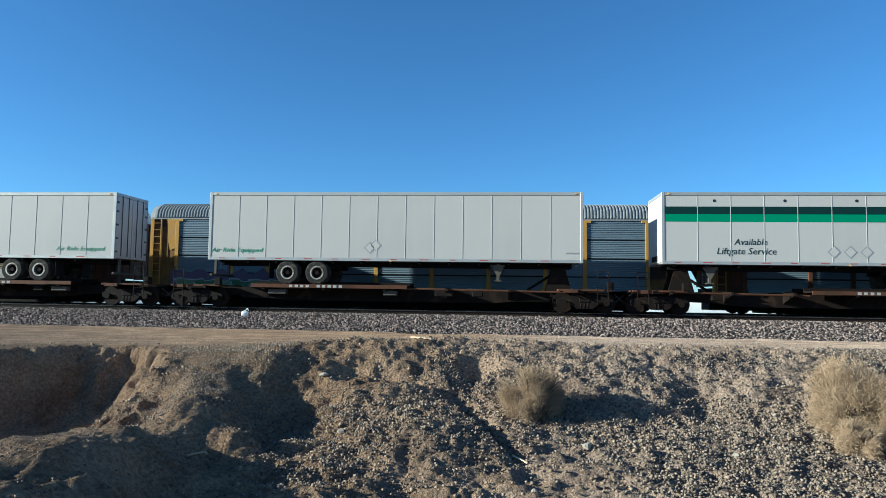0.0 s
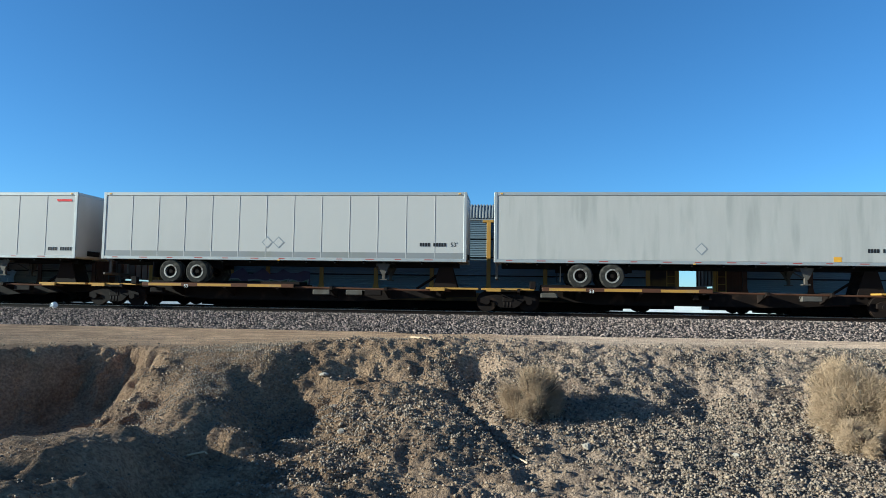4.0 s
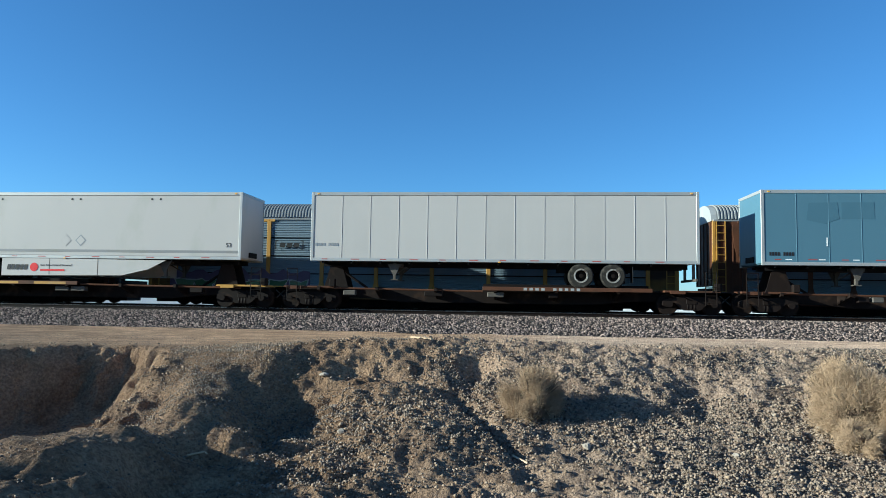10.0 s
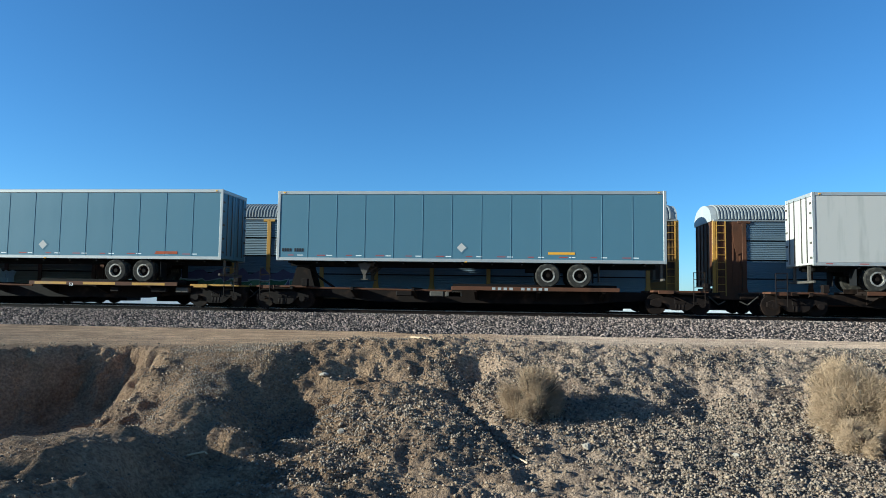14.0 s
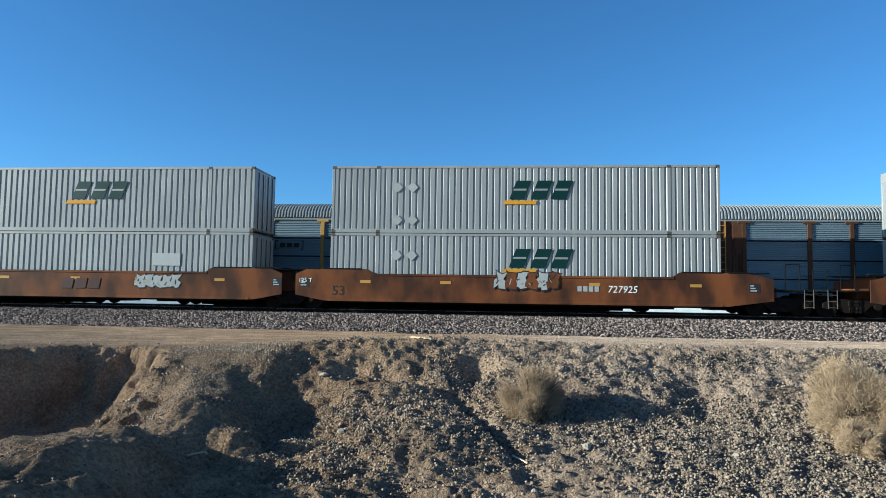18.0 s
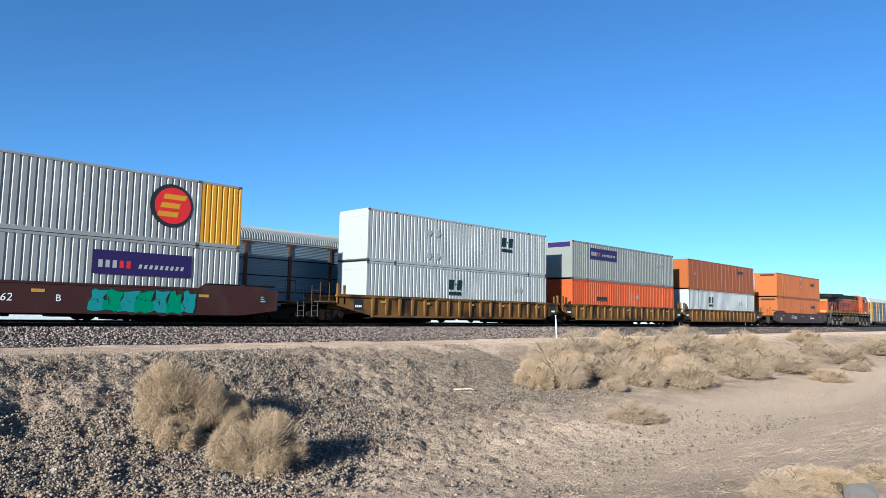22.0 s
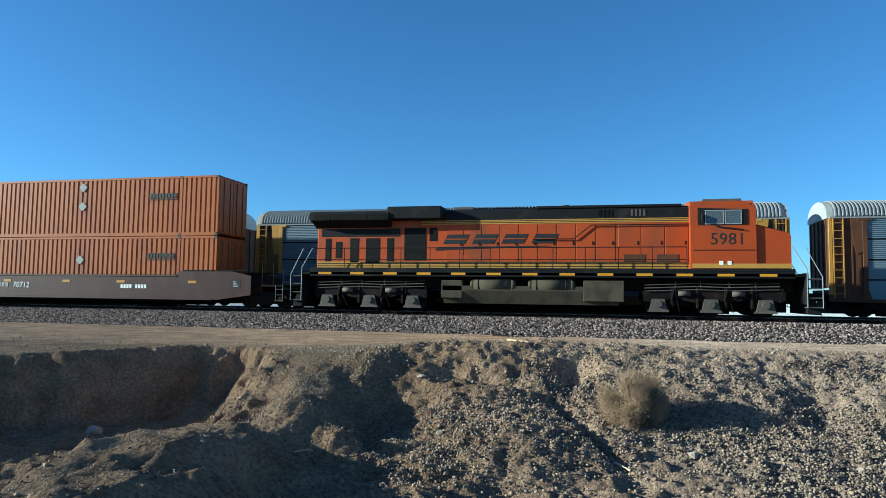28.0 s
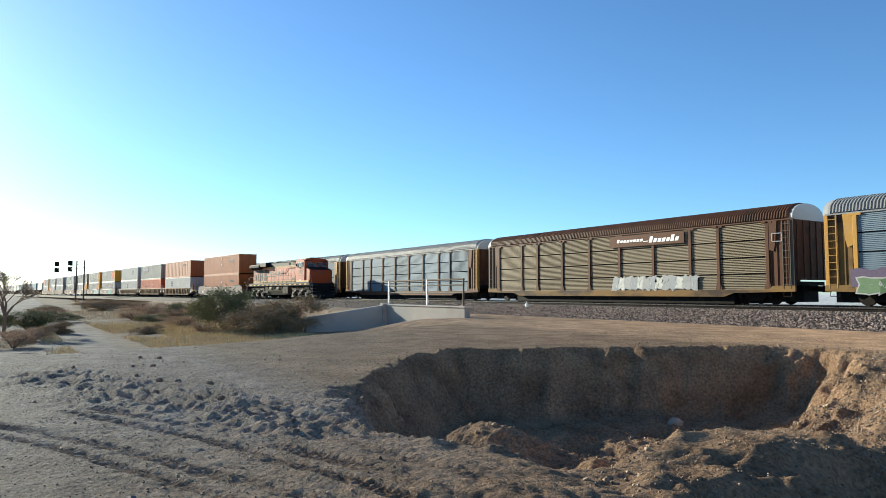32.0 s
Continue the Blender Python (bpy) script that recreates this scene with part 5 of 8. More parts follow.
letters("lettering", "Liftgate Service", 0.38, GREEN_DARK, TR[1], (2.15, Y0 - 0.0030, 2.50), 0.2)
placards(TR[1], 6.7, 2.62, 3)
number_bars(TR[1], 9.75, 2.50, 11, 0.16)
slab("sticker", bar(11.55, 12.15, 2.26, 2.38), Y0 - 0.0030, ORANGE, TR[1], "orange sticker")
TR[2] = trailer("2", 25.63, 14.7, "l", WHITE, 12, "white box trailer with a double green band and a white skirt", (WHITE, 4.4, 9.8), wheels=(2.35, 3.55), door=DOOR_GREEN)
green_band(TR[2], 14.7, [(2.55, 5.4)])
carrier_mark(TR[2], 3.35, 3.95)
letters("lettering", "Available", 0.36, GREEN_DARK, TR[2], (10.45, Y0 - 0.0030, 2.88), 0.2)
letters("lettering", "Liftgate Service", 0.38, GREEN_DARK, TR[2], (9.75, Y0 - 0.0030, 2.50), 0.2)
placards(TR[2], 6.95, 2.45, 2, DECAL_GREY, 0.72)
slab("placard_face", disc(7.3, 2.72, 0.2, 8), Y0 - 0.0045, DECAL_GREY, TR[2])
number_bars(TR[2], 3.05, 2.50, 11, 0.16)
slab("sticker", bar(13.8, 14.5, 4.62, 4.72, -0.05), Y0 - 0.0060, RED, TR[2], "red corner flash")
TR[3] = trailer("3", 41.53, 16.25, "l", WHITE, 12, "white panelled box trailer with pale wheels", wheels=(3.25, 4.45))
number_bars(TR[3], 14.95, 2.42, 10, 0.15)
slab("sticker", bar(15.3, 16.0, 4.62, 4.72, -0.05), Y0 - 0.0060, RED, TR[3], "red corner flash")
TR[4] = trailer("4", 59.03, 16.17, "l", WHITE, 13, "white panelled box trailer with a grey lower rail", wheels=(3.2, 4.4))
slab("lower_band", bar(0.1, 16.07, 2.21, 2.45), Y0 - 0.0027, GREY_PAINT, TR[4], "grey rub rail")
placards(TR[4], 7.55, 2.85, 2, DECAL_GREY, 0.5)
number_bars(TR[4], 14.2, 2.72, 10, 0.15)
letters("lettering", "53'", 0.25, DECAL_BLACK, TR[4], (15.5, Y0 - 0.0030, 2.72))
TR[5] = trailer("5", 76.37, 16.25, "l", WHITE_OLD, 0, "old white box trailer with rippled, stained sides")
number_bars(TR[5], 14.8, 2.60, 10, 0.15)
slab("sticker", bar(13.5, 13.8, 2.22, 2.42), Y0 - 0.0030, GOLD, TR[5], "yellow sticker")
placards(TR[5], 8.4, 2.7, 1)
TR[6] = trailer("6", 95.83, 16.2, "r", WHITE_OLD, 13, "faded white box trailer with a rusty orange rear post", rust_post=True, rim=RIM)
for i in range(11):
    h = 0.34 if i in (0, 3, 6) else 0.24
    slab("faded_mark", bar(11.1 + i * 0.36, 11.36 + i * 0.36, 3.62, 3.62 + h), Y0 - 0.0027, FADED, TR[6])
for i in range(4):
    for j in range(2):
        slab("patch", disc(11.2 + i * 1.25, 2.78 + 1.28 * j, 0.085, 12), Y0 - 0.0030, DECAL_WHITE, TR[6])
for i in range(4):
    slab("patch", disc(5.1 + i * 1.24, 3.30, 0.075, 12), Y0 - 0.0030, DECAL_WHITE, TR[6])
placards(TR[6], 7.9, 2.75, 1)
number_bars(TR[6], 0.25, 3.0, 4, 0.14, DECAL_GREY)
number_bars(TR[6], 0.25, 2.76, 6, 0.14, DECAL_GREY)
TR[7] = trailer("7", 113.29, 16.2, "r", WHITE_OLD, 0, "old white box trailer with a stained lower edge", rail=GREY_STEEL)
letters("lettering", "53", 0.26, DECAL_GREY, TR[7], (0.18, Y0 - 0.0030, 3.02))
number_bars(TR[7], 0.42, 2.52, 10, 0.14)
slab("rust_patch", bar(0.9, 1.5, 2.13, 2.26), Y0 - 0.0045, RUST_STEEL, TR[7])
TR[8] = trailer("8", 130.74, 16.2, "r", WHITE_OLD, 0, "old white box trailer with a repaired patch near its roof", door=GREY_STEEL)
letters("lettering", "53", 0.26, DECAL_GREY, TR[8], (0.2, Y0 - 0.0030, 2.98))
number_bars(TR[8], 0.5, 2.52, 10, 0.14)
slab("repair_patch", bar(1.8, 2.75, 4.3, 4.78), Y0 - 0.0024, WHITE, TR[8], "newer white patch")
slab("placard_face", bar(13.7, 13.82, 4.0, 4.12), Y0 - 0.0030, DECAL_BLACK, TR[8])
TR[9] = trailer("9", 148.25, 16.3, "r", GREY_PAINT, 13, "grey panelled box trailer with a brown shield badge and a skirt", (GREY_PAINT, 5.4, 11.6), wheels=(3.3, 4.6), rim=GREY_STEEL, door=UMBER)
sh = lambda k: [(1.85 + a * k, 3.72 + b * k) for a, b in ((-0.52, 0.52), (0.0, 0.62), (0.52, 0.52), (0.52, -0.1), (0.42, -0.38), (0.0, -0.72), (-0.42, -0.38), (-0.52, -0.1))]
slab("shield_badge", sh(1.0), Y0 - 0.0030, GOLD, TR[9], "gold shield edge")
slab("shield_badge", sh(0.9), Y0 - 0.0042, UMBER, TR[9], "brown shield")
for i, (a, h) in enumerate(((-0.32, 0.0), (-0.08, -0.14), (0.16, 0.0))):
    slab("shield_badge", bar(1.85 + a, 2.02 + a, 3.52 + h, 3.88), Y0 - 0.0054, GOLD, TR[9], "gold bar")
slab("upper_band", bar(0.1, 16.2, 4.40, 4.48), Y0 - 0.0027, ALU, TR[9])
letters("lettering", "53'", 0.24, DECAL_BLACK, TR[9], (0.45, Y0 - 0.0030, 2.70))
TR[10] = trailer("10", 166.35, 16.2, "l", WHITE, 0, "white box trailer with round red badge and white skirt", (WHITE, 5.1, 12.0), rim=RIM_RED, wheels=(3.1, 4.3), door=BRIGHT_YELLOW)
e_badge(TR[10], 3.15, 3.80, 0.93, Y0 - 0.0015)
slab("lower_band", bar(0.1, 16.1, 2.36, 2.47), Y0 - 0.0030, GREY_PAINT, TR[10], "grey rub rail")
placards(TR[10], 8.1, 2.88, 1, WHITE)
placards(TR[10], 8.8, 2.88, 1)
letters("lettering", "53", 0.27, DECAL_BLACK, TR[10], (15.5, Y0 - 0.0030, 2.62))
for i in range(5):
    slab("skirt_mark", bar(5.35 + i * 0.2, 5.51 + i * 0.2, 1.55, 1.78, 0.05), Y0 - 0.0008, DECAL_BLACK, TR[10])
slab("skirt_mark", disc(6.65, 1.67, 0.19), Y0 - 0.0008, RED, TR[10])
letters("lettering", "Get Time Critical Services!", 0.13, DECAL_BLACK, TR[10], (6.95, Y0 - 0.0012, 1.72), 0, "", 1.05)
slab("skirt_mark", bar(6.95, 8.1, 1.50, 1.58), Y0 - 0.0008, RED, TR[10])
for i in range(3):
    for j in range(2):
        slab("vent", disc(4.55 + i * 3.75 + j * 0.4, 4.72, 0.05, 12), Y0 - 0.0045, DECAL_BLACK, TR[10])
TR[11] = trailer("11", 185.64, 16.2, "r", WHITE, 13, "clean white panelled box trailer with pale wheels", wheels=(3.45, 4.75))
number_bars(TR[11], 0.2, 2.72, 9, 0.12, DECAL_GREY)
BL = "blue-grey panelled box trailer with pale seams on a spine car"
TR[12] = trailer("12", 204.25, 16.4, "r", BLUE, 13, BL, wheels=(3.2, 4.6), tall=0.10)
TR[13] = trailer("13", 225.0, 16.35, "l", BLUE, 13, "blue-grey panelled box trailer with a blue skirt", (BLUE, 5.0, 11.8), wheels=(2.9, 4.15), tall=0.12)
TR[14] = trailer("14", 244.01, 16.3, "r", BLUE, 13, BL, wheels=(3.55, 4.85), tall=0.13)
TR[15] = trailer("15", 262.78, 16.4, "r", BLUE, 13, BL, wheels=(3.5, 4.8), tall=0.05)
for k, x, mk in ((12, 0.3, 0), (13, 14.9, 0), (14, 0.25, 1), (15, 0.25, 0)):
    number_bars(TR[k], x, 2.46, 9 if not mk else 2, 0.14, DECAL_BLACK, None, 0.08)
    placards(TR[k], 8.0, 2.68, 1, BLUE)
for k, x in ((12, 1.75), (13, 12.3), (14, 1.7)):
    slab("faded_patch", [(x, 3.9), (x + 0.1, 4.6), (x + 1.2, 4.62), (x + 1.25, 3.95), (x + 0.7, 3.75)], Y0 - 0.0024, BLUE_DARK, TR[k], "darker patch where a badge was")
    slab("faded_patch", bar(x + 1.35, x + 2.6, 3.95, 4.62), Y0 - 0.0024, BLUE_DARK, TR[k], "darker patch where a badge was")
    slab("white_mark", bar(x + 0.75, x + 0.8, 2.85, 3.2), Y0 - 0.0033, DECAL_WHITE, TR[k])
slab("sticker", bar(13.3, 14.3, 2.30, 2.42), Y0 - 0.0045, ORANGE, TR[14], "orange sticker")
slab("sticker", bar(11.6, 12.7, 2.42, 2.52), Y0 - 0.0045, GOLD, TR[15], "yellow sticker")
TR[16] = trailer("16", 284.86, 16.15, "l", WHITE_OLD, 0, "plain white box trailer with pale wheels", wheels=(2.45, 3.75))
for k in (1, 2):
    for i in range(4):
        slab("vent", disc(2.1 + i * 2.75, 4.68, 0.06, 12), Y0 - 0.0045, DECAL_BLACK, TR[k])


# ---- spine cars under the trailers ----
def spine_car(u0, u1, tu, tL, rear, left_bogie, right_bogie, yellow, seed):
    """A skeleton platform: centre spine, wheel decks, hitch, cross arms, bogies, end steps. Local x runs from the left end."""
    L = u1 - u0
    r = random.Random(seed)
    c = thing("spine_car", "low rusty spine car with " + ("yellow-edged" if yellow else "brown") + " wheel decks, carrying a trailer", "railway wagon", "spine cars of the near train", (u0, YN, 0))
    a, b = tu - u0, tu - u0 + tL
    m = RUST_STEEL
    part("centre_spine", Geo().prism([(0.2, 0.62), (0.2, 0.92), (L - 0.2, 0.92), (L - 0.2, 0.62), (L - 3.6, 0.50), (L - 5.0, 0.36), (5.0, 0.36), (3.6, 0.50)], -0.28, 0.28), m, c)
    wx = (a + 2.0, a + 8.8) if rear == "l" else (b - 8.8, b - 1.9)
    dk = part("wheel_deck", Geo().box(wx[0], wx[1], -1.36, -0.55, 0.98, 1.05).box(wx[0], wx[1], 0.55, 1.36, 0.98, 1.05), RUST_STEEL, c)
    part("deck_edge", Geo().box(wx[0], wx[1], -1.40, -1.36, 0.90, 1.06, 0.008).box(wx[0], wx[1], 1.36, 1.40, 0.90, 1.06, 0.008), BROWN, dk)
    if yellow:
        for i in range(3):
            q = wx[0] + (wx[1] - wx[0]) * (0.04 + 0.33 * i)
            part("edge_stripe", Geo().box(q, q + 1.5, -1.404, -1.40, 0.92, 1.03), YELLOW, dk, "yellow stripe")
    g = Geo()
    if not yellow:
        for i in range(10):
            if i != 4:
                g.box(wx[0] + 1.7 + i * 0.24, wx[0] + 1.84 + i * 0.24, -1.404, -1.40, 0.925, 1.03)
        part("marks", g, SPRAY, dk, "pale bars of marks")
    else:
        letters("lettering", "53", 0.2, DECAL_WHITE, dk, (wx[0] + 1.9, -1.405, 0.85))
    # guide kerbs and the narrow rub rail beyond the deck
    part("guide_rail", Geo().box(wx[0], wx[1], -0.60, -0.55, 1.05, 1.18).box(wx[0], wx[1], 0.55, 0.60, 1.05, 1.18), RUST_STEEL, dk)
    sx0, sx1 = (wx[1], L - 1.2) if rear == "l" else (1.2, wx[0])
    part("side_tube", Geo().rod((sx0, -1.15, 0.93), (sx1, -1.15, 0.86), 0.04).rod((sx0, 1.15, 0.93), (sx1, 1.15, 0.86), 0.04), BROWN, c)
    arm = shared("arm", lambda: Geo().prism([(-1.36, 0.98), (1.36, 0.98), (1.36, 0.84), (0.3, 0.52), (-0.3, 0.52), (-1.36, 0.84)], -0.06, 0.06, "x").mesh("cross_arm", RUST_STEEL))
    for i in range(7):
        part("cross_arm", arm, None, c, "", (1.6 + (L - 3.2) * i / 6, 0, 0))
    hx = b - 0.95 if rear == "l" else a + 0.95
    h = part("trailer_hitch", Geo().prism([(hx - 0.55, 0.92), (hx + 0.55, 0.92), (hx + 0.25, 1.95), (hx - 0.25, 1.95)], -0.5, -0.42).prism([(hx - 0.55, 0.92), (hx + 0.55, 0.92), (hx + 0.25, 1.95), (hx - 0.25, 1.95)], 0.42, 0.5).rod((hx - (1.3 if rear == "l" else -1.3), 0, 0.95), (hx, 0, 1.8), 0.06), RUST_STEEL, c, "folding fifth-wheel hitch")
    part("hitch_plate", Geo().box(hx - 0.45, hx + 0.45, -0.55, 0.55, 1.93, 2.03, 0.02), DARK_STEEL, h)
    for xb, on in ((1.15, left_bogie), (L - 1.15, right_bogie)):
        d = 1 if xb < L / 2 else -1
        part("end_platform", Geo().box(xb - 1.1, xb + 1.1, -1.3, -0.4, 0.92, 1.0, 0.01).box(xb - 1.1, xb + 1.1, 0.4, 1.3, 0.92, 1.0, 0.01).box(xb - 0.9, xb - 0.3, -1.38, -1.3, 0.86, 1.0), YELLOW if yellow else BROWN, c)
        if on:
            bogie(c, xb)
            part("brake_lever", Geo().rod((xb - 0.6, -1.25, 0.9), (xb + 0.2, -1.25, 0.55), 0.025), RUST_STEEL, c)
            part("valve_box", Geo().box(xb + 0.9, xb + 1.15, -1.34, -1.1, 0.98, 1.3, 0.02), RUST_STEEL, c)
        if on == 2:
            st = Geo()
            q = xb - 0.7 * d
            for e in (-0.22, 0.22):
                st.rod((q + e, -1.4, 0.4), (q + e, -1.4, 1.75), 0.018)
            for z in (0.45, 0.8, 1.15, 1.45, 1.73):
                st.rod((q - 0.22, -1.4, z), (q + 0.22, -1.4, z), 0.015)
            part("ladder", st, RUST_STEEL, c)
            part("coupler", Geo().box(min(xb - 1.1 * d, xb - 1.9 * d), max(xb - 1.1 * d, xb - 1.9 * d), -0.12, 0.12, 0.7, 0.95, 0.03), RUST_STEEL, c)
            part("air_hose", Geo().rod((xb - 1.3 * d, -0.5, 0.8), (xb - 1.7 * d, -0.45, 0.45), 0.03).rod((xb - 1.7 * d, -0.45, 0.45), (xb - 2.0 * d, -0.4, 0.6), 0.03), RUBBER, c)
    for i in range(4):
        q = r.uniform(2.5, L - 2.5)
        part("brake_gear", Geo().box(q, q + r.uniform(0.3, 0.9), -1.2, -0.9, 0.62, 0.84, 0.03), RUST_STEEL if i % 2 else GREY_STEEL, c)
    return moved(c, u0)


ORDER = ["a"] + list(range(17))
TU = {"a": (-33.57, 16.15, "r"), 0: (-13.1, 16.1, "l"), 1: (6.16, 14.6, "r"), 2: (25.63, 14.7, "l"), 3: (41.53, 16.25, "l"), 4: (59.03, 16.17, "l"), 5: (76.37, 16.25, "l"), 6: (95.83, 16.2, "r"), 7: (113.29, 16.2, "r"), 8: (130.74, 16.2, "r"), 9: (148.25, 16.3, "r"), 10: (166.35, 16.2, "l"), 11: (185.64, 16.2, "r"), 12: (204.25, 16.4, "r"), 13: (225.0, 16.35, "l"), 14: (244.01, 16.3, "r"), 15: (262.78, 16.4, "r"), 16: (284.86, 16.15, "l")}
edges = []
for p, q in zip(ORDER[:-1], ORDER[1:]):
    g0, g1 = TU[p][0] + TU[p][1], TU[q][0]
    edges.append((g0, g1))
for i, k in enumerate(ORDER):
    tu, tl, rr = TU[k]
    le = edges[i - 1] if i else (tu - 3.0, tu)
    re = edges[i] if i < len(edges) else (tu + tl, tu + tl + 3.0)
    wl, wr = le[1] - le[0] > 2.2, re[1] - re[0] > 2.2
    u0 = le[1] - min((le[1] - le[0]) / 2 - 0.35, 1.7) if wl else (le[0] + le[1]) / 2 + 0.02 - 0.0
    u1 = re[0] + min((re[1] - re[0]) / 2 - 0.35, 1.7) if wr else (re[0] + re[1]) / 2 - 0.02
    spine_car(u0, u1, tu, tl, rr, 2 if wl else 1, 2 if wr else 0, k in (2, 3, 4, 5, 7, 9, 10, 14), i)


# ---- double-stack wells and their containers ----
CL = 16.15


def container(u, zb, skin, lab, left=None, mid=None, right=None, end=None, flat=False, posts=None, door=None):
    """A 53-foot box: ribbed sides in three lengths, posts, rails, castings, doors. left/right: paints of the outer lengths."""
    c = thing("container", lab, "container", "containers on the near train", (u, YN, 0))
    H, W = 2.88, 1.295
    mid, left, right, end = mid or skin, left or skin, right or skin, end or skin
    posts = posts or skin

    def wall(x0, x1, m):
        def build():
            g = Geo()
            n = max(int(round((x1 - x0) / (0.27 if not flat else 0.92))), 2)
            d = (x1 - x0) / n
            pts = []
            for i in range(n):
                b = i * d
                if flat:
                    pts += [(b, 0.0), (b + d - 0.06, 0.0), (b + d - 0.05, 0.02), (b + d - 0.01, 0.02)]
                else:
                    pts += [(b, 0.0), (b + d * 0.60, 0.0), (b + d * 0.70, 0.032), (b + d * 0.90, 0.032)]
            pts.append((n * d, 0.0))
            vs = [(p, q, z) for p, q in pts for z in (0.16, H - 0.10)]
            if flat:
                vs = [(p, -q, z) for p, q, z in vs]
            k = len(pts)
            g.add(vs, [(2 * i, 2 * i + 2, 2 * i + 3, 2 * i + 1) for i in range(k - 1)])
            return g.mesh("side_wall", m)
        return shared(("cw", round(x1 - x0, 2), m.name, flat), build)
    for x0, x1, m in ((0.10, 1.95, left), (2.10, CL - 2.10, mid), (CL - 1.95, CL - 0.10, right)):
        part("side_wall", wall(x0, x1, m), None, c, "", (x0, -W + 0.012, zb))
        part("side_wall", wall(x0, x1, m), None, c, "", (x0, W - 0.05, zb))
    part("inner_lining", Geo().box(0.06, CL - 0.06, -W + 0.06, W - 0.06, zb + 0.1, zb + H - 0.02), skin, c)
    part("roof", Geo().box(0.02, CL - 0.02, -W + 0.02, W - 0.02, zb + H - 0.05, zb + H - 0.01, 0.01), skin, c)
    for s in (-1, 1):
        y0, y1 = min(s * W, s * (W - 0.09)), max(s * W, s * (W - 0.09))
        part("bottom_rail", Geo().box(0, CL, y0, y1, zb, zb + 0.17, 0.01), posts, c)
        part("top_rail", Geo().box(0, CL, y0, y1, zb + H - 0.11, zb + H, 0.01), posts, c)
        for xx, m in ((0.0, left), (CL - 0.11, door or right)):
            part("corner_post", Geo().box(xx, xx + 0.11, y0 - 0.0, y1, zb + 0.1, zb + H - 0.05, 0.008), m, c)
        for xx in (1.95, CL - 2.10):
            part("stacking_post", Geo().box(xx, xx + 0.15, y0 - 0.002, y1, zb + 0.1, zb + H - 0.05, 0.008), posts, c)
        for xx in (0.0, 1.93, CL - 2.12, CL - 0.18):
            for z in (zb, zb + H - 0.13):
                part("corner_casting", shared("cast", lambda: Geo().box(0, 0.18, 0, 0.10, 0, 0.13, 0.012).mesh("corner_casting", GREY_STEEL)), None, c, "", (xx, (-W - 0.006 if s < 0 else W - 0.094), z))
    part("front_wall", Geo().box(0.0, 0.05, -1.2, 1.2, zb + 0.12, zb + H - 0.1, 0.01), end, c)
    part("end_header", Geo().box(-0.008, 0.05, -1.27, 1.27, zb + H - 0.42, zb + H - 0.01, 0.01), end if end is not skin else posts, c)
    for s in (-1, 1):
        d = part("door", Geo().box(CL - 0.05, CL, min(s * 0.02, s * 1.18), max(s * 0.02, s * 1.18), zb + 0.14, zb + H - 0.14, 0.008), door or right, c)
        for q in (0.3, 0.85):
            part("lock_rod", Geo().cyl("z", CL + 0.02, s * q, zb + H / 2, 0.02, 2.5, 8), GREY_STEEL, d)
    return moved(c, u, -0.11 if u < 350 else -0.06 if u < 380 else 0.0)


def abf_mark(c, x, z, k=1.0):
    """A haulier's mark as three plain slanted blocks over a yellow bar."""
    for i in range(3):
        a = x + (0, 0.88, 1.72)[i] * k
        slab("haulier_mark", bar(a, a + 0.62 * k, z, z + 0.78 * k, 0.30 * k), -1.30, GREEN_DARK, c, "", 0.012)
        slab("haulier_mark", bar(a + 0.16 * k, a + 0.70 * k, z + 0.36 * k, z + 0.44 * k, 0.03 * k), -1.314, BOX_SILVER, c, "", 0.003)
    slab("underline", bar(x - 0.25 * k, x + 1.1 * k, z - 0.22 * k, z - 0.06 * k, 0.05), -1.30, BRIGHT_YELLOW, c, "yellow underline", 0.012)


def purple_panel(c, x, z, w=4.1, h=0.82):
    slab("haulier_panel", bar(x, x + w, z, z + h), -1.302, PURPLE, c, "dark purple panel", 0.012)
    for i in range(5):
        slab("haulier_mark", bar(x + 0.2 + i * 0.27, x + 0.36 + i * 0.27, z + 0.26, z + 0.56), -1.316, SPRAY if i < 3 else RED, c)
    for i in range(9):
        slab("haulier_mark", bar(x + 1.75 + i * 0.22, x + 1.87 + i * 0.22, z + 0.28, z + 0.45, 0.04), -1.316, SPRAY, c)


def round_signs(c, xs, zs, m=SPRAY):
    for x in xs:
        for z in zs:
            slab("placard", [(x - 0.24, z), (x - 0.05, z - 0.2), (x + 0.05, z - 0.2), (x + 0.24, z), (x + 0.05, z + 0.2), (x - 0.05, z + 0.2)], -1.302, m, c, "", 0.012)


def small_bars(c, x, z, n=9, m=DECAL_BLACK):
    g = Geo()
    for i in range(n):
        g.box(x + i * 0.17, x + i * 0.17 + 0.13, -1.312, -1.30, z, z + 0.22)
    g.box(x, x + n * 0.17, -1.312, -1.30, z - 0.09, z - 0.05)
    part("haulier_mark", g, m, c)


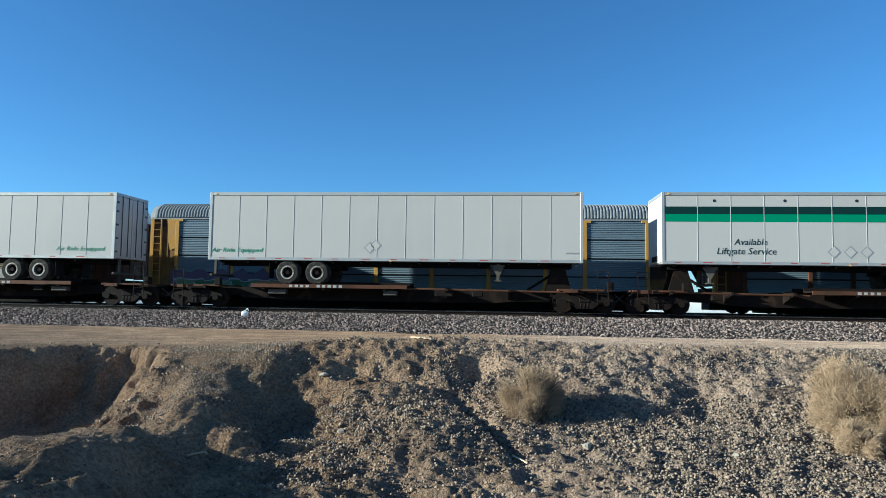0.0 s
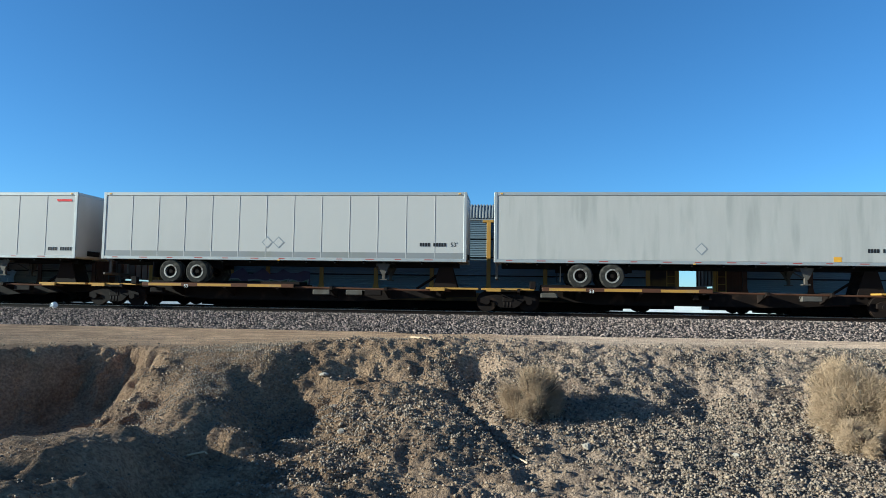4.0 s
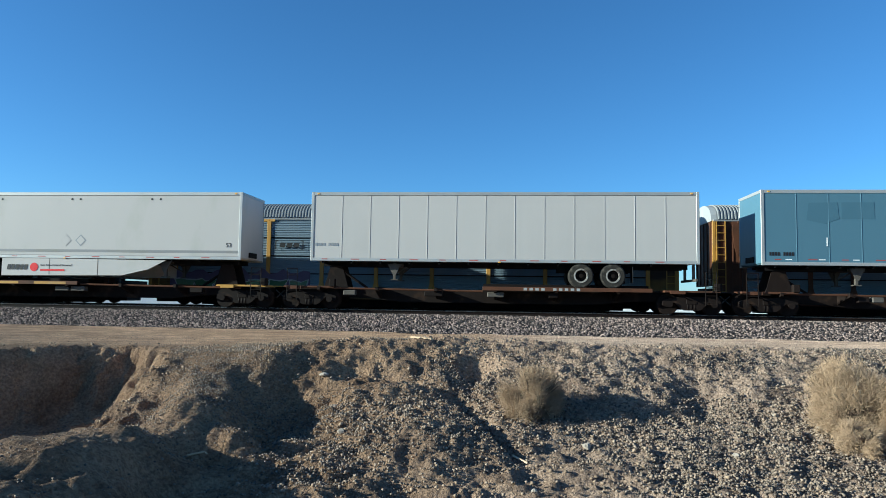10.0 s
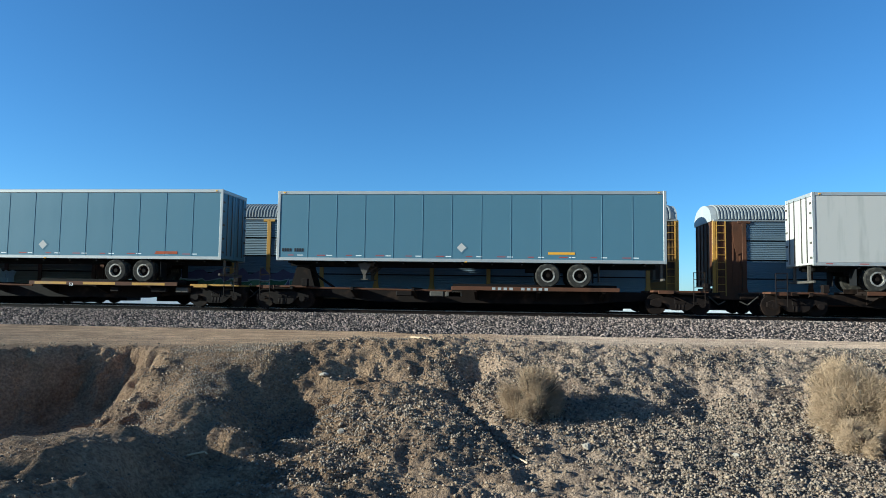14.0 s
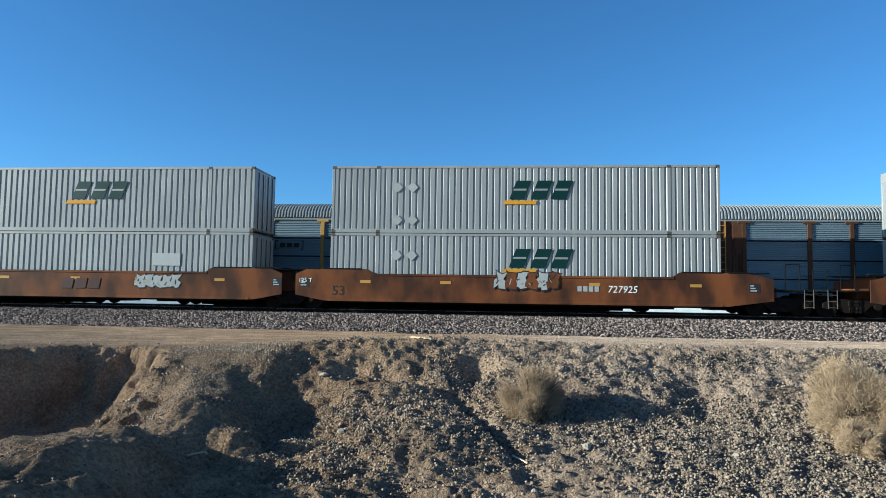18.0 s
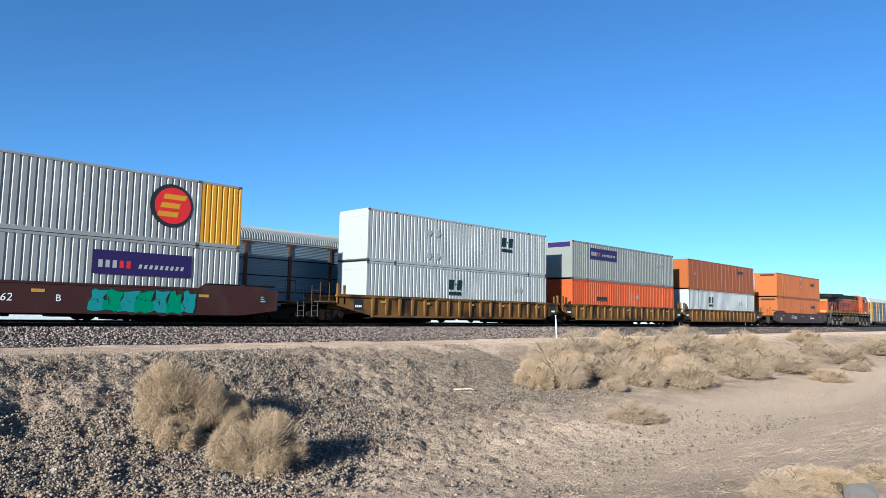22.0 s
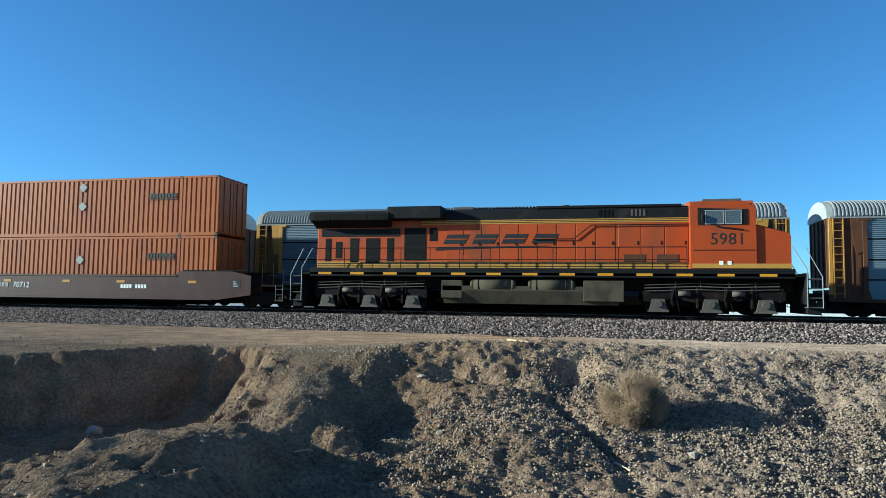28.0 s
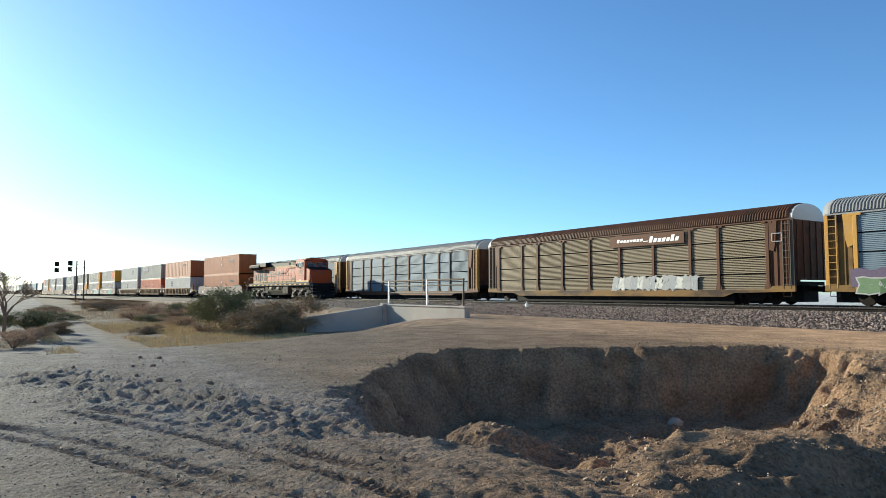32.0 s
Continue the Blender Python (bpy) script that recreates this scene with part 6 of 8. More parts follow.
LOW, TOP = 0.50, 3.40
S = "silver ribbed container "
on_top, in_well = "on top", "in a well"
U = [304.83, 324.35, 343.96, 367.65, 391.1, 410.38, 430.07, 453.69, 473.08, 492.3, 515.74]
U = [u + 0.05 for u in U]
c = container(U[0], TOP, BOX_SILVER, S + "with a yellow end and round badge, " + on_top, left=BRIGHT_YELLOW, posts=BOX_SILVER, door=BRIGHT_YELLOW)
e_badge(c, 3.35, 5.05, 0.93, -1.295)
slab("pale_patch", bar(11.7, 12.9, 5.05, 5.65), -1.302, BOX_WHITE, c, "", 0.01)
c = container(U[0], LOW, BOX_SILVER, S + "with a yellow end, " + in_well, right=BRIGHT_YELLOW)
e_badge(c, 12.9, 1.95, 0.93, -1.295, 1.35)
slab("pale_patch", bar(3.0, 4.3, 2.2, 2.8), -1.302, BOX_WHITE, c, "", 0.01)
c = container(U[1], TOP, BOX_SILVER, S + "with a dark green mark, " + on_top)
abf_mark(c, 7.7, 4.85)
round_signs(c, (3.0, 3.7), (4.0, 5.35))
c = container(U[1], LOW, BOX_SILVER, S + "with a yellow end and badge, " + in_well, left=BRIGHT_YELLOW)
e_badge(c, 3.2, 1.95, 0.93, -1.295, 1.35)
slab("pale_patch", bar(11.6, 12.9, 1.9, 2.45), -1.302, BOX_WHITE, c, "", 0.01)
for k, u in ((2, U[2]), (3, U[3])):
    c = container(u, TOP, BOX_SILVER, S + "with a dark green mark, " + on_top)
    abf_mark(c, 7.6 if k == 2 else 7.0, 4.85)
    round_signs(c, (2.85, 3.5), (3.95, 5.35))
    c = container(u, LOW, BOX_SILVER, S + "with a dark green mark, " + in_well)
    abf_mark(c, 7.6 if k == 2 else 7.0, 1.98)
    round_signs(c, (2.85, 3.5), (2.45,))
c = container(U[4], TOP, BOX_GREY, "grey ribbed container with a dark purple panel, " + on_top, end=BOX_GREY)
purple_panel(c, 2.4, 5.05, 4.2, 0.85)
round_signs(c, (12.6, 13.2), (5.2,), DECAL_GREY)
c = container(U[4], LOW, BOX_SILVER, S + "with a yellow end and badge, " + in_well, right=BRIGHT_YELLOW, end=BRIGHT_YELLOW)
e_badge(c, 12.8, 1.95, 0.93, -1.295, 1.35)
slab("pale_patch", bar(3.2, 4.6, 2.3, 2.75), -1.302, BOX_WHITE, c, "", 0.01)
for z in (TOP, LOW):
    c = container(U[5], z, BOX_SILVER, S + ("with a yellow end and badge, " + (on_top if z == TOP else in_well)), right=BRIGHT_YELLOW, end=BRIGHT_YELLOW)
    e_badge(c, 13.0, z + 1.60, 0.93, -1.295, 1.35 if z == LOW else False)
    slab("pale_patch", bar(3.3, 4.5, z + 1.9, z + 2.4), -1.302, BOX_WHITE, c, "", 0.01)
c = container(U[6], TOP, BOX_SILVER, S + "with a yellow end and badge, " + on_top, right=BRIGHT_YELLOW, end=BRIGHT_YELLOW)
e_badge(c, 12.9, 5.0, 0.93, -1.295)
slab("pale_patch", bar(3.6, 4.6, 5.2, 5.7), -1.302, BOX_WHITE, c, "", 0.01)
c = container(U[6], LOW, BOX_SILVER, S + "with a dark purple panel, " + in_well, end=PURPLE)
purple_panel(c, 9.9, 1.95, 4.0, 0.95)
c = container(U[7], TOP, BOX_WHITE, "white ribbed container with a green mark, " + on_top)
carrier_mark(c, 11.2, 5.1, 0.95, -1.30)
round_signs(c, (4.6, 5.3), (4.0, 5.35))
c = container(U[7], LOW, BOX_WHITE, "white ribbed container with a green mark, " + in_well)
carrier_mark(c, 6.3, 2.1, 0.95, -1.30)
round_signs(c, (12.6, 13.2), (2.3,))
c = container(U[8], TOP, BOX_GREY, "grey ribbed container with a dark purple panel, " + on_top, end=BOX_GREY)
purple_panel(c, 2.35, 5.05, 3.9, 0.85)
round_signs(c, (13.2, 13.8), (5.2,), DECAL_GREY)
part("end_panel", Geo().box(-0.02, -0.01, -1.1, 0.9, TOP + 2.42, TOP + 2.78), PURPLE, c, "purple end panel")
c = container(U[8], LOW, BOX_RED_ORANGE, "red-orange ribbed container, " + in_well)
small_bars(c, 3.3, 1.95)
round_signs(c, (9.6,), (2.3,), DECAL_GREY)
c = container(U[9], TOP, BOX_AMBER, "orange flat-panelled container, " + on_top, flat=True)
small_bars(c, 11.6, 5.5)
slab("placard", diamond(1.35, 4.9, 0.2), -1.325, DECAL_GREY, c)
c = container(U[9], LOW, BOX_WHITE, "white ribbed container with a green mark, " + in_well)
carrier_mark(c, 4.3, 2.2, 0.95, -1.30)
round_signs(c, (12.0, 12.6), (2.3,))
for z in (TOP, LOW):
    c = container(U[10], z, BOX_ORANGE, "orange ribbed container " + (on_top if z == TOP else in_well))
    small_bars(c, 12.4, z + 1.85)
    round_signs(c, (8.6,), (z + 1.5, z + 2.45) if z == TOP else (z + 1.75,))
    part("end_mark", Geo().box(-0.022, -0.01, -1.0, 0.6, z + 2.5, z + 2.7), DECAL_BLACK, c)


def well_car(u, gl, gr, kind, seed, num=""):
    """A well for one pair of containers. gl, gr: clear room to the next pair on each side; under 5 m the units are joined on one bogie."""
    skin, lab = {"brown": (WELL_BROWN, "sun-faded brown well car carrying two stacked containers"), "maroon": (MAROON, "dark maroon well car carrying two stacked containers"),
                 "ochre": (WELL_YELLOW, "ochre well car with ribbed sides, carrying two stacked containers")}[kind]
    c = thing("well_car", lab, "railway wagon", "well cars of the near train", (u, YN, 0))
    xl = -(gl / 2 if gl < 5 else 2.25)
    xr = CL + (gr / 2 if gr < 5 else 2.25)
    W = 1.50
    for s in (-1, 1):
        if kind == "ochre":
            out = [(xl + 0.3, 0.95), (xl + 0.3, 1.42), (xr - 0.3, 1.42), (xr - 0.3, 0.95), (CL - 0.4, 0.42), (0.4, 0.42)]
            w = part("side_wall", Geo().prism(out, s * (W - 0.10) - 0.02, s * (W - 0.10) + 0.02), skin, c)
            part("top_chord", Geo().box(xl + 0.2, xr - 0.2, min(s * (W - 0.16), s * W), max(s * (W - 0.16), s * W), 1.40, 1.54, 0.012), skin, c)
            part("bottom_chord", Geo().box(0.3, CL - 0.3, min(s * (W - 0.14), s * W), max(s * (W - 0.14), s * W), 0.36, 0.48, 0.012), skin, c)
            rib = shared(("rib", s), lambda: Geo().prism([(-0.05, 0.48), (0.05, 0.48), (0.09, 1.40), (-0.09, 1.40)], min(s * (W - 0.08), s * (W + 0.02)), max(s * (W - 0.08), s * (W + 0.02))).mesh("rib", skin))
            for i in range(17):
                part("rib", rib, None, c, "", (0.35 + i * (CL - 0.7) / 16, 0, 0))
        else:
            out = [(xl + 0.3, 0.62), (xl + 0.3, 1.50), (-0.9, 1.72), (1.7, 1.72), (2.0, 1.52), (CL - 2.0, 1.52), (CL - 1.7, 1.72), (CL + 0.9, 1.72), (xr - 0.3, 1.50), (xr - 0.3, 0.62), (CL + 0.2, 0.38), (-0.2, 0.38)]
            w = part("side_wall", Geo().prism(out, s * W - 0.03, s * W + 0.03), skin, c)
            part("top_chord", Geo().box(1.9, CL - 1.9, min(s * (W - 0.05), s * (W + 0.05)), max(s * (W - 0.05), s * (W + 0.05)), 1.44, 1.54, 0.012), skin, c)
            part("bottom_chord", Geo().box(0.0, CL, min(s * (W - 0.04), s * (W + 0.045)), max(s * (W - 0.04), s * (W + 0.045)), 0.36, 0.46, 0.012), skin, c)
            for xx in (-1.2, 0.6, CL - 0.8, CL + 1.0):
                part("end_cover", Geo().box(xx - 0.8, xx + 0.8, min(s * (W - 0.2), s * (W + 0.04)), max(s * (W - 0.2), s * (W + 0.04)), 1.70, 1.76, 0.01), DARK_STEEL, c)
    part("well_floor", Geo().box(0.2, CL - 0.2, -W + 0.1, W - 0.1, 0.30, 0.37), DARK_STEEL, c)
    for xx, g, e in ((xl, gl, -1), (xr, gr, 1)):
        part("end_bulkhead", Geo().box(min(xx, xx - e * (abs(xx - (0 if e < 0 else CL)) - 0.1)), max(xx, xx - e * (abs(xx - (0 if e < 0 else CL)) - 0.1)), -1.0, 1.0, 0.72, 1.18, 0.02), skin, c)
        if g >= 5:
            bx = xx + e * 0.15
            bogie(c, bx)
            part("end_platform", Geo().box(min(xx - e * 0.6, xx + e * 1.3), max(xx - e * 0.6, xx + e * 1.3), -1.4, 1.4, 1.02, 1.10, 0.01), DARK_STEEL, c)
            part("coupler", Geo().box(min(xx + e * 0.9, xx + e * 1.75), max(xx + e * 0.9, xx + e * 1.75), -0.12, 0.12, 0.72, 0.97, 0.03), RUST_STEEL, c)
            rl = Geo()
            for q in (0.2, 0.75, 1.25):
                rl.rod((xx + e * q, -1.38, 1.1), (xx + e * q, -1.38, 2.1 if q < 1 else 1.9), 0.018)
            rl.rod((xx + e * 0.2, -1.38, 2.1), (xx + e * 0.75, -1.38, 2.1), 0.018).rod((xx + e * 0.75, -1.38, 1.65), (xx + e * 1.25, -1.38, 1.65), 0.018)
            part("handrail", rl, DARK_STEEL if kind != "ochre" else WELL_YELLOW, c)
            ld = Geo()
            for q in (0.9, 1.25):
                ld.rod((xx + e * q, -1.42, 0.35), (xx + e * q, -1.42, 1.1), 0.016)
            for z in (0.4, 0.65, 0.9):
                ld.rod((xx + e * 0.9, -1.42, z), (xx + e * 1.25, -1.42, z), 0.014)
            part("step_ladder", ld, GREY_STEEL, c)
        elif e < 0:
            bogie(c, xx)
        if kind == "ochre":
            for q in (0.35, 0.75):
                part("end_post", Geo().box(xx - e * q - 0.06, xx - e * q + 0.06, -1.42, -1.30, 1.0, 2.15 - 0.2 * q, 0.01), WELL_YELLOW, c)
    r = random.Random(seed)
    ys = -W - 0.032 if kind != "ochre" else -W + 0.07
    for i in range(5):
        q = 1.0 + i * 3.4 + r.uniform(-0.4, 0.4)
        slab("reflector", bar(q, q + 0.45, 1.14, 1.26), ys if kind != "ochre" else -W - 0.0, YELLOW, c, "yellow reflective strip", 0.008)
    if kind != "ochre":
        letters("lettering", "53", 0.58, DECAL_WHITE if kind == "maroon" else DECAL_BLACK, c, (0.15, ys - 0.004, 0.62))
        for q in (-1.25, CL + 1.0):
            slab("notice", bar(q, q + 0.42, 0.95, 1.32), ys, DECAL_BLACK, c, "dark stencil panel", 0.003)
            for k in range(3):
                slab("stencil_line", bar(q + 0.05, q + 0.30 - 0.06 * k, 1.0 + 0.1 * k, 1.05 + 0.1 * k), ys - 0.003, SPRAY, c)
    else:
        for q in (-0.9, CL + 0.35):
            slab("notice", bar(q, q + 0.6, 0.75, 1.3), -W + 0.07, DECAL_BLACK, c, "dark stencil panel")
            number_bars(c, q + 0.08, 0.88, 4, 0.12, DECAL_WHITE, -W + 0.06)
    return moved(c, u)


def numbered(c, x, z, n, text, m):
    y = -1.535
    number_bars(c, x, z + 0.03, n, 0.22, SPRAY, y, 0.17)
    letters("lettering", text, 0.40, m, c, (x + 0.30 * n, y - 0.004, z), 0.15)


gaps = [5.5] + [U[i + 1] - U[i] - CL for i in range(10)] + [5.6]
KIND = ["brown"] * 4 + ["maroon"] * 3 + ["ochre"] * 3 + ["maroon"]
WELLS = [well_car(U[i], gaps[i], gaps[i + 1], KIND[i], i) for i in range(11)]
numbered(WELLS[0], 3.1, 0.88, 4, "727925", DECAL_WHITE)
numbered(WELLS[2], 10.4, 0.88, 4, "727925", DECAL_WHITE)
numbered(WELLS[3], 3.2, 0.88, 4, "645164", DECAL_WHITE)
for i in range(3):
    slab("owner_mark", bar(10.3 + i * 0.75, 10.9 + i * 0.75, 0.75, 1.1, 0.08), -1.54, DECAL_WHITE, WELLS[3], "", 0.008)
    slab("owner_mark", bar(7.6 + i * 0.62, 8.1 + i * 0.62, 0.75, 1.2, 0.08), -1.54, MAROON, WELLS[1], "", 0.008)
letters("lettering", "125 T", 0.25, DECAL_WHITE, WELLS[1], (-1.3, -1.545, 1.15))
letters("lettering", "125 T", 0.25, DECAL_WHITE, WELLS[2], (-1.3, -1.545, 1.15))
for k in (4, 5, 6):
    numbered(WELLS[k], 5.0, 0.80, 4, "57462", DECAL_WHITE)
    letters("lettering", {4: "A", 5: "C", 6: "B"}[k], 0.36, DECAL_WHITE, WELLS[k], (8.6, -1.545, 0.82))
numbered(WELLS[10], 4.0, 0.86, 3, "70712", DECAL_WHITE)
number_bars(WELLS[10], 11.2, 0.88, 9, 0.18, DECAL_WHITE, -1.535, 0.12)
graffiti(WELLS[4], 9.9, 14.6, 0.45, 1.45, -1.537, (MAROON, BROWN), 3, 9, PINK)
graffiti(WELLS[5], 10.0, 15.8, 0.45, 1.42, -1.537, (TEAL, DECAL_GREY), 5, 9)
graffiti(WELLS[6], 9.7, 14.0, 0.45, 1.35, -1.537, (TEAL, GREEN), 6, 7)
graffiti(WELLS[1], 11.0, 13.0, 0.85, 1.4, -1.537, (SPRAY, SPRAY), 8, 5)
graffiti(WELLS[2], 7.0, 9.6, 1.0, 1.7, -1.56, (SPRAY, WELL_BROWN), 9, 6)
graffiti(WELLS[3], 2.9, 4.6, 1.30, 1.6, -1.56, (SPRAY, SPRAY), 10, 6)
graffiti(WELLS[0], 5.6, 13.6, 0.75, 1.45, -1.537, (WELL_BROWN, BROWN), 21, 15)


# ---- the locomotive at the end of the train ----
def locomotive(u):
    c = thing("diesel_locomotive", "orange, yellow and black diesel locomotive, last vehicle of the train", "locomotive", "", (u, YN, 0))
    L, HW, W = 21.9, 0.92, 1.52
    # frame and walkways
    part("underframe", Geo().box(0.9, L - 0.9, -0.75, 0.75, 1.05, 1.70, 0.02).box(0.6, L - 0.6, -W, W, 1.60, 1.70), DARK_STEEL, c)
    for s in (-1, 1):
        part("side_sill", Geo().box(1.0, L - 1.0, min(s * W, s * (W - 0.06)), max(s * W, s * (W - 0.06)), 1.52, 1.80, 0.01), BLACK, c)
        part("sill_stripe", Geo().box(1.0, L - 1.0, min(s * (W - 0.05), s * (W + 0.004)), max(s * (W - 0.05), s * (W + 0.004)), 1.80, 1.90), BLACK, c, "black walkway edge")
    for i in range(13):
        q = 1.4 + i * 1.52
        part("reflector", shared("lref", lambda: Geo().box(0, 0.62, -0.006, 0, 0, 0.10).mesh("reflector", BRIGHT_YELLOW)), None, c, "reflective strip", (q, -W, 1.60))
    # long hood, rear end to the cab
    part("hood", Geo().box(1.05, 17.2, -HW, HW, 1.70, 4.05, 0.04), ORANGE, c)
    part("hood_roof", Geo().prism([(-HW - 0.01, 4.0), (HW + 0.01, 4.0), (HW, 4.38), (0.6, 4.52), (-0.6, 4.52), (-HW, 4.38)], 5.8, 17.2, "x"), BLACK, c, "black roof")
    part("upper_stripe", Geo().box(6.0, 17.15, -HW - 0.012, -HW, 3.82, 4.0).box(6.0, 17.15, HW, HW + 0.012, 3.82, 4.0), YELLOW, c, "yellow stripe")
    for z in (3.87, 3.94):
        part("stripe_line", Geo().box(6.0, 17.15, -HW - 0.018, -HW, z, z + 0.022), BLACK, c)
    part("lower_stripe", Geo().box(1.1, 17.15, -HW - 0.012, -HW, 1.92, 2.2).box(1.1, 17.15, HW, HW + 0.012, 1.92, 2.2), YELLOW, c, "yellow stripe")
    for z in (1.99, 2.1):
        part("stripe_line", Geo().box(1.1, 17.15, -HW - 0.018, -HW, z, z + 0.03), BLACK, c)
    rad = part("radiator_wing", Geo().prism([(-HW, 3.72), (-1.5, 4.02), (-1.5, 4.30), (-1.35, 4.42), (1.35, 4.42), (1.5, 4.30), (1.5, 4.02), (HW, 3.72)], 0.98, 4.6, "x").prism([(0.82, 4.1), (0.98, 3.9), (0.98, 4.40), (0.86, 4.40)], -1.4, 1.4), BLACK, c, "black flared radiator housing")
    part("radiator_top", Geo().box(4.5, 7.0, -1.42, 1.42, 4.02, 4.60, 0.06), BLACK, rad, "black exhaust housing")
    for i in range(4):
        q = 1.1 + i * 0.88
        part("radiator_grille", Geo().box(q, q + 0.78, -1.512, -1.50, 4.05, 4.28), DARK_STEEL, rad)
    for z0, z1 in ((1.95, 2.2), (3.5, 3.72)):
        part("rear_stripe", Geo().box(1.03, 1.06, -0.85, 0.85, z0, z1), YELLOW, c, "yellow rear stripe")
    # grilles and dark doors on the hood side
    for a, b, z0, z1 in ((1.45, 1.72, 2.2, 3.25), (1.95, 2.25, 2.35, 3.1), (2.65, 3.05, 2.15, 3.25), (3.4, 4.05, 2.1, 3.25), (4.4, 4.7, 2.2, 3.25), (5.2, 6.2, 2.25, 3.7), (6.35, 6.7, 3.1, 3.7), (1.25, 5.0, 3.32, 3.68)):
        gr = part("grille", Geo().box(a, b, -HW - 0.012, -HW, z0, z1, 0.004), BLACK, c, "black grille")
        if z1 - z0 > 0.6:
            sl = Geo()
            for k in range(int((z1 - z0) / 0.1)):
                sl.box(a + 0.02, b - 0.02, -HW - 0.022, -HW - 0.012, z0 + 0.05 + k * 0.1, z0 + 0.085 + k * 0.1)
            part("louvres", sl, DARK_STEEL, gr)
    # engine-room doors with handles and hinges
    for i in range(9):
        q = 7.1 + i * 0.80
        d = part("hood_door", Geo().box(q, q + 0.76, -HW - 0.014, -HW, 2.18, 3.78, 0.006), ORANGE, c)
        part("latch", Geo().box(q + 0.64, q + 0.70, -HW - 0.03, -HW - 0.014, 2.9, 3.05, 0.005), BLACK, d)
    for i in range(3):
        q = 14.4 + i * 0.92
        d = part("hood_door", Geo().box(q, q + 0.88, -HW - 0.014, -HW, 2.18, 3.78, 0.006), ORANGE, c)
        part("latch", Geo().box(q + 0.74, q + 0.80, -HW - 0.03, -HW - 0.014, 2.9, 3.05, 0.005), BLACK, d)
    for a in (14.6, 15.9):
        part("floor_hatch", Geo().box(a, a + 0.85, -HW - 0.03, -HW - 0.014, 2.2, 2.5, 0.01), BROWN, c)
    for i in range(4):
        q = 13.6 + i * 0.16
        part("roof_louvre", Geo().box(q, q + 0.09, -HW - 0.02, -HW + 0.03, 4.08, 4.36), DARK_STEEL, c)
    for i in range(4):
        q = 14.9 + i * 0.16
        part("roof_louvre", Geo().box(q, q + 0.09, -HW - 0.02, -HW + 0.03, 4.08, 4.36), GREY_STEEL, c)
    # roof fittings
    part("exhaust_hood", Geo().box(7.3, 8.2, -0.4, 0.4, 4.50, 4.66, 0.03), GREY_STEEL, c)
    part("roof_box", Geo().box(11.0, 16.9, -0.84, 0.84, 4.45, 4.58, 0.03), BLACK, c)
    part("horn", Geo().cyl("x", 12.2, 0.1, 4.66, 0.06, 0.35, 10, 0.03).cyl("x", 12.2, -0.1, 4.68, 0.05, 0.3, 10, 0.025), GREY_STEEL, c)
    for q in (9.2, 10.2):
        part("roof_hatch", Geo().box(q, q + 0.7, -0.5, 0.5, 4.50, 4.56, 0.015), DARK_STEEL, c)
    # ribbed crests of the hood roof
    for a, b, z in ((0.6, 4.0, 4.42), (8.3, 13.2, 4.52)):
        n = int((b - a) / 0.16)
        zig = [(a, z - 0.02)] + [p for i in range(n) for p in ((a + i * 0.16, z), (a + i * 0.16 + 0.02, z + 0.06), (a + i * 0.16 + 0.09, z + 0.06), (a + i * 0.16 + 0.11, z))] + [(a + n * 0.16, z - 0.02)]
        part("ribbed_crest", Geo().add([(p, y, q) for y in (-0.6, 0.6) for p, q in zig], [(i, i + 1, len(zig) + i + 1, len(zig) + i) for i in range(len(zig) - 1)]), BLACK, c)
    # piping along the hood
    part("handrail_pipe", Geo().rod((10.9, -HW - 0.08, 3.15), (12.6, -HW - 0.08, 3.15), 0.022).rod((12.6, -HW - 0.08, 3.15), (13.3, -HW - 0.08, 3.72), 0.022).rod((13.3, -HW - 0.08, 3.72), (17.2, -HW - 0.08, 3.72), 0.022), BLACK, c)
    # cab with side windows, nose, roof
    cab = part("cab", Geo().prism([(17.15, 1.75), (17.15, 4.40), (17.3, 4.56), (19.1, 4.56), (19.55, 4.30), (19.55, 1.75)], -W + 0.02, -W + 0.08).prism([(17.15, 1.75), (17.15, 4.40), (17.3, 4.56), (19.1, 4.56), (19.55, 4.30), (19.55, 1.75)], W - 0.08, W - 0.02).box(17.15, 17.22, -W + 0.05, W - 0.05, 1.75, 4.4).prism([(19.48, 3.2), (19.55, 3.2), (19.55, 4.32), (19.48, 4.32)], -W + 0.05, W - 0.05), ORANGE, c)
    part("cab_roof", Geo().prism([(-W + 0.02, 4.38), (-1.2, 4.60), (-0.5, 4.68), (0.5, 4.68), (1.2, 4.60), (W - 0.02, 4.38)], 17.15, 19.5, "x"), ORANGE, cab)
    part("roof_unit", Geo().box(17.7, 19.2, -0.6, 0.6, 4.66, 4.78, 0.03), GREY_STEEL, cab)
    part("window_surround", Geo().prism([(17.42, 3.62), (19.25, 3.62), (19.25, 4.22), (17.42, 4.30)], -W - 0.0, -W + 0.02), BLACK, cab)
    for a, b in ((17.72, 18.35), (18.45, 19.0)):
        part("side_window", Geo().box(a, b, -W - 0.012, -W, 3.68, 4.16, 0.006), GLASS, cab)
        part("window_frame", Geo().box(a - 0.03, a, -W - 0.02, -W, 3.64, 4.2).box(b, b + 0.03, -W - 0.02, -W, 3.64, 4.2).box(a, b, -W - 0.02, -W, 3.64, 3.67).box(a, b, -W - 0.02, -W, 4.17, 4.2), ALU, cab)
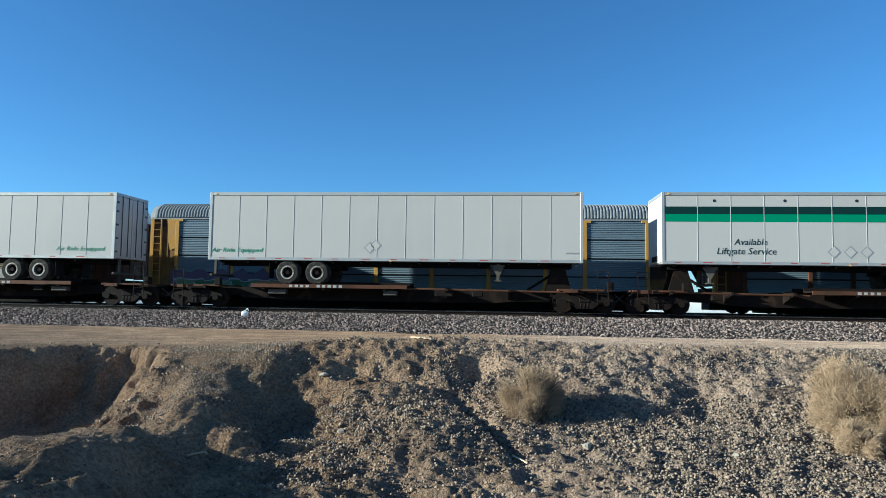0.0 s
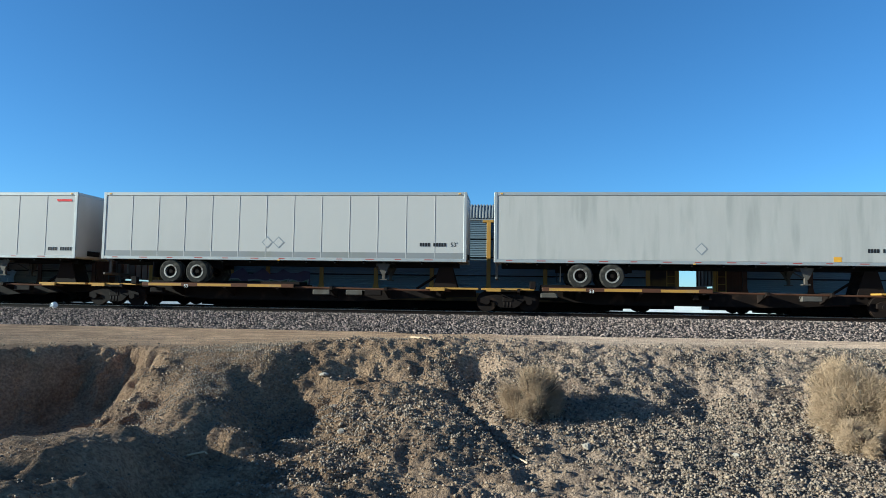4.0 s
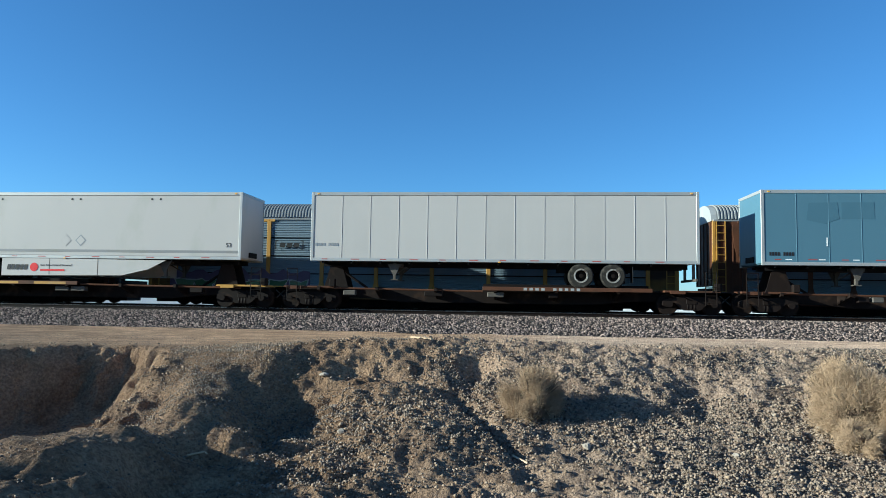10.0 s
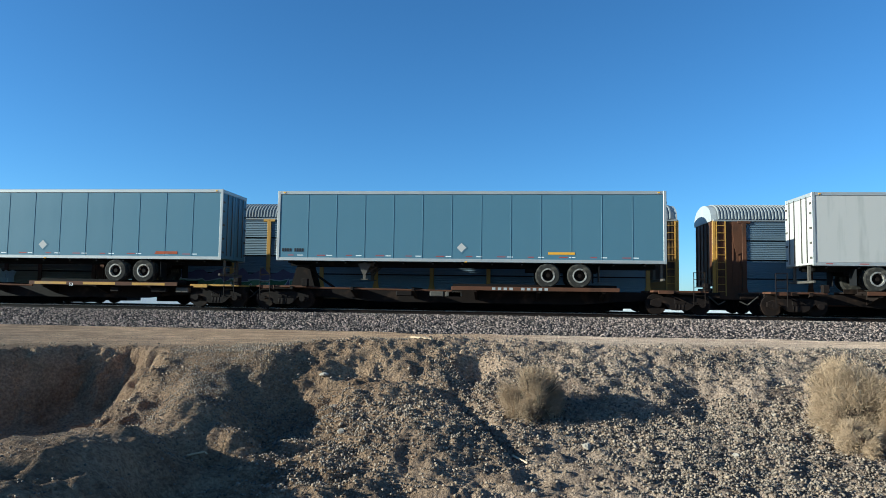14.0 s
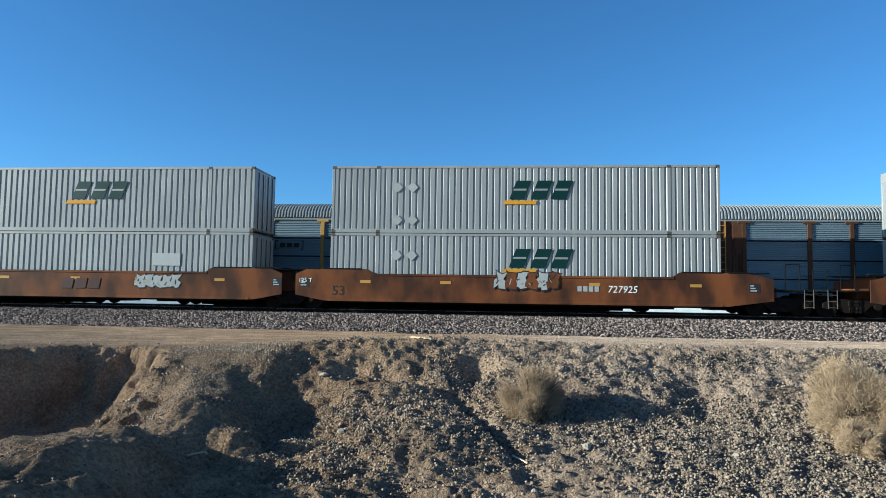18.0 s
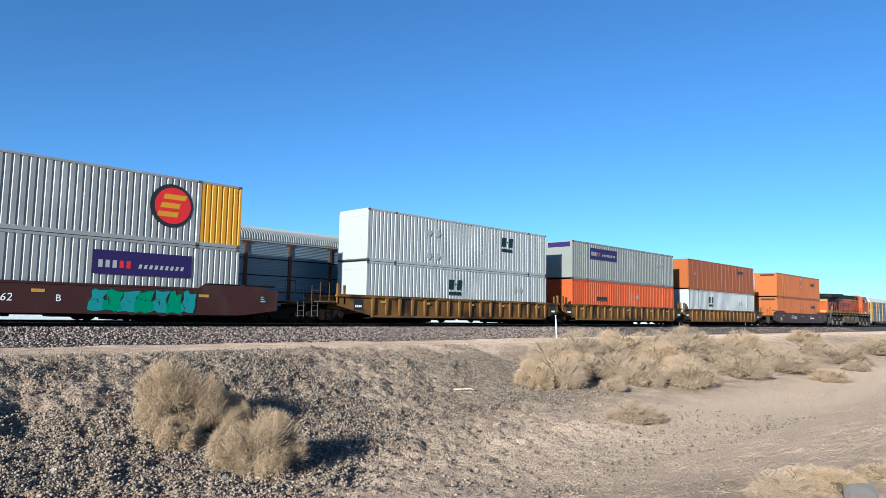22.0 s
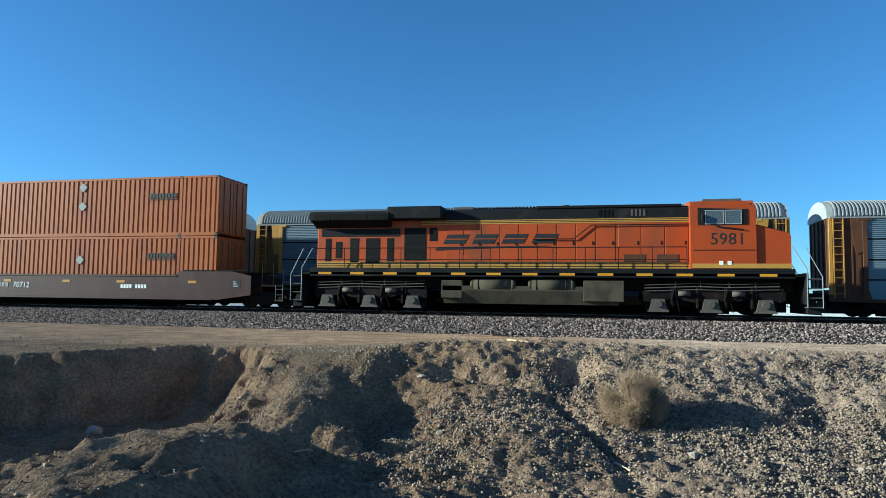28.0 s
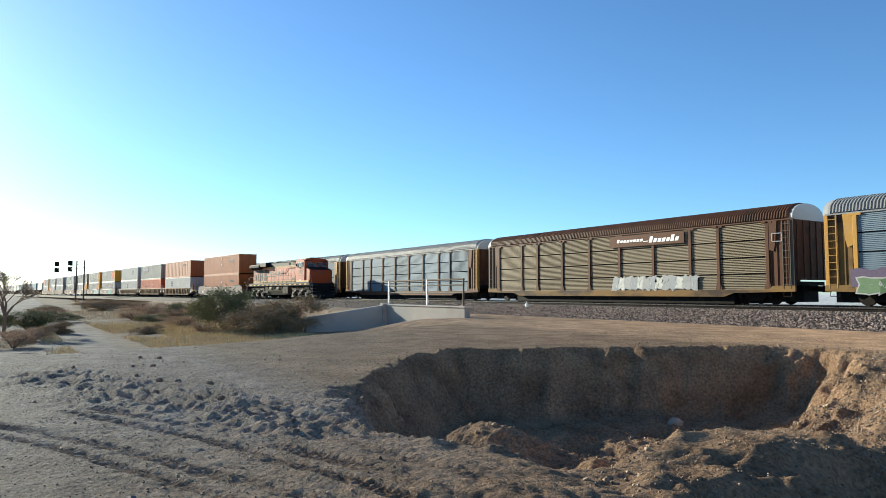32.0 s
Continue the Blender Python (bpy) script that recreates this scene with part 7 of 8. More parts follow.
    for s in (-1, 1):
        part("windscreen", Geo().box(19.55, 19.57, min(s * 0.08, s * 1.2), max(s * 0.08, s * 1.2), 3.68, 4.16, 0.006), GLASS, cab)
    part("arm_rest", Geo().rod((18.1, -W - 0.03, 3.55), (19.1, -W - 0.03, 3.42), 0.02), BLACK, cab)
    part("mirror", Geo().box(17.55, 17.58, -W - 0.18, -W - 0.02, 3.75, 4.05, 0.01), BLACK, cab)
    part("nose", Geo().prism([(19.5, 1.75), (19.5, 3.62), (20.7, 3.30), (20.8, 3.18), (20.8, 1.75)], -W + 0.12, W - 0.12), ORANGE, c)
    part("nose_top", Geo().prism([(19.56, 3.625), (19.56, 3.66), (20.7, 3.34), (20.7, 3.305)], -1.25, 1.25), BLACK, c, "black anti-glare panel")
    part("nose_stripe", Geo().box(17.2, 20.78, -W + 0.005, -W + 0.125, 1.92, 2.10), YELLOW, c, "yellow stripe")
    part("nose_door_line", Geo().box(17.25, 19.5, -W + 0.004, -W + 0.02, 2.62, 2.645), BLACK, c)
    part("headlamp", Geo().cyl("x", 20.82, 0.2, 3.0, 0.11, 0.06, 12).cyl("x", 20.82, -0.2, 3.0, 0.11, 0.06, 12), GREY_STEEL, c)
    for a in (18.2, 18.5):
        part("cab_vent", Geo().box(a, a + 0.14, -W - 0.004, -W + 0.02, 2.05, 2.2), DECAL_WHITE, c)
    letters("lettering", "5981", 0.66, DECAL_BLACK, c, (17.86, -W + 0.018, 2.85), 0.0, "black road number", 1.0)
    # the owner's mark: four wide slanted blocks over a long tapering bar
    for i in range(4):
        a = 6.98 + i * 1.28
        slab("owner_mark", bar(a, a + 0.95, 2.98, 3.38, 0.20), -HW - 0.02, DECAL_BLACK, c, "", 0.008)
        slab("owner_mark", bar(a + 0.12, a + 1.05, 3.16, 3.20, 0.02), -HW - 0.029, ORANGE, c, "", 0.003)
    slab("owner_mark", [(6.6, 2.70), (11.6, 2.86), (11.6, 2.88), (6.75, 2.84)], -HW - 0.02, DECAL_BLACK, c, "", 0.008)
    # railings
    n = 13
    for s in (-1, 1):
        for i in range(n):
            q = 1.3 + i * (15.7 / (n - 1))
            part("stanchion", shared("stan", lambda: Geo().cyl("z", 0, 0, 0, 0.018, 1.0, 6).mesh("stanchion", BLACK)), None, c, "", (q, s * (W - 0.03), 2.26))
        part("handrail", Geo().rod((1.3, s * (W - 0.03), 2.76), (17.0, s * (W - 0.03), 2.76), 0.02), BLACK, c)
        part("handrail", Geo().rod((1.3, s * (W - 0.03), 2.26), (17.0, s * (W - 0.03), 2.26), 0.014), BLACK, c)
    # end steps with pale handrails
    for xe, d in ((0.55, 1), (L - 0.55, -1)):
        part("end_sheet", Geo().box(min(xe, xe + 0.1 * d), max(xe, xe + 0.1 * d), -W, W, 0.55, 1.75, 0.02), BLACK, c)
        part("snow_plough", Geo().prism([(xe, 0.2), (xe - 0.5 * d, 0.15), (xe - 0.25 * d, 0.75), (xe, 0.8)], -1.3, 1.3), BLACK, c)
        part("coupler", Geo().box(min(xe - 0.8 * d, xe), max(xe - 0.8 * d, xe), -0.14, 0.14, 0.70, 1.0, 0.03), RUST_STEEL, c)
        for s in (-1, 1):
            for k in range(4):
                part("step", Geo().box(min(xe - 0.48 * d, xe + 0.05 * d), max(xe - 0.48 * d, xe + 0.05 * d), min(s * 0.95, s * (W - 0.02)), max(s * 0.95, s * (W - 0.02)), 0.42 + k * 0.36, 0.46 + k * 0.36, 0.006), GREY_STEEL, c)
            part("grab_rail", Geo().rod((xe - 0.48 * d, s * W, 0.42), (xe - 0.48 * d, s * W, 1.6), 0.016).rod((xe - 0.48 * d, s * W, 1.6), (xe + 0.1 * d, s * W, 2.75), 0.016).rod((xe + 0.05 * d, s * W, 0.42), (xe + 0.05 * d, s * W, 1.9), 0.016).rod((xe + 0.05 * d, s * W, 1.9), (xe + 0.55 * d, s * W, 2.78), 0.016), DECAL_GREY, c, "pale grab rail")
    # fuel tank, air reservoirs, boxes
    part("fuel_tank", Geo().prism([(-1.45, 0.95), (-1.2, 0.40), (1.2, 0.40), (1.45, 0.95), (1.45, 1.15), (-1.45, 1.15)], 7.1, 14.4, "x"), DUST, c, "dusty brown fuel tank")
    for a in (8.3, 10.75):
        part("air_reservoir", Geo().cyl("x", a + 0.95, -1.22, 1.18, 0.29, 1.6, 20).cyl("x", a + 0.07, -1.22, 1.18, 0.20, 0.16, 20, 0.29).cyl("x", a + 1.83, -1.22, 1.18, 0.29, 0.16, 20, 0.20), DUST, c, "dusty air reservoir")
        for q in (0.35, 1.55):
            part("reservoir_strap", Geo().cyl("x", a + q, -1.22, 1.18, 0.296, 0.05, 20), BLACK, c)
    part("filter_box", Geo().box(7.05, 7.95, -1.45, -1.05, 0.62, 1.38, 0.02), DUST, c)
    part("battery_box", Geo().box(13.0, 14.6, -1.46, -1.0, 0.55, 1.40, 0.02), DUST, c)
    # three-axle bogies
    for xc in (3.75, 17.9):
        fr = Geo()
        out = [(-2.6, 0.62), (-2.6, 0.95), (-1.6, 1.08), (1.6, 1.08), (2.6, 0.95), (2.6, 0.62), (2.2, 0.55), (1.4, 0.72), (0.55, 0.55), (-0.55, 0.55), (-1.4, 0.72), (-2.2, 0.55)]
        for s in (-1, 1):
            fr.prism(out, min(s * 1.10, s * 1.24), max(s * 1.10, s * 1.24))
        fr.box(-0.3, 0.3, -1.2, 1.2, 0.7, 1.05)
        b = part("bogie", fr, DARK_STEEL, c, "heavy three-axle bogie", (xc, 0, 0))
        for dx in (-1.98, 0.0, 1.98):
            part("wheelset", shared("lw", lambda: Geo().cyl("y", 0, -0.76, 0, 0.52, 0.12, 24).cyl("y", 0, 0.76, 0, 0.52, 0.12, 24).cyl("y", 0, 0, 0, 0.1, 1.5, 10).mesh("wheelset", DARK_STEEL)), None, b, "", (dx, 0, 0.53))
            part("axle_box", shared("lab", lambda: Geo().prism([(-0.36, 0.22), (0.36, 0.22), (0.24, 0.70), (-0.24, 0.70)], -1.34, -1.22).cyl("y", 0, -1.37, 0.50, 0.14, 0.1, 14).box(-0.40, 0.40, -1.36, -1.22, 0.18, 0.25).mesh("axle_box", GREY_STEEL)), None, b, "", (dx, 0, 0))
            part("shock_absorber", Geo().rod((dx + 0.5, -1.32, 0.62), (dx + 0.62, -1.32, 1.12), 0.028), DARK_STEEL, b)
        part("frame_face", Geo().prism([(-0.75, 0.60), (0.75, 0.60), (1.05, 0.82), (0.8, 0.98), (-0.8, 0.98), (-1.05, 0.82)], -1.262, -1.238), RUST_STEEL, b, "grimy cast face of the bogie frame")
        for z, r in ((1.20, 0.022), (1.32, 0.016), (1.08, 0.018)):
            part("brake_pipe", Geo().rod((-2.5, -1.30, z - 0.08), (-0.6, -1.30, z), r).rod((-0.6, -1.30, z), (0.7, -1.30, z - 0.03), r).rod((0.7, -1.30, z - 0.03), (2.5, -1.30, z + 0.02), r), GREY_STEEL, b)
        for dx in (-1.45, -0.5, 0.55, 1.5):
            part("brake_hanger", Geo().box(dx - 0.05, dx + 0.05, -1.30, -1.22, 0.35, 1.15, 0.015), RUST_STEEL, b)
            part("sand_pipe", Geo().rod((dx + 0.12, -1.27, 1.4), (dx + 0.16, -1.22, 0.7), 0.018).rod((dx + 0.16, -1.22, 0.7), (dx + 0.3, -1.0, 0.2), 0.018), GREY_STEEL, b)
        part("brake_cylinder", Geo().cyl("x", -1.0, -1.34, 0.92, 0.1, 0.45, 12).cyl("x", 1.0, -1.34, 0.92, 0.1, 0.45, 12), GREY_STEEL, b)
    return moved(c, u)


locomotive(535.8)


# ---- shrubs, culvert, signals and small things ----
def at_ground(x, y, sink=0.04):
    return (x, y, float(ground_z(np.array([x]), np.array([y]))[0]) - sink)


def blades(name, p0, p1, p2, w, material):
    """Fine twigs: each a bent strip of two quads."""
    n = len(p0)
    rg = np.random.default_rng(n)
    side = rg.normal(size=(n, 3))
    d = p2 - p0
    side -= d * (np.sum(side * d, 1) / np.maximum(np.sum(d * d, 1), 1e-9))[:, None]
    side /= np.maximum(np.linalg.norm(side, axis=1), 1e-9)[:, None]
    s = side * w[:, None]
    v = np.stack([p0 - s, p0 + s, p1 - s * 0.7, p1 + s * 0.7, p2], 1)
    o = 5 * np.arange(n)[:, None]
    q = (np.array([[0, 1, 3, 2]]) + o)
    t = (np.array([[2, 3, 4]]) + o)
    me = bpy.data.meshes.new(name)
    me.from_pydata(v.reshape(-1, 3).tolist(), [], q.tolist() + t.tolist())
    me.materials.append(material)
    return me


def twig_cloud(seed, n, material, wide=1.0, flat=1.0, lean=0.0):
    """The twigs of a dry shrub of unit width and height, a lopsided dome with tufts and gaps."""
    rg = np.random.default_rng(seed)
    m = 36
    tuft = rg.normal(size=(m, 3))
    tuft[:, 2] = np.abs(tuft[:, 2]) * 0.8 - 0.05
    tuft /= np.linalg.norm(tuft, axis=1)[:, None]
    reach = rg.uniform(0.55, 1.05, m)
    k = rg.integers(0, m, n)
    d = tuft[k] + rg.normal(size=(n, 3)) * 0.15
    d /= np.linalg.norm(d, axis=1)[:, None]
    r = reach[k]
    a = np.sqrt(rg.uniform(0.12, 0.95, n))
    way = d * 0.8 + rg.normal(size=(n, 3)) * 0.5 + (0, 0, 0.1)
    way /= np.linalg.norm(way, axis=1)[:, None]
    ln = rg.uniform(0.03, 0.15, n)
    sc = np.array([0.5, 0.5, 0.82 * flat])
    p0 = d * (a * r)[:, None] * sc + (0, 0, 0.16)
    p2 = p0 + way * ln[:, None] * (0.6, 0.6, 0.9)
    p1 = (p0 + p2) / 2 + rg.normal(size=(n, 3)) * 0.014
    for p in (p0, p1, p2):
        p[:, 0] += lean * p[:, 2]
        p[:, 2] = np.maximum(p[:, 2], 0.0)
    return blades("foliage", p0, p1, p2, rg.uniform(0.0010, 0.0021, n) * wide, material)


def stem_geo(seed, n=9, r=0.018):
    rr = random.Random(seed)
    g = Geo()
    for i in range(n):
        a, t = rr.random() * 6.283, rr.uniform(0.2, 0.8)
        m = (0.22 * math.cos(a) * t, 0.22 * math.sin(a) * t, rr.uniform(0.25, 0.4))
        g.rod((0.02 * math.cos(a), 0.02 * math.sin(a), 0.0), m, r, 5)
        for k in range(2):
            b = a + rr.uniform(-0.7, 0.7)
            g.rod(m, (m[0] + 0.2 * math.cos(b), m[1] + 0.2 * math.sin(b), m[2] + rr.uniform(0.15, 0.4)), r * 0.6, 4)
    return g


TW = [twig_cloud(1, 52000, TWIG), twig_cloud(2, 52000, TWIG), twig_cloud(3, 15000, TWIG_GREY, 2.3), twig_cloud(4, 15000, TWIG, 2.3)]


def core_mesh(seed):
    """A lopsided, knobbly dome, added dark inside a shrub to shade its gaps."""
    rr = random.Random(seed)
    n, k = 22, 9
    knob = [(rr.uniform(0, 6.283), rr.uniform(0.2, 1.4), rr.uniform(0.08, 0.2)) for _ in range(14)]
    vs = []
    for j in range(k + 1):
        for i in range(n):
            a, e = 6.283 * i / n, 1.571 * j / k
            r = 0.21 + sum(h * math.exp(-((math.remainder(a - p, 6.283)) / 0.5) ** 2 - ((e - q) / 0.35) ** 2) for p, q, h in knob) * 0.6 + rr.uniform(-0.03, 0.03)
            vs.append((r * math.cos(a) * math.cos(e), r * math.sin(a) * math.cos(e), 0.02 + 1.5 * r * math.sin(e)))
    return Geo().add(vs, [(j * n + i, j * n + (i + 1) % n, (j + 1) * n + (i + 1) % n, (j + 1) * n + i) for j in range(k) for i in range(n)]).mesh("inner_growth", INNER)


CORE = [core_mesh(1), core_mesh(2)]
STEM = [stem_geo(i).mesh("stem", BARK) for i in range(3)]


def shrub(x, y, w, h, k, lab, turn=0.0, group="dry shrubs along the bank"):
    s = thing("shrub", lab, "shrub", group, at_ground(x, y))
    s.rotation_euler = (0, 0, radians(turn))
    s.scale = (w, w, h)
    part("stem", STEM[k % 3], None, s)
    part("inner_growth", CORE[k % 2], None, s, "dark core for the shade between the twigs")
    part("foliage", TW[k % 4], None, s)
    return s


DRY, GREY_DRY = "round dry straw-coloured shrub on the gravel bank", "low grey-brown dry shrub on the bank"
for i, (x, y, w, h) in enumerate(((0.37, 12.35, 1.38, 1.1), (5.75, 12.1, 1.75, 1.45), (6.3, 11.7, 1.3, 0.9), (7.0, 12.2, 0.72, 0.7), (5.87, 9.4, 1.6, 1.02), (5.35, 11.2, 0.9, 0.6))):
    shrub(x, y, w, h, (0, 1, 0, 0, 1, 3)[i], DRY, i * 67)
RIGHT = [(16.77, 12.4, 1.0, 1.0), (17.9, 12.1, 1.3, 1.0), (20.6, 13.0, 1.5, 0.9), (23.5, 13.9, 1.8, 1.1), (25.0, 14.3, 2.2, 1.35), (27.4, 14.4, 2.2, 1.2), (21.5, 11.5, 1.5, 1.15), (23.1, 10.5, 1.9, 1.15), (24.8, 11.6, 1.7, 1.0),
         (39.2, 15.1, 1.7, 0.95), (28.2, 10.7, 2.0, 1.1), (30.0, 12.4, 2.0, 1.0), (49.2, 14.7, 2.3, 1.1), (33.1, 10.6, 2.5, 1.1), (36.0, 12.2, 2.4, 1.0), (41.0, 10.3, 2.6, 1.15), (31.4, 8.4, 1.4, 0.65), (15.5, 8.4, 1.3, 0.6), (44.0, 12.6, 2.4, 1.0), (52.0, 11.4, 2.6, 1.1), (60.0, 12.6, 2.6, 1.1), (38.0, 9.0, 1.2, 0.6), (26.5, 12.8, 1.6, 0.9), (19.3, 11.3, 0.8, 0.5), (18.9, 12.9, 1.6, 1.1), (19.8, 13.9, 1.7, 1.2), (22.2, 14.4, 1.8, 1.3), (21.9, 12.6, 1.7, 1.1), (25.8, 13.2, 1.9, 1.2), (28.9, 13.6, 2.2, 1.3), (31.5, 14.5, 2.3, 1.3), (34.5, 13.8, 2.3, 1.1), (37.5, 14.2, 2.3, 1.1)]
for i, (x, y, w, h) in enumerate(RIGHT):
    shrub(x, y, w * 1.22, h, 2 if i % 4 else 3, GREY_DRY if i % 4 else DRY, i * 83)
for i, (x, y, w, h) in enumerate(((7.0, 2.2, 0.7, 0.3), (7.5, 1.9, 0.6, 0.26), (7.9, 2.3, 0.55, 0.22), (8.4, 1.7, 0.6, 0.25))):
    shrub(x, y, w, h, 2 + i % 2, "small tuft of dry yellow grass on the sand", i * 41)

# leafy desert bushes by the culvert


def leaf_cloud(seed, n, material, size=0.02):
    rg = np.random.default_rng(seed)
    c = rg.normal(size=(30, 3)) * (0.26, 0.26, 0.24) + (0, 0, 0.5)
    c[:, 2] = np.clip(c[:, 2], 0.1, 0.95)
    p = c[rg.integers(0, 30, n)] + rg.normal(size=(n, 3)) * (0.075, 0.075, 0.07)
    p[:, 2] = np.clip(p[:, 2], 0.02, 1.05)
    d = rg.normal(size=(n, 3)) * size
    e = rg.normal(size=(n, 3)) * size * 0.6
    return blades("leaves", p, p + d * 0.5 + e, p + d, np.full(n, size * 0.35), material)


LEAVES = [leaf_cloud(11, 14000, LEAF), leaf_cloud(12, 14000, BRUSH), leaf_cloud(13, 9000, TWIG)]


def bush(x, y, w, h, k, lab, turn=0):
    s = thing("bush", lab, "bush", "desert bushes by the culvert", at_ground(x, y, 0.06))
    s.rotation_euler, s.scale = (0, 0, radians(turn)), (w, w, h)
    part("stem", STEM[k % 3], None, s)
    part("foliage", LEAVES[k % 3], None, s)
    return s


bush(-46.3, 11.5, 4.0, 2.9, 0, "large green leafy desert bush near the culvert")
bush(-48.5, 13.0, 3.0, 1.9, 0, "green leafy desert bush near the culvert", 80)
bush(-40.4, 12.6, 5.2, 2.2, 1, "broad brown-grey desert bush beside the culvert wall", 30)
bush(-41.6, 13.4, 3.6, 1.8, 1, "broad brown-grey desert bush beside the culvert wall", 130)
bush(-38.8, 12.6, 2.6, 1.5, 1, "brown-grey desert bush beside the culvert wall", 200)
bush(-50.1, 17.0, 2.8, 1.9, 2, "dry tan desert bush by the culvert", 20)
SCRUB = [(-57.4, 0.5, 3.6, 1.5), (-39.4, -0.3, 2.0, 1.0), (-107, 9.8, 4.8, 1.5), (-93, 13, 5.0, 1.5), (-74, 14, 4.1, 1.5), (-66, 12.4, 3.2, 1.2), (-51.4, 2.0, 2.2, 0.9), (-82, 12, 4, 1.3), (-60, 14, 3.2, 1.3), (-70, 9, 3.0, 0.9), (-120, 14, 5, 1.4), (-135, 11, 6, 1.4), (-62, 9.6, 2.4, 0.8), (-54, 10.2, 2.4, 0.9), (-47.5, 6.9, 1.8, 0.6), (-44.0, 9.6, 1.5, 0.7), (-70, 3, 3.0, 1.0), (-85, 2, 3.4, 1.1), (-100, 3, 4, 1.2), (-44, 0.6, 1.8, 0.8)]
for i, (x, y, w, h) in enumerate(SCRUB):
    bush(x, y, w, h, 1 + i % 2 if i % 4 else 0, "low desert scrub on the lower ground beyond the plain", i * 57)
# straw-coloured grass, past counting
rg = np.random.default_rng(21)
gx2 = np.concatenate([rg.uniform(-62, -24, 30000), rg.uniform(-110, -40, 16000)])
gy2 = np.concatenate([rg.uniform(1, 14, 30000), rg.uniform(2, 18, 16000)])
keep = (np.abs(gy2 - 3.6 - 0.02 * (gx2 + 40)) > 1.6) & (vnoise(gx2 * 0.3, gy2 * 0.3) > -0.12) & (gx2 + 0.25 * (gy2 - 4) < -25.5)
gx2, gy2 = gx2[keep], gy2[keep]
p0 = np.stack([gx2, gy2, ground_z(gx2, gy2) - 0.02], 1)
up = rg.normal(size=p0.shape) * (0.10, 0.10, 0.05) + (0.03, 0, 0.20)
tagged(new("dry_grass", blades("dry_grass", p0, p0 + up * 0.5 + rg.normal(size=p0.shape) * 0.02, p0 + up, np.full(len(p0), 0.014), GRASS)), "dry yellow grass over the lower ground", "grass", "", "stuff")


# a bare branching tree at the edge of the scrub
def bare_tree(x, y, h, seed):
    t = thing("bare_tree", "leafless grey desert tree with fine drooping twigs", "tree", "", at_ground(x, y))
    rr = random.Random(seed)
    trunk, limbs, tips = Geo(), Geo(), []

    def grow(p, d, ln, r, depth):
        q = p + d * ln
        (trunk if depth < 2 else limbs).rod(tuple(p), tuple(q), r, 6 if depth < 2 else 4)
        if depth == 5:
            tips.append((p, q))
            return
        for k in range(3 if depth else 4):
            e = (d + Vector((rr.uniform(-0.7, 0.7), rr.uniform(-0.7, 0.7), rr.uniform(-0.15, 0.45)))).normalized()
            grow(q, e, ln * rr.uniform(0.62, 0.85), r * 0.62, depth + 1)
    grow(Vector((0, 0, 0)), Vector((0.1, 0, 1)).normalized(), h * 0.26, 0.11, 0)
    part("trunk", trunk, BARK, t)
    part("limbs", limbs, BARK, t)
    rg = np.random.default_rng(seed)
    P = np.array([list(b) for a, b in tips for _ in range(6)])
    D = rg.normal(size=P.shape) * 0.12 + (0, 0, 0.05)
    part("twig_mass", blades("twigs", P, P + D * 0.5, P + D, np.full(len(P), 0.008), TWIG_GREY), None, t)
    return t


bare_tree(-52.3, -0.9, 4.6, 3)


# culvert: head wall, wing wall, corner pillar, pipe railing
cv = tagged(thing("culvert", "pale concrete culvert wall with a grey pipe railing", "culvert", "", (0, 0, 0)), kind="structure")
part("head_wall", Geo().box(-39.4, -30.4, 20.0, 20.35, -2.6, -0.18, 0.02), CONCRETE, cv)
part("coping", Geo().box(-39.4, -30.3, 19.94, 20.41, -0.18, -0.10, 0.015), CONCRETE, cv)
part("wing_wall", Geo().prism([(20.0, -2.6), (14.6, -2.6), (14.6, -0.86), (20.0, -0.14)], -39.85, -39.5, "x"), CONCRETE, cv, "sloping wing wall")
part("pillar", Geo().box(-39.88, -39.42, 19.72, 20.3, -2.6, -0.06, 0.02), CONCRETE, cv)
part("deck_slab", Geo().box(-39.4, -30.4, 20.35, 24.6, -1.6, -1.3), CONCRETE, cv)
for x, w, m in ((-39.46, 0.11, DECAL_WHITE), (-34.6, 0.11, DECAL_WHITE), (-30.75, 0.06, GREY_STEEL)):
    part("rail_post", Geo().box(x - w / 2, x + w / 2, 20.11, 20.21, -0.12, 1.40, 0.008), m, cv, "white railing post" if m is DECAL_WHITE else "thin grey railing post")
for z, r in ((1.36, 0.05), (1.05, 0.035), (0.62, 0.03)):
    part("top_rail" if z > 1.2 else "mid_rail", Geo().rod((-40.6 if z > 1.2 else -39.5, 20.16, z), (-30.7, 20.16, z), r), GREY_STEEL, cv)


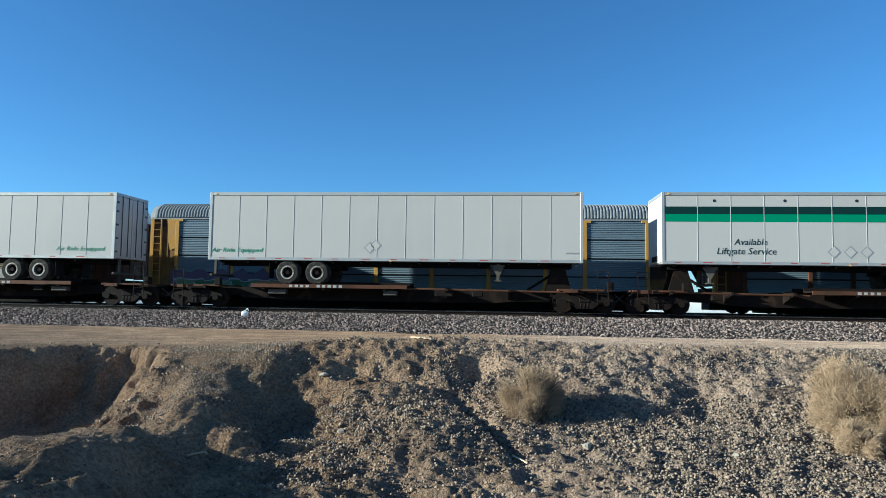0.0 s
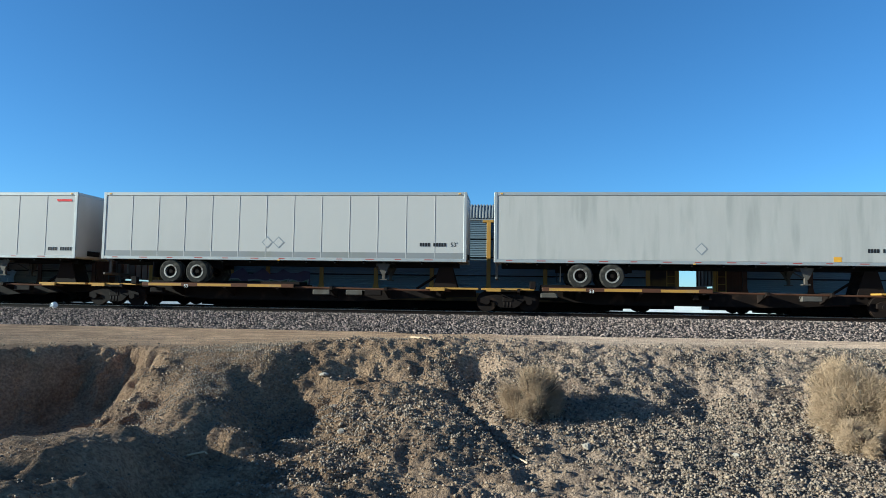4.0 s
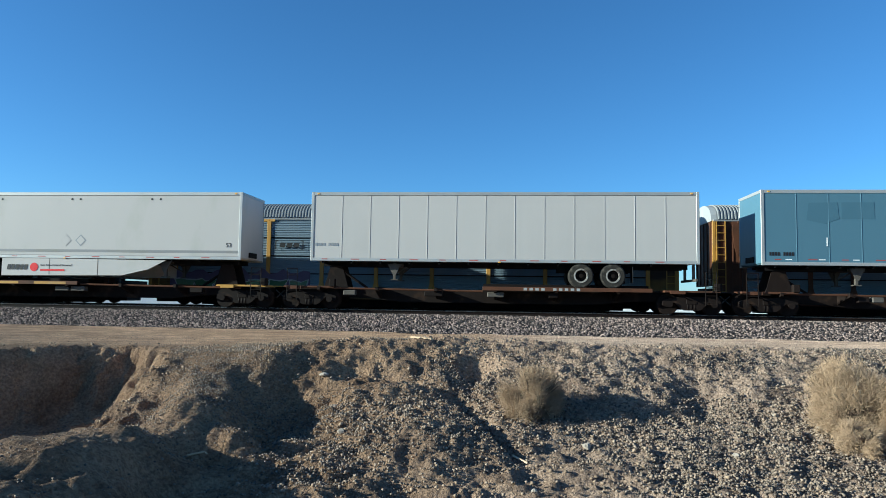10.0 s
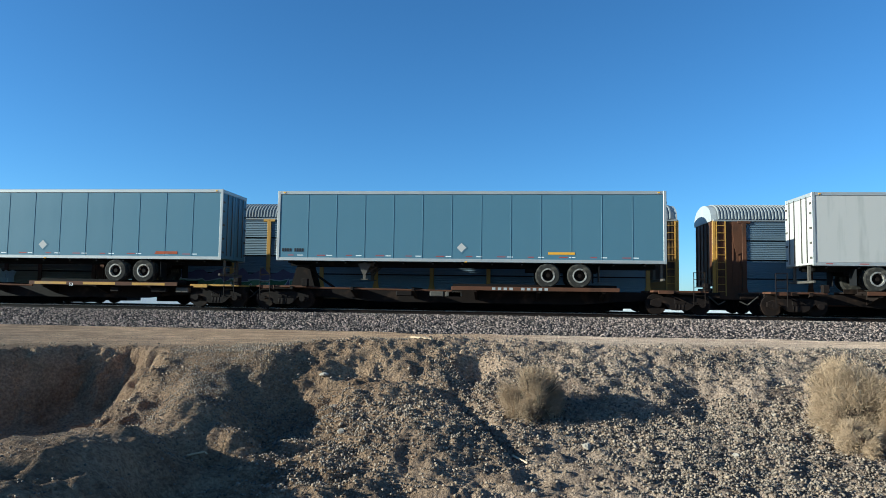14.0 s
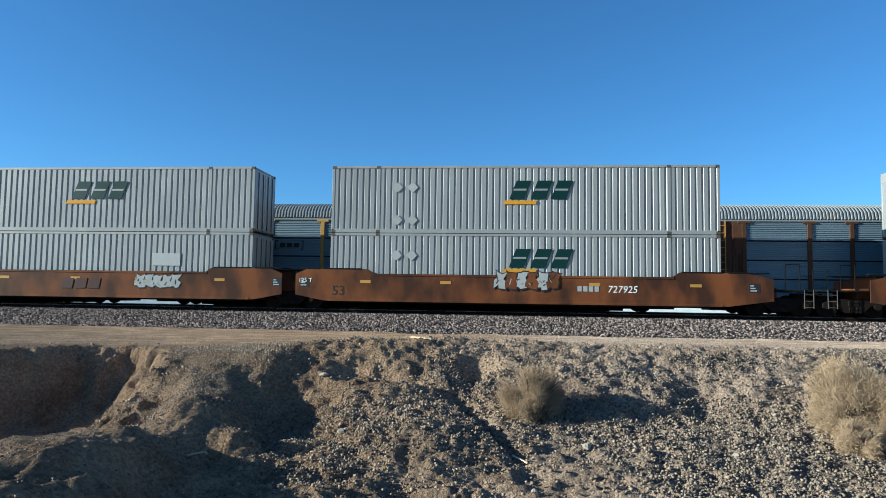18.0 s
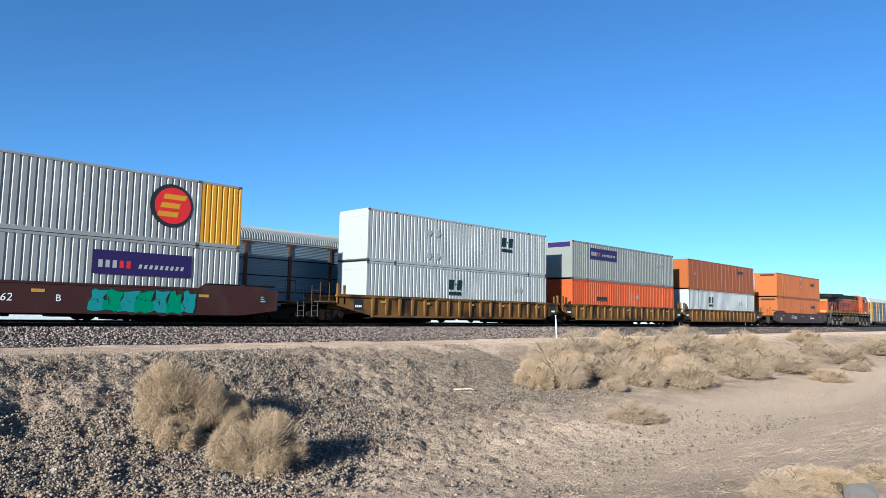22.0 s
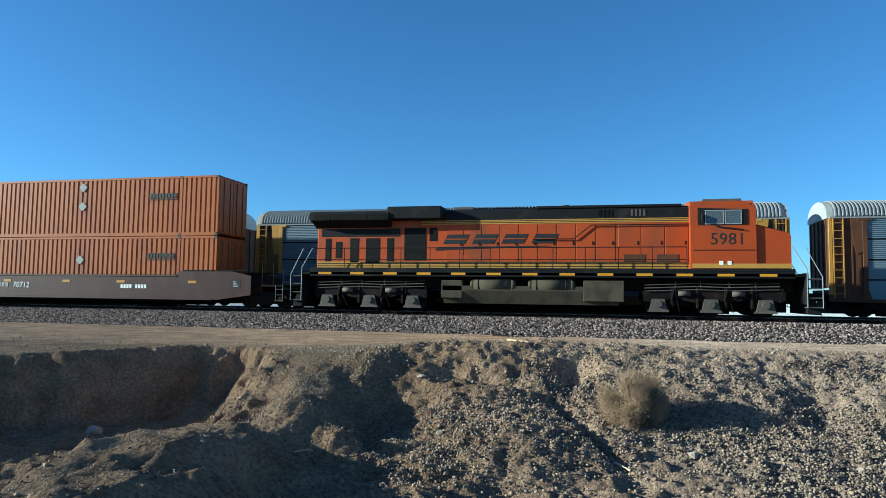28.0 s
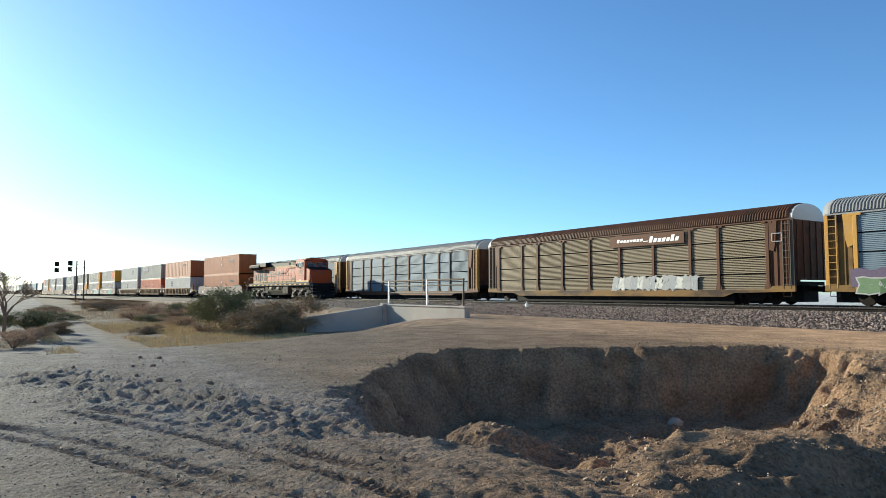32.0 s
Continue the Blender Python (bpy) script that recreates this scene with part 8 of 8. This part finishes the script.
def signal_bridge(x, y):
    """Two masts with a pair of long arms reaching out, and on the arms two columns of lamp heads."""
    s = thing("signal_bridge", "grey cantilever signal bridge with dark lamp heads over the line", "railway signal", "", at_ground(x, y))
    z0 = -s.location.z
    for dx, dy in ((0, 0), (4, 1.4)):
        part("mast", Geo().cyl("z", dx, dy, 4.3 + z0 / 2, 0.16, 8.6 + z0, 10), GREY_STEEL, s)
    for z in (7.8, 6.9):
        part("arm", Geo().rod((4, 1.4, z + z0), (-15, -0.6, z + z0), 0.09), GREY_STEEL, s)
    part("end_arm", Geo().rod((-15, -0.6, 7.4 + z0), (-25, -3.3, 7.4 + z0), 0.07), GREY_STEEL, s)
    for dx, dy in ((-25, -3.3), (-15, -0.6)):
        part("dropper", Geo().rod((dx, dy, 6.3 + z0), (dx, dy, 9.2 + z0), 0.06), GREY_STEEL, s)
        for z in (8.6, 6.9):
            hd = part("signal_head", Geo().box(dx - 0.1, dx + 0.25, dy - 0.55, dy + 0.55, z + z0 - 0.6, z + z0 + 0.6, 0.08), DARK_STEEL, s)
            for k in (-0.3, 0.3):
                part("lamp_hood", Geo().cyl("x", dx + 0.38, dy, z + z0 + k, 0.16, 0.25, 10), DARK_STEEL, hd)
    return s


signal_bridge(-190, 11.6)


def rock(x, y, s, m, lab, z=None, flat=0.7):
    rr = random.Random(int(abs(x * 91 + y * 37) * 10))
    g = Geo()
    n, k = 9, 5
    vs = [(0, 0, s * flat)]
    for j in range(1, k):
        a = math.pi * j / k
        for i in range(n):
            b = 2 * math.pi * i / n
            q = s * rr.uniform(0.8, 1.15)
            vs.append((q * math.sin(a) * math.cos(b), q * math.sin(a) * math.sin(b), q * flat * math.cos(a)))
    vs.append((0, 0, -s * flat))
    fs = [(0, 1 + i, 1 + (i + 1) % n) for i in range(n)]
    for j in range(k - 2):
        fs += [(1 + j * n + i, 1 + (j + 1) * n + i, 1 + (j + 1) * n + (i + 1) % n, 1 + j * n + (i + 1) % n) for i in range(n)]
    e = len(vs) - 1
    fs += [(e, e - n + (i + 1) % n, e - n + i) for i in range(n)]
    g.add(vs, fs)
    me = g.mesh("rock", m)
    ob = tagged(new("rock", me), lab, "rock", "loose rocks")
    p = at_ground(x, y, 0)
    ob.location = (p[0], p[1], p[2] + s * flat * 0.5)
    return ob


rock(-6.6, 7.2, 0.10, PALE_STONE, "pale rounded rock at the edge of the pit")
rock(-6.9, 7.0, 0.06, STONE, "small dark rock on the mound")
rock(-10.4, 12.2, 0.17, PALE_STONE, "pale blocky rock on the pit wall")
rock(18.0, 13.9, 0.12, PALE_STONE, "white rock among the shrubs")
rock(-3.7, 13.4, 0.10, PALE_STONE, "pale flat stone set in the bank", flat=0.4)
rock(1.2, 11.0, 0.08, PALE_STONE, "small pale rock on the bank")
rock(7.2, 1.6, 0.15, STONE, "grey boulder by the grass tufts")
for i in range(18):
    rr = random.Random(i)
    rock(rr.uniform(-20, -5.5), rr.uniform(0.6, 3.2), rr.uniform(0.025, 0.07), (STONE, SOIL, SOIL)[i % 3], "small loose rock on the hard-packed plain")
for i in range(40):
    rr = random.Random(100 + i)
    rock(rr.uniform(-4, 14), rr.uniform(8.0, 15.0), rr.uniform(0.035, 0.07), (STONE, SOIL, PALE_STONE, SOIL, SOIL)[i % 5], "loose rock on the gravel bank")
pl = part("stick", Geo().box(-0.28, 0.28, -0.05, 0.05, 0.0, 0.05, 0.006), PALE_WOOD, None)
tagged(pl, "short bleached piece of board lying on the dirt road", "board")
pl.location, pl.rotation_euler = at_ground(-2.0, 15.4, -0.01), (0, radians(4), radians(-25))
for x, y, ln, tr, lab in ((14.1, 12.8, 0.55, -50, "pale stick lying on the gravel bank"), (0.15, 10.5, 0.45, 120, "thin dry stick on the gravel bank"), (-4.5, 9.6, 0.28, 20, "short pale stick on the soil")):
    st = Geo().rod((-ln / 2, 0, 0.02), (ln / 3, 0.03, 0.05), 0.016, 5).rod((ln / 3, 0.03, 0.05), (ln / 2, -0.02, 0.03), 0.012, 5)
    ob = tagged(new("stick", st.mesh("stick", PALE_WOOD)), lab, "stick")
    ob.location, ob.rotation_euler = at_ground(x, y, -0.005), (0, 0, radians(tr))
mp = thing("marker_post", "slim white marker post leaning beside the track", "post", "", at_ground(34.9, 24.4))
mp.rotation_euler = (0, radians(-4), 0)
part("post", Geo().box(-0.05, 0.05, -0.02, 0.02, 0, 1.45, 0.006), DECAL_WHITE, mp)
part("reflector", Geo().box(-0.04, 0.04, -0.026, -0.02, 1.2, 1.38), GREY_STEEL, mp)

# a plastic bag that the train's wind rolls along the ballast
bag = thing("plastic_bag", "crumpled white plastic bag blowing along the ballast", "bag")
rr = random.Random(2)
bg2 = Geo()
nb = 12
vsb = [(0, 0, 0.15)] + [((0.14 + rr.uniform(-0.05, 0.05)) * math.sin(math.pi * j / 5) * math.cos(6.283 * i / nb), (0.11 + rr.uniform(-0.04, 0.04)) * math.sin(math.pi * j / 5) * math.sin(6.283 * i / nb), 0.14 * math.cos(math.pi * j / 5) + rr.uniform(-0.03, 0.03)) for j in range(1, 5) for i in range(nb)] + [(0, 0, -0.12)]
fsb = [(0, 1 + i, 1 + (i + 1) % nb) for i in range(nb)] + [(1 + j * nb + i, 1 + (j + 1) * nb + i, 1 + (j + 1) * nb + (i + 1) % nb, 1 + j * nb + (i + 1) % nb) for j in range(3) for i in range(nb)] + [(len(vsb) - 1, len(vsb) - 1 - nb + (i + 1) % nb, len(vsb) - 1 - nb + i) for i in range(nb)]
part("bag_body", bg2.add(vsb, fsb), DECAL_WHITE, bag)
part("handle", Geo().rod((0.02, 0, 0.12), (0.1, 0.02, 0.24), 0.02, 5).rod((0.1, 0.02, 0.24), (0.16, 0, 0.14), 0.02, 5), DECAL_WHITE, bag)
BAG = [(0, -10.94, -0.22, 0), (1, -12.4, -0.14, 20), (1.5, -12.62, -0.12, 35), (2, -12.99, -0.08, 60), (2.5, -13.76, 0.0, 100), (3, -15.1, 0.2, 150), (3.5, -17.0, 0.15, 200), (4.5, -22.0, -0.1, 260), (6, -30.0, -0.14, 330), (8, -34.0, -0.16, 360), (32, -34.2, -0.16, 362)]


# ---- what moves ----
def travelled(t):
    """Metres that the near train has gone to the left after t seconds."""
    q = t / 16
    return 305.74 * q + 11.058 * q ** 2 - 5.826 * q ** 3 + 1.2536 * q ** 4 + 0.02 * max(t - 24, 0) ** 2


def motions():
    for ob, u, dz in MOVING:
        walk(ob, [(t, Matrix.Translation((0, 0, dz)) @ on_track(u - travelled(t), YN)) for t in range(33)])
    walk(bag, [(t, pose(x, 27.3, z, 0, a, a * 0.4)) for t, x, z, a in BAG])


motions()
